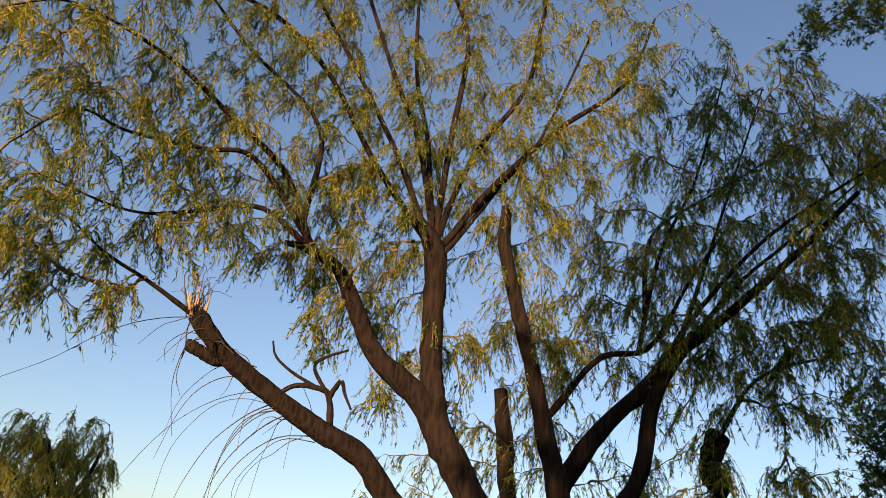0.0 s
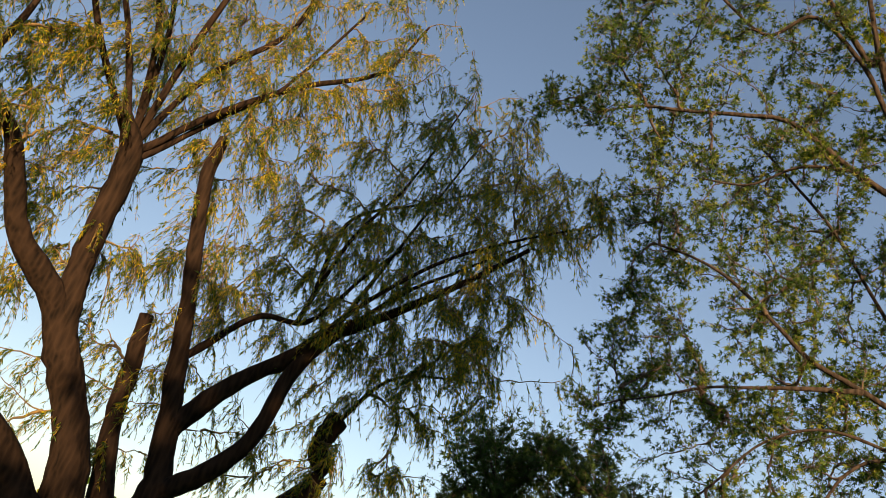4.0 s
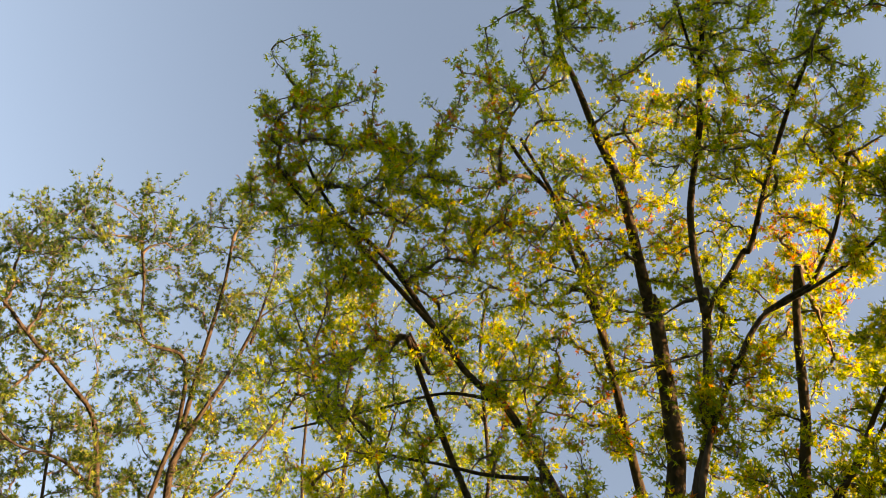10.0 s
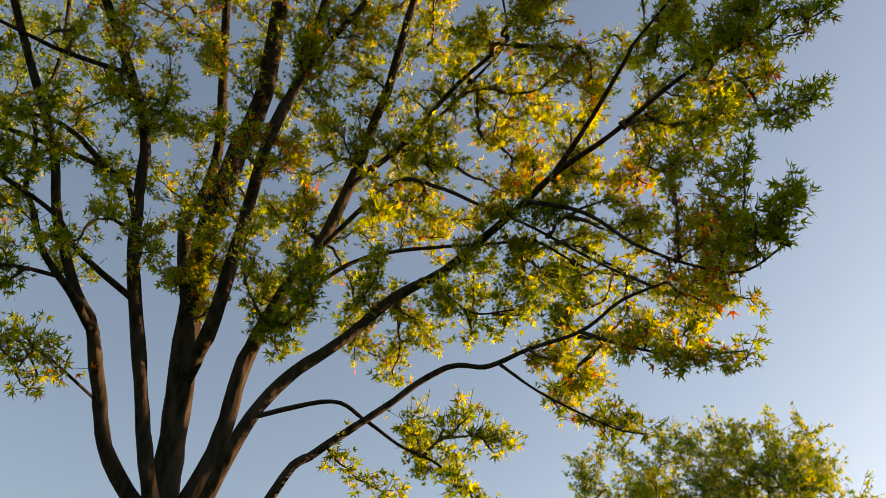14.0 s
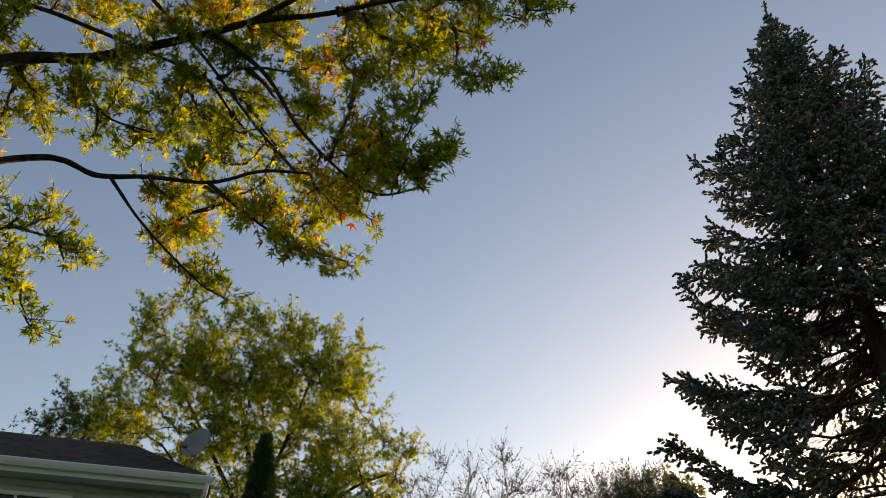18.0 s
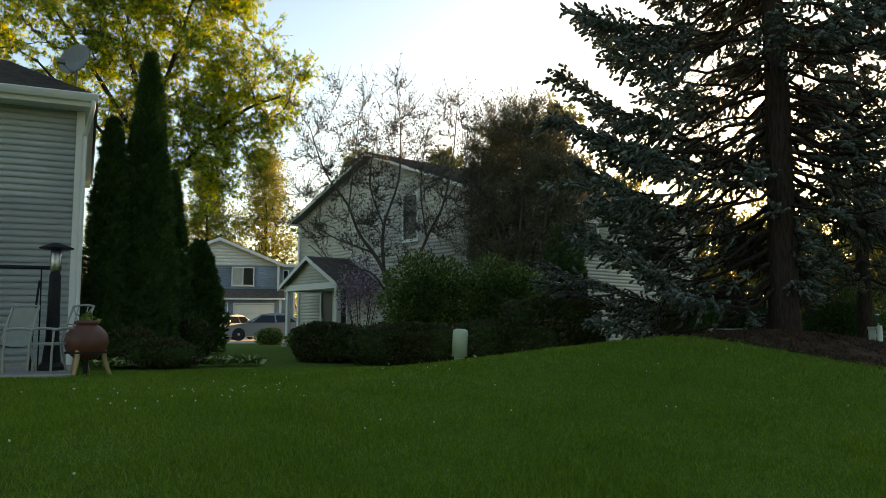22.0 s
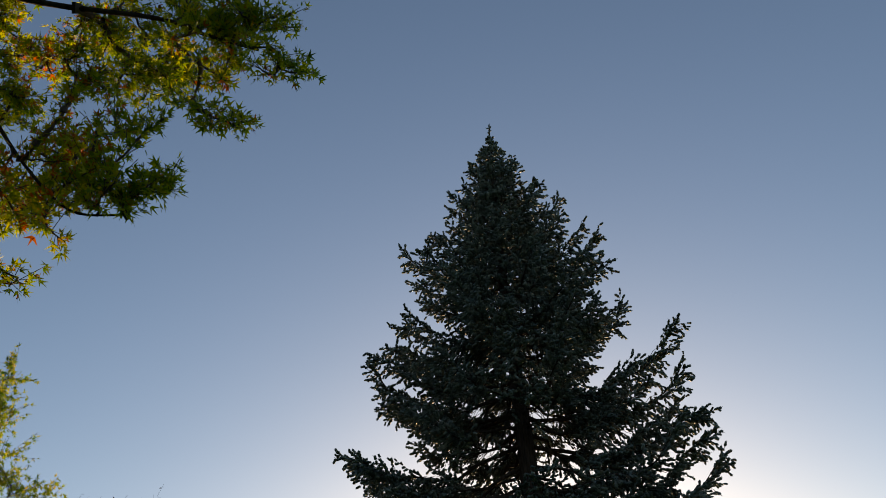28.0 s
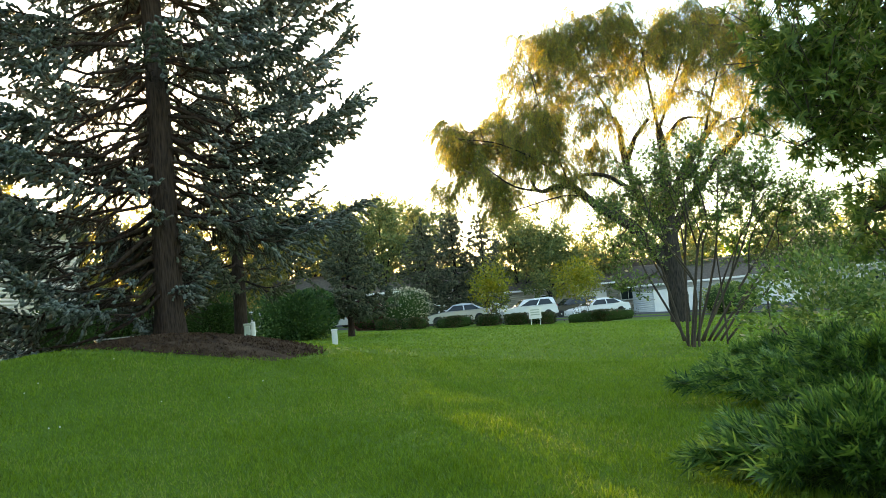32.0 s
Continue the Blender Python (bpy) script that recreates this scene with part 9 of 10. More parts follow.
T.lobe(-2.0, 0.8, 11.9, 0.69, 11)
T.lobe(-1.8, 1.6, 12.2, 0.71, 12)
T.lobe(-1.5, 1.9, 11.1, 0.65, 11)
T.lobe(-1.1, 2.2, 10.7, 0.63, 15)
T.lobe(-0.7, 2.4, 9.9, 0.58, 18)
T.lobe(-3.2, -2.3, 8.4, 0.52, 11)
T.lobe(-3.0, -1.9, 9.0, 0.55, 16)
T.lobe(-2.8, -1.5, 8.9, 0.53, 11)
T.lobe(-2.6, 0.8, 11.3, 0.67, 9)
T.lobe(-1.7, 1.6, 9.9, 0.58, 15)
T.lobe(-1.4, 2.0, 9.6, 0.56, 9)
T.lobe(-1.1, 2.8, 9.7, 0.57, 9)
T.lobe(-3.3, -1.8, 8.1, 0.50, 11)
T.lobe(-3.7, -1.1, 10.6, 0.65, 11)
T.lobe(-3.4, -0.6, 10.3, 0.62, 18)
T.lobe(-3.2, 0.1, 11.1, 0.66, 9)
T.lobe(-2.8, 0.6, 10.0, 0.59, 9)
T.lobe(-2.5, 1.6, 10.8, 0.64, 9)
T.lobe(-1.8, 2.0, 9.2, 0.54, 11)
T.lobe(-0.7, 3.3, 7.5, 0.22, 14)
T.lobe(-3.6, -2.0, 8.0, 0.51, 11)
T.lobe(-4.1, -1.7, 9.4, 0.60, 9)
T.lobe(-3.7, -1.0, 9.3, 0.57, 18)
T.lobe(-3.4, -0.2, 9.5, 0.57, 12)
T.lobe(-3.0, 0.2, 9.0, 0.54, 12)
T.lobe(-3.2, 1.1, 10.5, 0.63, 9)
T.lobe(-2.8, 1.9, 10.5, 0.63, 12)
T.lobe(-1.4, 3.2, 8.9, 0.54, 15)
T.lobe(-3.8, -1.8, 7.3, 0.23, 4)
T.lobe(-3.7, -1.5, 7.8, 0.24, 10)
T.lobe(-4.2, -1.3, 9.2, 0.58, 9)
T.lobe(-4.3, -0.2, 10.2, 0.64, 18)
T.lobe(-3.2, 0.6, 8.6, 0.52, 10)
T.lobe(-3.3, 1.2, 9.4, 0.57, 11)
T.lobe(-1.5, 3.2, 7.8, 0.23, 10)
T.lobe(-4.7, -1.6, 8.5, 0.56, 11)
T.lobe(-4.4, -1.2, 8.6, 0.56, 9)
T.lobe(-4.6, -0.7, 9.6, 0.61, 11)
T.lobe(-3.7, 0.5, 8.5, 0.53, 7)
T.lobe(-3.5, 0.9, 8.6, 0.53, 10)
T.lobe(-4.9, -2.0, 8.0, 0.55, 13)
T.lobe(-4.3, -1.4, 7.2, 0.23, 7)
T.lobe(-5.0, -1.0, 8.8, 0.58, 18)
T.lobe(-4.9, -0.3, 9.1, 0.59, 11)
T.lobe(-4.8, 0.2, 9.6, 0.62, 15)
T.lobe(-3.0, 2.6, 8.5, 0.53, 10)
T.lobe(-5.3, -1.7, 8.0, 0.56, 12)
T.lobe(-4.6, -0.5, 7.7, 0.51, 9)
T.lobe(-3.2, 2.4, 7.8, 0.24, 10)
T.lobe(-4.4, -1.1, 6.4, 0.22, 7)
T.lobe(-4.6, -0.7, 6.3, 0.21, 5)
T.lobe(-4.9, -0.2, 7.2, 0.24, 4)
T.lobe(-5.2, -1.1, 6.4, 0.23, 4)
T.lobe(-5.4, -0.5, 7.1, 0.51, 9)
T.lobe(-2.2, 4.5, 6.3, 0.22, 10)
T.lobe(-4.1, 0.2, 10.5, 0.64, 18)
T.lobe(-3.1, 1.5, 10.0, 0.60, 9)
T.lobe(-4.6, -0.9, 7.0, 0.23, 5)
T.lobe(-5.2, 0.7, 8.7, 0.58, 18)
T.lobe(-0.9, 4.7, 6.3, 0.22, 14)
T.lobe(-3.7, 3.4, 8.0, 0.54, 12)
T.lobe(-5.7, -0.4, 6.7, 0.50, 7)
T.lobe(-5.4, -0.0, 6.0, 0.22, 4)
T.lobe(-4.4, 2.0, 5.9, 0.21, 4)
T.lobe(-2.9, 4.2, 5.5, 0.20, 12)
T.lobe(-5.5, 0.2, 5.1, 0.21, 4)
T.lobe(-6.3, 0.6, 5.4, 0.23, 7)
T.lobe(-0.5, -0.8, 12.8, 0.74, 9)
T.lobe(0.5, 2.1, 8.9, 0.51, 13)
T.lobe(-2.2, -2.5, 9.3, 0.56, 9)
T.lobe(-2.8, 0.3, 11.7, 0.69, 15)
T.lobe(-2.1, 1.2, 11.1, 0.65, 18)
T.lobe(-1.6, 2.7, 10.4, 0.62, 15)
T.lobe(-2.9, 3.1, 8.8, 0.55, 7)
T.lobe(-3.4, -2.6, 9.9, 0.62, 18)
T.lobe(-3.1, -1.5, 8.7, 0.53, 10)
T.lobe(-5.4, -0.6, 5.8, 0.22, 6)
T.grow("bark_maple", "twig_maple", "leaf_maple", maple_foliage(10, 0.15, 5, 0.064, template=star_leaf, spread=0.75, up=0.4), tip=0.0045)

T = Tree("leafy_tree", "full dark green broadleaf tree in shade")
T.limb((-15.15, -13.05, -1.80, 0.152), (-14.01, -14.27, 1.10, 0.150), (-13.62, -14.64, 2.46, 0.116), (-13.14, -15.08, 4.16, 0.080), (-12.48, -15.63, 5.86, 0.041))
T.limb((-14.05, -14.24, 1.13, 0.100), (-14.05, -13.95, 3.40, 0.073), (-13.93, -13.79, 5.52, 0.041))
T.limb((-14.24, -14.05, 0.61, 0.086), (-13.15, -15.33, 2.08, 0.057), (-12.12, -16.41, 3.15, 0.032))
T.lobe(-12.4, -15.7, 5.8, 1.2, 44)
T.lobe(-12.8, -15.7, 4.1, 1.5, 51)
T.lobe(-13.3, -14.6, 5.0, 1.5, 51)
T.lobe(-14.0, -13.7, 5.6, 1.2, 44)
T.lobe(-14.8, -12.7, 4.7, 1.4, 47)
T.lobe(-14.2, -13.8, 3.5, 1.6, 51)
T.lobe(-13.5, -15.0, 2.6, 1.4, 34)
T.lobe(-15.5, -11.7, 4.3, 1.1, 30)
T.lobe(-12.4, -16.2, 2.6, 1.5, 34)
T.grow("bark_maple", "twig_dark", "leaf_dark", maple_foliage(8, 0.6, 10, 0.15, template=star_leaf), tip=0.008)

T = Tree("leafy_tree", "rounded yellow-green tree in full spring leaf")
T.limb((-25.00, 0.47, 5.82, 0.239), (-25.00, -0.01, 8.97, 0.172), (-25.00, -0.40, 11.49, 0.091))
T.limb((-25.00, 0.04, 8.63, 0.119), (-24.95, -1.58, 10.35, 0.082), (-24.86, -2.64, 11.22, 0.047))
T.limb((-25.00, -0.01, 8.97, 0.120), (-24.97, 1.14, 11.13, 0.079), (-24.93, 1.83, 12.07, 0.044))
T.lobe(-25.0, -1.0, 12.1, 2.0, 34)
T.lobe(-25.0, 0.8, 11.4, 1.8, 30)
T.lobe(-24.9, -2.4, 10.1, 1.6, 26)
T.lobe(-25.0, -0.3, 10.0, 1.9, 26)
T.lobe(-24.9, 2.1, 11.0, 1.2, 16)
T.grow("bark_maple", "twig_maple", "leaf_yellow", maple_foliage(9, 0.7, 12, 0.15, template=star_leaf), tip=0.008)

T = Tree("willow_tree", "yellow-leaved willow beyond the garden")
T.limb((8.37, -28.81, -0.49, 0.272), (9.11, -28.58, 1.97, 0.206), (9.63, -28.41, 3.70, 0.134), (10.08, -28.25, 4.94, 0.068))
T.limb((9.16, -28.57, 2.14, 0.113), (10.57, -28.08, 3.53, 0.075), (11.59, -27.67, 4.24, 0.047))
T.limb((9.21, -28.55, 2.31, 0.113), (8.65, -28.73, 3.88, 0.078), (8.40, -28.80, 4.90, 0.050))
T.lobe(10.4, -28.2, 4.5, 1.3, 44)
T.lobe(9.2, -28.6, 4.5, 1.4, 44)
T.lobe(11.0, -27.9, 3.4, 1.3, 36)
T.lobe(8.3, -28.8, 3.9, 1.2, 26)
T.lobe(9.6, -28.4, 3.1, 1.7, 36)
T.grow("bark_willow_shaded", "twig_willow", "leaf_yellow", willow_foliage(9, 1.0, 22, 0.17), tip=0.008, droop=0.3)

T = Tree("maple_tree", "broad maple behind the grey house, its top lit gold")
T.limb((-10.99, 30.05, 2.50, 0.237), (-11.54, 29.85, 5.51, 0.186), (-12.05, 29.65, 8.12, 0.160), (-12.59, 29.42, 10.91, 0.116), (-13.39, 29.06, 13.89, 0.069))
T.limb((-11.59, 29.83, 5.94, 0.140), (-10.18, 29.81, 7.90, 0.103), (-8.43, 29.83, 9.49, 0.065), (-6.90, 30.22, 10.28, 0.033))
T.limb((-11.89, 29.71, 7.68, 0.112), (-13.74, 29.34, 10.43, 0.083), (-15.46, 28.70, 13.30, 0.051))
T.limb((-12.10, 29.62, 8.57, 0.113), (-11.04, 29.61, 11.93, 0.076), (-10.32, 29.66, 14.55, 0.044))
T.limb((-11.66, 29.80, 6.58, 0.094), (-13.52, 29.00, 8.44, 0.064), (-15.90, 28.34, 11.15, 0.041))
T.lobe(-16.1, 28.1, 15.5, 2.0, 51)
T.lobe(-13.8, 28.9, 15.5, 2.3, 61)
T.lobe(-11.4, 29.5, 15.3, 2.0, 61)
T.lobe(-9.3, 29.8, 14.6, 1.7, 44)
T.lobe(-15.4, 28.7, 12.8, 2.2, 61)
T.lobe(-12.6, 29.4, 12.7, 2.2, 61)
T.lobe(-9.6, 29.7, 11.9, 2.2, 61)
T.lobe(-7.8, 30.0, 10.2, 1.9, 51)
T.lobe(-10.8, 29.6, 9.5, 2.1, 44)
T.lobe(-9.8, 30.1, 7.7, 1.8, 30)
T.lobe(-13.6, 29.2, 9.9, 2.1, 44)
T.lobe(-17.5, 28.0, 12.6, 1.4, 30)
T.lobe(-8.9, 29.9, 8.6, 1.6, 27)
T.grow("bark_maple", "twig_maple", "leaf_lime", maple_foliage(8, 0.8, 10, 0.18, template=star_leaf), tip=0.01)

T = Tree("leafy_tree", "distant green tree beyond the grey house roof")
T.limb((-21.01, 34.04, 3.77, 0.252), (-21.89, 33.48, 8.65, 0.213), (-22.82, 32.85, 12.62, 0.110))
T.lobe(-23.1, 32.6, 14.3, 1.4, 26)
T.lobe(-24.0, 32.0, 12.6, 1.4, 16)
T.lobe(-21.8, 33.6, 14.0, 1.4, 18)
T.grow("bark_maple", "twig_maple", "leaf_maple_green", maple_foliage(7, 0.9, 10, 0.22, template=star_leaf), tip=0.01)

T = Tree("magnolia_tree", "bare-branched small tree with sparse dark new leaves", "tree")
T.limb((-1.46, 19.95, 0.84, 0.066), (-1.59, 19.94, 1.60, 0.062), (-1.83, 19.92, 2.48, 0.053), (-2.40, 19.65, 3.34, 0.040), (-2.68, 19.52, 4.06, 0.031), (-3.25, 19.33, 4.91, 0.022), (-3.68, 19.15, 6.20, 0.009))
T.limb((-1.77, 19.92, 2.34, 0.049), (-1.79, 20.02, 3.54, 0.036), (-1.42, 20.15, 4.78, 0.027), (-1.36, 20.25, 6.04, 0.018), (-1.47, 20.35, 7.48, 0.009))
T.limb((-1.27, 20.16, 0.84, 0.049), (-1.17, 20.27, 1.91, 0.045), (-0.67, 20.49, 3.29, 0.037), (-0.22, 20.60, 4.24, 0.028), (0.06, 20.80, 5.70, 0.019), (0.19, 21.00, 7.20, 0.010))
T.limb((-2.65, 19.52, 3.99, 0.022), (-2.53, 19.54, 5.11, 0.018), (-2.40, 19.55, 6.46, 0.009))
T.limb((-0.64, 20.49, 3.33, 0.023), (-0.82, 20.28, 4.65, 0.018), (-0.64, 20.29, 6.20, 0.009))
T.limb((-2.04, 19.79, 2.84, 0.026), (-2.94, 19.38, 3.16, 0.017), (-3.66, 18.95, 3.61, 0.008))
T.limb((-1.79, 20.02, 3.54, 0.022), (-2.15, 19.88, 4.73, 0.018), (-1.93, 19.81, 6.23, 0.009))
T.limb((-1.59, 19.94, 1.60, 0.035), (-2.09, 19.59, 2.31, 0.026), (-2.90, 19.18, 2.43, 0.017), (-3.56, 18.87, 2.96, 0.008))
T.limb((-0.22, 20.60, 4.24, 0.018), (0.41, 20.80, 5.38, 0.014), (0.45, 21.00, 6.88, 0.010))
T.lobe(-3.6, 19.2, 5.9, 0.8, 22)
T.lobe(-3.6, 19.2, 4.7, 0.7, 22)
T.lobe(-3.6, 19.2, 3.6, 0.7, 22)
T.lobe(-2.8, 19.4, 6.4, 0.8, 22)
T.lobe(-2.8, 19.4, 5.4, 0.8, 22)
T.lobe(-2.8, 19.4, 4.3, 0.8, 22)
T.lobe(-2.8, 19.4, 3.3, 0.8, 22)
T.lobe(-2.2, 19.8, 6.2, 0.8, 22)
T.lobe(-2.1, 19.8, 5.3, 0.8, 22)
T.lobe(-2.1, 19.8, 4.3, 0.8, 22)
T.lobe(-2.1, 19.8, 3.4, 0.8, 22)
T.lobe(-1.4, 20.1, 6.9, 0.8, 22)
T.lobe(-1.4, 20.1, 5.8, 0.8, 22)
T.lobe(-1.4, 20.2, 4.6, 0.8, 22)
T.lobe(-1.4, 20.2, 3.4, 0.8, 22)
T.lobe(-0.6, 20.4, 6.4, 0.8, 22)
T.lobe(-0.6, 20.4, 5.3, 0.8, 22)
T.lobe(-0.6, 20.4, 4.2, 0.8, 22)
T.lobe(-0.6, 20.4, 3.1, 0.8, 22)
T.lobe(0.2, 20.8, 6.8, 0.8, 22)
T.lobe(0.2, 20.8, 5.8, 0.8, 22)
T.lobe(0.2, 20.8, 4.8, 0.8, 22)
T.lobe(0.2, 20.8, 3.8, 0.8, 22)
T.grow("twig_grey", "twig_grey", "leaf_bronze", oval_foliage(10, 0.42, 3, 0.06, twig_r=0.003), tip=0.004, sides=3)

T = Tree("browned_arborvitae", "large half-browned arborvitae with bare grey stems", "tree")
T.limb((1.90, 21.42, 0.71, 0.075), (1.84, 21.42, 2.29, 0.057), (1.54, 21.45, 3.89, 0.043), (1.39, 21.45, 6.34, 0.015))
T.limb((2.07, 21.50, 0.71, 0.066), (2.24, 21.48, 2.61, 0.053), (2.50, 21.45, 4.21, 0.038), (2.45, 21.46, 6.51, 0.015))
T.limb((1.74, 21.33, 0.87, 0.056), (1.20, 21.37, 2.28, 0.043), (0.89, 21.38, 3.56, 0.033), (0.77, 21.39, 5.67, 0.014))
T.limb((2.22, 21.49, 0.87, 0.057), (2.71, 21.43, 2.29, 0.043), (3.05, 21.38, 3.88, 0.029), (3.23, 21.36, 5.66, 0.014))
T.limb((1.89, 21.22, 1.34, 0.047), (1.90, 21.11, 3.21, 0.038), (1.99, 21.11, 4.96, 0.028), (1.93, 21.11, 6.74, 0.014))
T.limb((1.66, 21.24, 1.34, 0.038), (1.47, 21.05, 2.89, 0.028), (1.04, 21.07, 4.47, 0.019), (1.13, 21.17, 6.27, 0.010))
T.limb((2.28, 21.18, 1.33, 0.037), (2.51, 20.95, 3.19, 0.028), (2.76, 20.92, 4.77, 0.019), (2.87, 21.00, 6.23, 0.010))
T.lobe(0.8, 21.5, 5.5, 0.5, 30)
T.lobe(0.8, 21.5, 4.7, 0.5, 30)
T.lobe(0.8, 21.5, 3.8, 0.5, 30)
T.lobe(0.8, 21.5, 2.9, 0.5, 30)
T.lobe(1.3, 21.3, 6.4, 0.5, 30)
T.lobe(1.3, 21.3, 5.5, 0.5, 30)
T.lobe(1.3, 21.3, 4.6, 0.5, 30)
T.lobe(1.3, 21.3, 3.8, 0.5, 30)
T.lobe(1.3, 21.3, 2.9, 0.5, 30)
T.lobe(1.9, 21.5, 6.7, 0.6, 30)
T.lobe(1.9, 21.5, 5.9, 0.6, 30)
T.lobe(1.9, 21.5, 5.2, 0.5, 30)
T.lobe(1.9, 21.5, 4.4, 0.5, 30)
T.lobe(1.9, 21.5, 3.7, 0.5, 30)
T.lobe(1.9, 21.5, 2.9, 0.5, 30)
T.lobe(2.4, 21.2, 6.5, 0.5, 30)
T.lobe(2.4, 21.2, 5.6, 0.5, 30)
T.lobe(2.4, 21.2, 4.7, 0.5, 30)
T.lobe(2.4, 21.2, 3.8, 0.5, 30)
T.lobe(2.4, 21.2, 2.9, 0.5, 30)
T.lobe(3.0, 21.4, 6.2, 0.5, 30)
T.lobe(3.0, 21.4, 5.3, 0.5, 30)
T.lobe(3.0, 21.4, 4.5, 0.5, 30)
T.lobe(3.0, 21.4, 3.7, 0.5, 30)
T.lobe(3.0, 21.4, 2.9, 0.5, 30)
T.lobe(3.3, 21.3, 5.0, 0.5, 30)
T.lobe(3.3, 21.3, 4.3, 0.5, 30)
T.lobe(3.3, 21.3, 3.6, 0.5, 30)
T.lobe(3.3, 21.3, 2.9, 0.5, 30)
T.grow("twig_grey", "twig_grey", "leaf_thuja_brown", maple_foliage(8, 0.36, 11, 0.14, 0.0, lance_leaf, False, 0.45, 0.6), tip=0.005, sides=3)

T = Tree("lilac_bush", "tall many-stemmed lilac with thin green leaves on top", "shrub")
T.limb((14.65, 8.45, -0.37, 0.035), (14.47, 8.58, 0.76, 0.028), (14.23, 8.74, 1.88, 0.019), (13.77, 9.28, 2.65, 0.010))
T.limb((14.47, 8.58, 0.76, 0.023), (13.95, 8.62, 1.70, 0.016), (13.79, 8.34, 2.57, 0.009))
T.limb((14.82, 8.46, -0.39, 0.035), (14.93, 8.37, 1.32, 0.028), (15.05, 8.33, 2.36, 0.019), (14.93, 8.66, 3.28, 0.010))
T.limb((14.93, 8.37, 1.32, 0.023), (14.73, 8.28, 2.18, 0.016), (14.50, 8.40, 3.06, 0.009))
T.limb((14.75, 8.32, -0.39, 0.035), (14.86, 8.01, 1.52, 0.028), (14.90, 7.76, 2.16, 0.019), (14.76, 7.90, 3.33, 0.010))
T.limb((14.86, 8.01, 1.52, 0.023), (14.46, 7.94, 2.28, 0.016), (14.24, 7.80, 3.01, 0.009))
T.limb((14.96, 8.33, -0.41, 0.032), (15.32, 7.91, 1.24, 0.025), (15.54, 7.82, 2.35, 0.017), (15.71, 7.75, 3.45, 0.009))
T.limb((15.32, 7.91, 1.24, 0.020), (15.31, 7.61, 2.32, 0.014), (15.48, 7.08, 3.33, 0.008))
T.limb((14.79, 8.13, -0.40, 0.032), (15.01, 7.46, 0.84, 0.025), (15.09, 6.91, 2.03, 0.017), (15.07, 6.67, 3.10, 0.009))
T.limb((15.01, 7.46, 0.84, 0.020), (14.74, 6.95, 1.76, 0.014), (14.70, 6.26, 2.59, 0.008))
T.limb((15.04, 8.11, -0.42, 0.032), (15.55, 7.30, 0.94, 0.025), (15.86, 6.92, 1.55, 0.017), (16.12, 6.52, 2.63, 0.009))
T.limb((15.55, 7.30, 0.94, 0.020), (15.43, 7.13, 1.60, 0.014), (15.48, 6.76, 2.21, 0.008))
T.limb((14.95, 7.96, -0.42, 0.028), (15.35, 7.02, 0.83, 0.022), (15.50, 6.47, 1.38, 0.015), (15.74, 5.71, 2.01, 0.008))
T.limb((15.35, 7.02, 0.83, 0.018), (15.17, 6.49, 1.33, 0.013), (14.95, 6.35, 1.85, 0.007))
T.limb((15.18, 7.92, -0.44, 0.028), (15.68, 7.16, 0.72, 0.022), (16.13, 6.53, 0.96, 0.015), (16.56, 5.71, 1.55, 0.008))
T.limb((15.68, 7.16, 0.72, 0.018), (15.72, 6.72, 0.99, 0.013), (15.79, 6.36, 1.26, 0.007))
T.limb((14.88, 8.53, -0.39, 0.028), (14.69, 9.14, 1.02, 0.022), (14.75, 9.42, 1.51, 0.015), (14.58, 9.94, 1.92, 0.008))
T.limb((14.69, 9.14, 1.02, 0.018), (14.66, 9.00, 1.10, 0.013), (14.60, 9.00, 1.20, 0.007))
T.limb((14.67, 8.22, -0.38, 0.028), (14.57, 8.03, 0.85, 0.022), (14.07, 8.42, 1.92, 0.015), (13.78, 8.56, 2.92, 0.008))
T.limb((14.57, 8.03, 0.85, 0.018), (13.90, 8.12, 1.61, 0.013), (13.50, 8.06, 2.31, 0.007))
T.limb((15.08, 8.24, -0.42, 0.028), (15.46, 7.90, 0.70, 0.022), (15.88, 7.59, 1.63, 0.015), (16.30, 7.10, 2.54, 0.008))
T.limb((15.46, 7.90, 0.70, 0.018), (15.40, 7.88, 1.45, 0.013), (15.44, 7.75, 2.19, 0.007))
T.limb((15.00, 7.68, -0.43, 0.025), (15.25, 6.81, 0.56, 0.019), (15.20, 6.43, 0.89, 0.013), (15.33, 5.68, 1.01, 0.007))
T.limb((15.25, 6.81, 0.56, 0.016), (14.99, 6.13, 0.78, 0.011), (14.72, 5.88, 1.03, 0.006))
T.limb((14.74, 8.16, -0.39, 0.028), (14.70, 7.93, 0.85, 0.022), (14.61, 7.67, 1.76, 0.015), (14.75, 7.05, 2.68, 0.008))
T.limb((14.70, 7.93, 0.85, 0.018), (14.30, 7.60, 1.71, 0.013), (13.88, 7.66, 2.59, 0.007))
T.lobe(14.4, 8.4, 3.3, 0.4, 24)
T.lobe(14.2, 7.6, 3.3, 0.4, 24)
T.lobe(15.8, 7.7, 3.2, 0.4, 24)
T.lobe(15.0, 6.7, 3.0, 0.4, 24)
T.lobe(14.5, 9.2, 3.0, 0.4, 24)
T.lobe(15.5, 8.9, 2.9, 0.4, 24)
T.lobe(15.2, 8.2, 2.8, 0.4, 24)
T.lobe(15.9, 7.6, 2.7, 0.4, 24)
T.lobe(15.4, 6.8, 2.5, 0.4, 24)
T.lobe(16.1, 6.4, 2.4, 0.4, 24)
T.lobe(13.9, 9.3, 2.4, 0.4, 20)
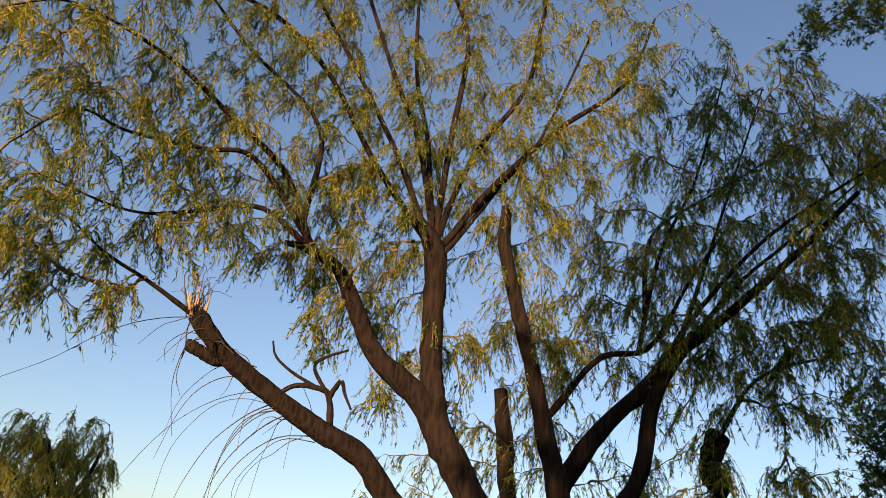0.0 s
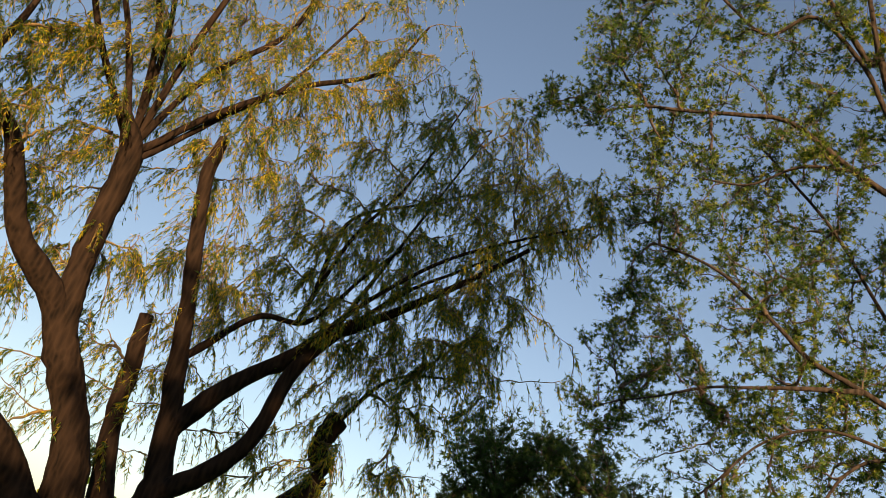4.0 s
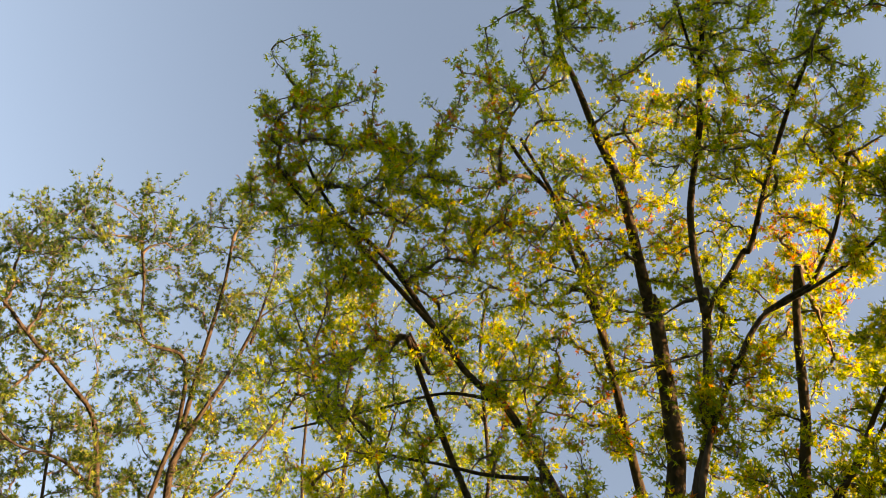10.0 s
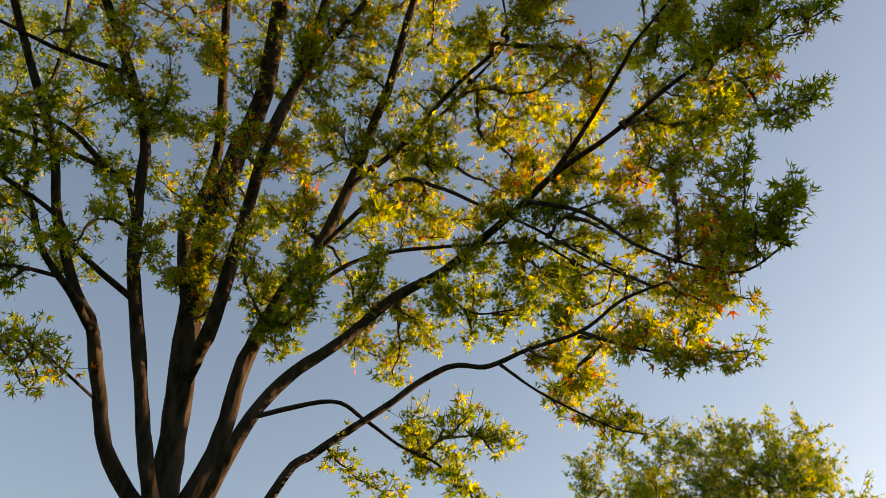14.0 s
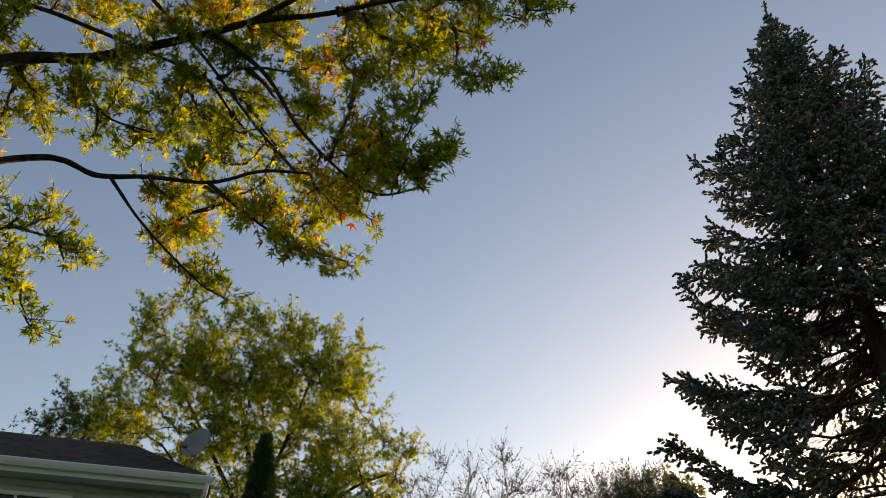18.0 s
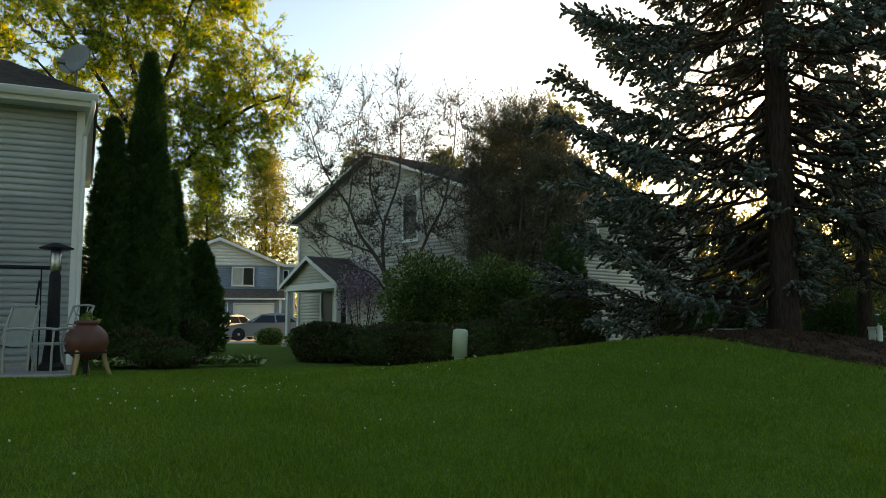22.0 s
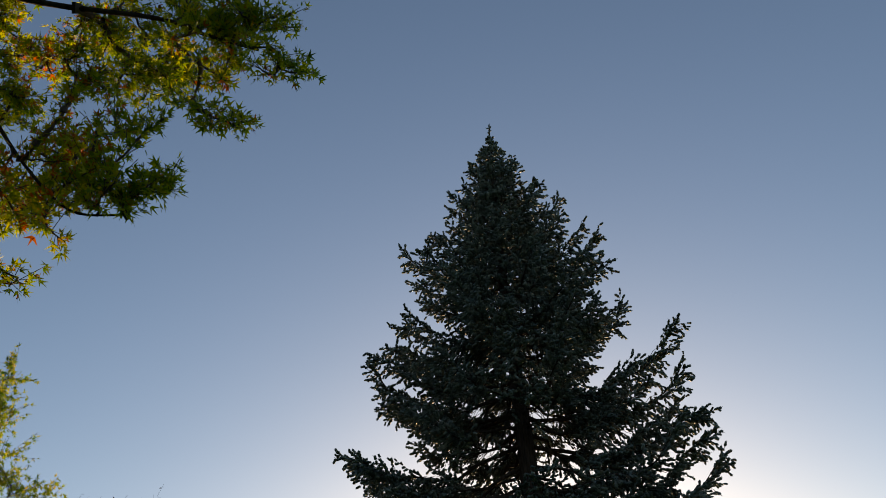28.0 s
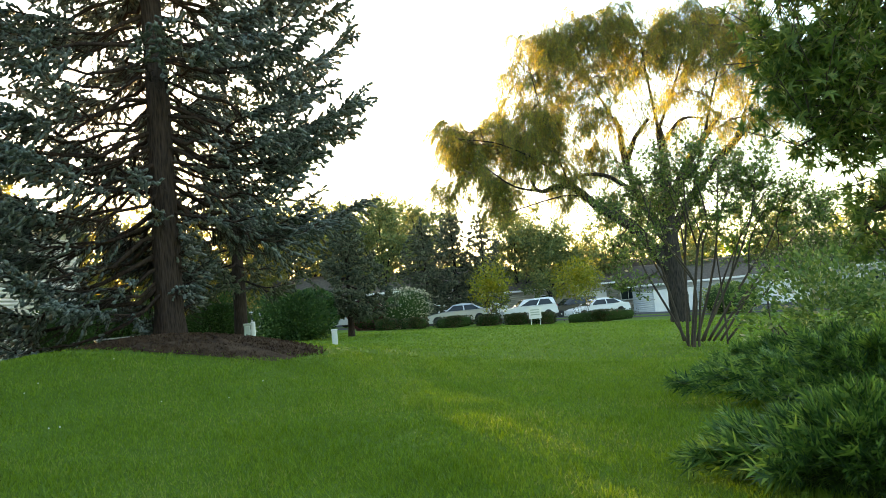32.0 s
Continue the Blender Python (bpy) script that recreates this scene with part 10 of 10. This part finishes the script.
T.lobe(15.1, 9.2, 2.2, 0.4, 20)
T.lobe(15.4, 8.4, 2.2, 0.4, 20)
T.lobe(14.5, 7.1, 2.0, 0.4, 20)
T.lobe(15.9, 6.9, 2.0, 0.4, 20)
T.lobe(16.7, 6.3, 1.9, 0.4, 20)
T.lobe(15.3, 5.4, 1.8, 0.4, 20)
T.lobe(14.8, 9.8, 1.7, 0.4, 15)
T.lobe(13.8, 8.6, 1.7, 0.4, 15)
T.lobe(16.1, 7.4, 1.5, 0.4, 15)
T.lobe(15.2, 6.0, 1.3, 0.4, 15)
T.lobe(16.7, 6.0, 1.3, 0.4, 15)
T.lobe(16.4, 5.7, 1.2, 0.4, 15)
T.lobe(13.9, 9.1, 1.0, 0.4, 10)
T.lobe(15.0, 6.4, 0.9, 0.4, 10)
T.lobe(15.2, 5.9, 0.8, 0.4, 10)
T.lobe(15.6, 5.7, 0.6, 0.4, 10)
T.grow("twig_maple", "twig_dark", "leaf_lush", oval_foliage(7, 0.36, 8, 0.075), tip=0.004, wiggle=0.1)

T = Tree("willow_tree", "wide weeping willow with a pollarded top and yellow hanging curtains")
T.limb((32.89, 19.04, -2.00, 0.484), (32.90, 19.01, 0.09, 0.452), (32.87, 19.07, 2.32, 0.406), (32.89, 19.04, 4.56, 0.328), (33.21, 19.09, 6.63, 0.250), (33.34, 19.26, 8.40, 0.172))
T.limb((32.86, 19.09, 1.21, 0.328), (31.89, 20.11, 3.37, 0.281), (30.59, 21.17, 4.64, 0.218), (29.45, 22.07, 5.89, 0.156), (28.39, 22.94, 5.74, 0.094), (28.04, 23.21, 6.27, 0.055))
T.limb((29.45, 22.07, 5.89, 0.078), (28.25, 22.64, 7.07, 0.047), (26.88, 23.94, 8.15, 0.027), (25.70, 25.21, 8.57, 0.016))
T.limb((28.39, 22.94, 5.74, 0.062), (27.03, 23.47, 6.06, 0.039), (25.93, 24.10, 7.01, 0.023))
T.limb((30.36, 21.50, 4.92, 0.070), (29.10, 21.87, 5.40, 0.039), (27.25, 23.52, 4.96, 0.023))
T.limb((32.88, 19.45, 3.27, 0.265), (32.67, 20.56, 5.73, 0.211), (32.73, 21.02, 7.70, 0.156), (32.80, 21.09, 8.91, 0.109))
T.limb((32.64, 20.78, 6.94, 0.156), (32.46, 20.13, 7.95, 0.117), (32.52, 19.27, 8.79, 0.078))
T.limb((32.91, 18.99, 4.11, 0.281), (33.04, 17.94, 6.16, 0.218), (33.24, 16.93, 7.40, 0.156), (33.42, 16.11, 8.31, 0.094))
T.limb((32.92, 18.99, 3.21, 0.265), (34.40, 17.51, 5.92, 0.211), (35.24, 16.47, 7.23, 0.156), (35.85, 15.61, 8.10, 0.101))
T.limb((31.53, 21.21, 6.27, 0.109), (30.65, 21.78, 6.45, 0.094), (30.36, 22.01, 6.37, 0.062))
T.limb((33.16, 19.16, 7.79, 0.109), (33.77, 18.28, 8.60, 0.070), (34.26, 17.34, 8.53, 0.039))
T.limb((32.80, 21.10, 8.79, 0.078), (31.97, 21.63, 10.62, 0.047), (31.33, 22.04, 12.56, 0.023))
T.limb((33.33, 19.27, 8.29, 0.094), (32.96, 19.31, 10.57, 0.055), (32.70, 19.36, 12.88, 0.023))
T.limb((33.33, 19.27, 8.29, 0.094), (34.13, 18.46, 10.72, 0.055), (34.74, 17.73, 13.16, 0.023))
T.limb((33.24, 16.93, 7.40, 0.078), (33.26, 16.21, 9.52, 0.047), (33.64, 15.41, 11.96, 0.023))
T.limb((35.24, 16.47, 7.23, 0.078), (35.92, 15.69, 9.49, 0.047), (36.17, 15.11, 11.40, 0.023))
T.limb((29.45, 22.06, 6.00, 0.055), (28.73, 22.51, 8.88, 0.035), (28.82, 23.20, 11.83, 0.020))
T.limb((35.85, 15.61, 8.10, 0.070), (36.48, 14.89, 8.88, 0.039), (36.76, 14.17, 9.40, 0.023))
T.lobe(30.9, 21.5, 13.9, 0.9, 36)
T.lobe(31.7, 20.4, 13.7, 0.9, 36)
T.lobe(30.7, 23.8, 13.6, 0.9, 40)
T.lobe(29.8, 22.3, 13.2, 0.9, 40)
T.lobe(31.6, 19.4, 13.6, 1.0, 34)
T.lobe(34.0, 19.0, 13.6, 1.0, 34)
T.lobe(33.1, 17.3, 13.2, 1.0, 34)
T.lobe(35.1, 17.3, 13.2, 1.0, 34)
T.lobe(34.9, 15.9, 13.1, 1.0, 34)
T.lobe(33.9, 14.7, 12.3, 1.0, 34)
T.lobe(31.9, 23.2, 14.1, 1.2, 28)
T.lobe(31.0, 20.9, 12.9, 1.2, 28)
T.lobe(33.3, 20.7, 13.3, 1.2, 28)
T.lobe(32.6, 19.0, 12.6, 1.2, 28)
T.lobe(32.5, 17.5, 12.2, 1.2, 28)
T.lobe(32.7, 16.2, 11.6, 1.2, 28)
T.lobe(33.9, 15.6, 11.7, 1.2, 28)
T.lobe(34.6, 14.4, 11.5, 1.2, 28)
T.lobe(29.4, 23.6, 12.6, 1.3, 24)
T.lobe(29.3, 23.1, 12.1, 1.3, 24)
T.lobe(30.3, 22.0, 11.9, 1.3, 24)
T.lobe(30.5, 20.4, 11.4, 1.3, 24)
T.lobe(33.0, 20.5, 12.1, 1.3, 24)
T.lobe(32.7, 18.2, 11.4, 1.3, 24)
T.lobe(32.6, 16.6, 10.8, 1.3, 24)
T.lobe(35.9, 16.3, 10.9, 1.3, 24)
T.lobe(33.7, 13.8, 9.9, 1.3, 24)
T.lobe(29.6, 25.2, 11.2, 1.4, 19)
T.lobe(30.1, 23.8, 10.8, 1.4, 19)
T.lobe(30.2, 21.4, 10.6, 1.4, 19)
T.lobe(31.4, 20.7, 10.6, 1.4, 19)
T.lobe(31.4, 18.6, 9.9, 1.4, 19)
T.lobe(34.2, 18.6, 10.4, 1.4, 19)
T.lobe(33.1, 16.0, 9.4, 1.4, 19)
T.lobe(34.1, 14.6, 9.1, 1.4, 19)
T.lobe(34.2, 13.9, 9.1, 1.4, 19)
T.lobe(27.9, 23.6, 9.5, 1.3, 20)
T.lobe(31.0, 24.6, 10.0, 1.3, 20)
T.lobe(31.3, 23.1, 9.5, 1.3, 20)
T.lobe(31.5, 21.1, 8.7, 1.3, 20)
T.lobe(32.2, 17.2, 8.2, 1.3, 20)
T.lobe(35.5, 16.8, 8.5, 1.3, 20)
T.lobe(33.8, 13.9, 7.5, 1.3, 20)
T.lobe(34.4, 13.7, 7.6, 1.3, 20)
T.lobe(25.9, 26.2, 9.0, 0.9, 44)
T.lobe(27.4, 26.6, 9.1, 0.9, 44)
T.lobe(29.3, 26.2, 9.5, 0.9, 44)
T.lobe(29.5, 25.1, 9.0, 0.9, 44)
T.lobe(29.2, 22.9, 8.9, 0.9, 44)
T.lobe(27.9, 27.8, 8.2, 0.9, 32)
T.lobe(28.0, 27.1, 8.2, 0.9, 32)
T.lobe(28.3, 25.5, 7.8, 0.9, 32)
T.lobe(28.6, 23.9, 7.6, 0.9, 32)
T.lobe(29.3, 22.0, 7.1, 0.9, 32)
T.lobe(31.8, 21.8, 7.2, 0.9, 32)
T.lobe(25.7, 26.3, 6.3, 0.7, 24)
T.lobe(27.1, 24.6, 6.2, 0.7, 24)
T.lobe(28.7, 25.2, 6.4, 0.7, 24)
T.lobe(29.5, 22.5, 5.7, 0.7, 24)
T.lobe(26.9, 24.5, 5.3, 0.7, 18)
T.lobe(33.1, 20.6, 5.3, 0.7, 18)
T.lobe(31.6, 21.4, 4.9, 0.7, 18)
T.lobe(33.2, 19.6, 5.1, 0.7, 18)
T.lobe(27.8, 23.4, 8.8, 1.4, 34)
T.lobe(29.2, 22.4, 9.6, 1.4, 30)
T.lobe(30.6, 21.3, 10.2, 1.4, 26)
T.lobe(26.4, 24.6, 6.9, 1.0, 30)
T.lobe(28.6, 22.7, 7.0, 1.2, 24)
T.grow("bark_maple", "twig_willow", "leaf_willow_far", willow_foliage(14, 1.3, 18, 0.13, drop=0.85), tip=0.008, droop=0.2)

T = Tree("maple_tree", "near maple with large green leaves on low boughs", group="garden maples")
T.limb((6.41, 1.10, -0.10, 0.113), (6.33, 0.98, 1.03, 0.086), (6.01, 1.05, 1.96, 0.062), (5.68, 1.18, 2.29, 0.036))
T.limb((6.12, 1.00, 1.55, 0.044), (5.55, 1.29, 1.90, 0.027), (5.17, 1.57, 2.07, 0.016), (4.86, 1.84, 2.25, 0.009))
T.limb((6.22, 0.98, 1.10, 0.037), (5.67, 1.22, 1.42, 0.021), (5.19, 1.50, 1.63, 0.012), (4.90, 1.75, 1.70, 0.007))
T.limb((6.01, 1.05, 1.96, 0.029), (5.44, 1.34, 2.52, 0.018), (5.03, 1.67, 2.77, 0.009))
T.lobe(4.85, 1.79, 2.3, 0.2, 14)
T.lobe(4.95, 1.59, 2.0, 0.3, 22)
T.lobe(5.25, 1.39, 2.3, 0.3, 22)
T.lobe(5.25, 1.49, 1.7, 0.3, 22)
T.lobe(4.95, 1.69, 1.7, 0.2, 8)
T.lobe(5.55, 1.29, 2.0, 0.4, 22)
T.lobe(5.05, 1.59, 2.7, 0.3, 14)
T.lobe(5.45, 1.19, 1.4, 0.3, 14)
T.lobe(5.25, 1.49, 1.1, 0.2, 8)
T.grow("bark_maple", "twig_maple", "leaf_lush", maple_foliage(5, 0.3, 7, 0.085), tip=0.004)


def simple_tree(name, x, y, height, width, label, leaf, n=160, leaf_size=0.22, foliage=None, bark="bark_maple", stems=5, low=0.3, group="", upright=0.5):
    """A distant broadleaf: stems fanning from the trunk into a loose crown."""
    global T
    g = float(ground_z(x, y))
    T = Tree(name, label, "tree", group)
    T.limb((x, y, g, height * 0.018), (x + rng.normal() * 0.2, y, g + height * 0.35, height * 0.014), (x + rng.normal() * 0.3, y, g + height * 0.9, 0.02))
    for i in range(stems):
        a = 2 * math.pi * i / stems + rng.normal() * 0.3
        w = width * 0.42 * rng.uniform(0.7, 1.1)
        h = height * rng.uniform(low + 0.25, 0.92)
        T.limb((x, y, g + height * rng.uniform(0.18, 0.4), height * 0.009), (x + w * 0.4 * math.cos(a), y + w * 0.4 * math.sin(a), g + h * 0.7, height * 0.006), (x + w * math.cos(a), y + w * math.sin(a), g + h, 0.015))
        T.lobe(x + w * math.cos(a), y + w * math.sin(a), g + h, width * 0.24, int(n / (2 * stems)))
        T.lobe(x + 0.5 * w * math.cos(a + 0.5), y + 0.5 * w * math.sin(a + 0.5), g + height * rng.uniform(low + 0.1, 0.85), width * 0.26, int(n / (2 * stems)))
    T.lobe(x, y, g + height * 0.85, width * 0.22, n // 6)
    return T.grow(bark, "twig_maple", leaf, foliage or maple_foliage(8, width * 0.12, 13, leaf_size, template=oval_leaf, stalks=False), tip=0.012, sides=3)


def bearing(az, dist):
    return dist * math.sin(radians(az)), dist * math.cos(radians(az))


# the five beyond 100 m are added to keep low sun off the lawn
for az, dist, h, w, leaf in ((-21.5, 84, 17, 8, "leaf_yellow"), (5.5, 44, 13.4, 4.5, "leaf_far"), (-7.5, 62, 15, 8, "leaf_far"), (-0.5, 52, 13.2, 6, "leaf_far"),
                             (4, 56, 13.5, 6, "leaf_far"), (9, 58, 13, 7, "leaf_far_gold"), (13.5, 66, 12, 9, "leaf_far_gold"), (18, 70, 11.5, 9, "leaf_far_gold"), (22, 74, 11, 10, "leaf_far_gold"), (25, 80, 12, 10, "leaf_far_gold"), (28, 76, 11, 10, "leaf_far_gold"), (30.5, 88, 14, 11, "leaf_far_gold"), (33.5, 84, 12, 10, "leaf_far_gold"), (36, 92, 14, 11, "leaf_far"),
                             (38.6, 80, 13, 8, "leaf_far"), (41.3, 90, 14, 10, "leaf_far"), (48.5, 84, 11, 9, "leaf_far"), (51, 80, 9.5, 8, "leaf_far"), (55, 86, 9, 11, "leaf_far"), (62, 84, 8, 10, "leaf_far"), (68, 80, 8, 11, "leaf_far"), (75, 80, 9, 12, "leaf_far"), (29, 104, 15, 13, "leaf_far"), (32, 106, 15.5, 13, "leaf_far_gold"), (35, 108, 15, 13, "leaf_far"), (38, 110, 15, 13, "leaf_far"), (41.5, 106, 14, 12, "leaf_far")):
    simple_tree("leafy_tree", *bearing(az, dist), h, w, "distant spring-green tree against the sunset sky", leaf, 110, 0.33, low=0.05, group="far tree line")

simple_tree("leafy_tree", *bearing(-117.5, 60), 7.2, 8.5, "distant round yellow-green tree beyond the garden", "leaf_yellow", 160, 0.3, low=0.2, group="far tree line")
simple_tree("leafy_tree", *bearing(-112.5, 62), 8.2, 7.5, "distant round yellow-green tree beyond the garden", "leaf_yellow", 160, 0.3, low=0.2, group="far tree line")
conifer("spruce_tree", 5.95, 13.8, 16.1, 4.5, "tall blue spruce with drooping lower boughs on a mulch bed", "needle", 0.12, 0.37, 7, 0.9, 0.26, twig_gap=0.155, twig_len=0.56, open_side=-1.97, inner=0.26, single=True, power=None, bare_in=2.0, skirt=2.55)
conifer("spruce_tree", 10.9, 20.4, 10.4, 2.9, "thin-crowned spruce behind the mulch bed", "needle_green", 0.15, 0.5, 6, 2.2, 0.2, twig_gap=0.24, bare_in=0.9)
conifer("spruce_tree", *bearing(36.0, 36), 6.2, 2.5, "sparse spruce on the far lawn edge", "needle_green", 0.2, 0.36, 7, 1.3, 0.13, twig_gap=0.2, bare_in=0.3)
conifer("pine_tree", *bearing(41.8, 60), 8.2, 3.4, "dense dark spruce beside the parking court", "needle_green", 0.26, 0.5, 6, 0.4, 0.2, twig_gap=0.34, power=0.7)
conifer("pine_tree", *bearing(44.0, 63), 9.3, 3.2, "tall dark pine beside the parking court", "needle_green", 0.26, 0.5, 6, 0.8, 0.2, twig_gap=0.34, power=0.6)
conifer("pine_tree", *bearing(46.2, 62), 8.8, 2.4, "narrow dark pine behind the willow curtain", "needle_green", 0.26, 0.55, 5, 1.5, 0.2, twig_gap=0.36, power=0.6)


def pyramid_tree(x, y, height, width, label, leaf, n=300):
    """A distant broadleaf with one leader and tiers of boughs, narrowing to its top."""
    global T
    g = float(ground_z(x, y))
    T = Tree("leafy_tree", label, "tree", "far tree line")
    T.limb((x, y, g, height * 0.016), (x + 0.1, y, g + height * 0.5, height * 0.01), (x, y, g + height * 0.97, 0.02))
    for i in range(16):
        u = i / 15
        a = 2.4 * i
        r = width * 0.5 * (1.05 - u) ** 0.75
        T.lobe(x + 0.55 * r * math.cos(a), y + 0.55 * r * math.sin(a), g + height * (0.14 + 0.8 * u), 0.55 * r + 0.35, int(n / 16))
    return T.grow("bark_maple", "twig_maple", leaf, maple_foliage(8, width * 0.13, 9, 0.18, template=oval_leaf, stalks=False), tip=0.014, sides=3)


pyramid_tree(*bearing(-18.0, 60), 12.9, 6.6, "slim yellow-green tree behind the blue house", "leaf_yellow", 420)
pyramid_tree(*bearing(-13.9, 62), 15.4, 8.4, "tall pyramidal yellow-green tree behind the blue house", "leaf_yellow", 500)
# shade put in by colour: takes the dark leaf tone, not the needle one
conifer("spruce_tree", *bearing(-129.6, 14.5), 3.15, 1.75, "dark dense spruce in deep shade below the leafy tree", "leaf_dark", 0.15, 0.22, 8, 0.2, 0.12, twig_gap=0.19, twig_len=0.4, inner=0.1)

# ---- lawn blades ----
n = 300000
az = np.radians(rng.uniform(-36, 84, n))
dist = 3.0 + 11.0 * rng.uniform(0, 1, n) ** 1.25
px, py = dist * np.sin(az), dist * np.cos(az)
keep = ((px - 6.0) / 2.5) ** 2 + ((py - 12.6) / 2.0) ** 2 > 1.0
px, py, dist = px[keep], py[keep], dist[keep]
n = len(px)
clump = 0.75 + 0.35 * np.sin(px * 3.1 + np.sin(py * 2.3)) * np.cos(py * 2.7) + 0.2 * rng.normal(size=n)
tall = np.clip(0.042 * clump, 0.015, 0.09)
lean = rng.normal(size=(n, 2)) * 0.45
wide = 0.003 + 0.0005 * dist
turn = rng.uniform(0, np.pi, n)
gz = ground_z(px, py) - 0.004
far_n = 150000
faz = np.radians(np.append(rng.uniform(8, 80, 70000), rng.uniform(-180, 180, 80000)))
fd = np.append(rng.uniform(13.5, 44, 70000), 0.2 + 13 * np.sqrt(rng.uniform(0, 1, 80000)))
fx, fy = fd * np.sin(faz), fd * np.cos(faz)
px, py, tall, wide = np.append(px, fx), np.append(py, fy), np.append(tall, rng.uniform(0.02, 0.055, far_n)), np.append(wide, 0.0010 * np.maximum(fd, 5))
lean, turn = np.vstack([lean, rng.normal(size=(far_n, 2)) * 0.5]), np.append(turn, rng.uniform(0, np.pi, far_n))
gz, n = ground_z(px, py) - 0.004, n + far_n
v = np.empty((n, 3, 3))
v[:, 0] = np.column_stack([px - wide * np.cos(turn), py - wide * np.sin(turn), gz])
v[:, 1] = np.column_stack([px + wide * np.cos(turn), py + wide * np.sin(turn), gz])
v[:, 2] = np.column_stack([px + lean[:, 0] * tall, py + lean[:, 1] * tall, gz + tall])
blades = new("lawn_grass", np_mesh("lawn_grass", v.reshape(-1, 3), [np.arange(3 * n).reshape(-1, 3)]))
blades.data.materials.append(M["grass"])
tagged(blades, "short mown green grass blades with dry tips", "grass", kind="stuff")

# ---- dandelions ----
clock = thing("dandelion", on_ground(-1.8, 3.7), "white dandelion seed head on a thin stalk in the lawn", "dandelion", "dandelion clocks")
bm = bmesh.new()
bmesh.ops.create_icosphere(bm, subdivisions=2, radius=0.0075)
for w in bm.verts:
    w.co *= 1 + 0.25 * noise.noise(w.co * 90)
    w.co.z += 0.1
part("seed_head", bm, "seed", clock)
hang("stalk", tube([(0, 0, -0.01), (0.004, 0.002, 0.05), (0, 0, 0.09)], 0.002, n=4, sides=5), "leaf_lush", clock)
spots = [(cx + rng.normal() * w, cy + rng.normal() * w) for cx, cy, w, n in ((-2.6, 6.4, 0.3, 6), (-2.0, 7.7, 0.35, 14), (-3.4, 8.0, 0.5, 6), (0.4, 8.9, 0.9, 7), (-0.8, 5.8, 0.8, 5), (2.4, 6.4, 1.0, 4), (3.2, 9.0, 0.8, 5), (-1.2, 9.6, 0.8, 8)) for _ in range(n)]
for x, y in spots:
    copy_thing(clock, Matrix.Translation(on_ground(x, y)) @ pose(0, 0, 0, rng.normal() * 8, rng.normal() * 8, rng.uniform(0, 360)))

# ---- distant woods ----
n = 26000
az = rng.uniform(0, 2 * np.pi, n)
rad = 118 + rng.uniform(0, 16, n)
crest = 7.2 + 1.6 * np.sin(az * 23) + 1.2 * np.sin(az * 41 + 1) + 0.8 * np.sin(az * 87)
p = np.column_stack([rad * np.sin(az), rad * np.cos(az), ground_z(rad * np.sin(az), rad * np.cos(az)) + crest * rng.uniform(0, 1, n) ** 0.7])
tv, tf = oval_leaf()
v, f = scatter(tv, tf, p, frames_along(rng.normal(size=(n, 3))), rng.uniform(1.0, 2.2, n))
woods = new("distant_woods", np_mesh("distant_woods", v, f))
woods.data.materials.append(M["leaf_maple_green"])
tagged(woods, "low belt of green woods along the horizon", "woods", kind="stuff")
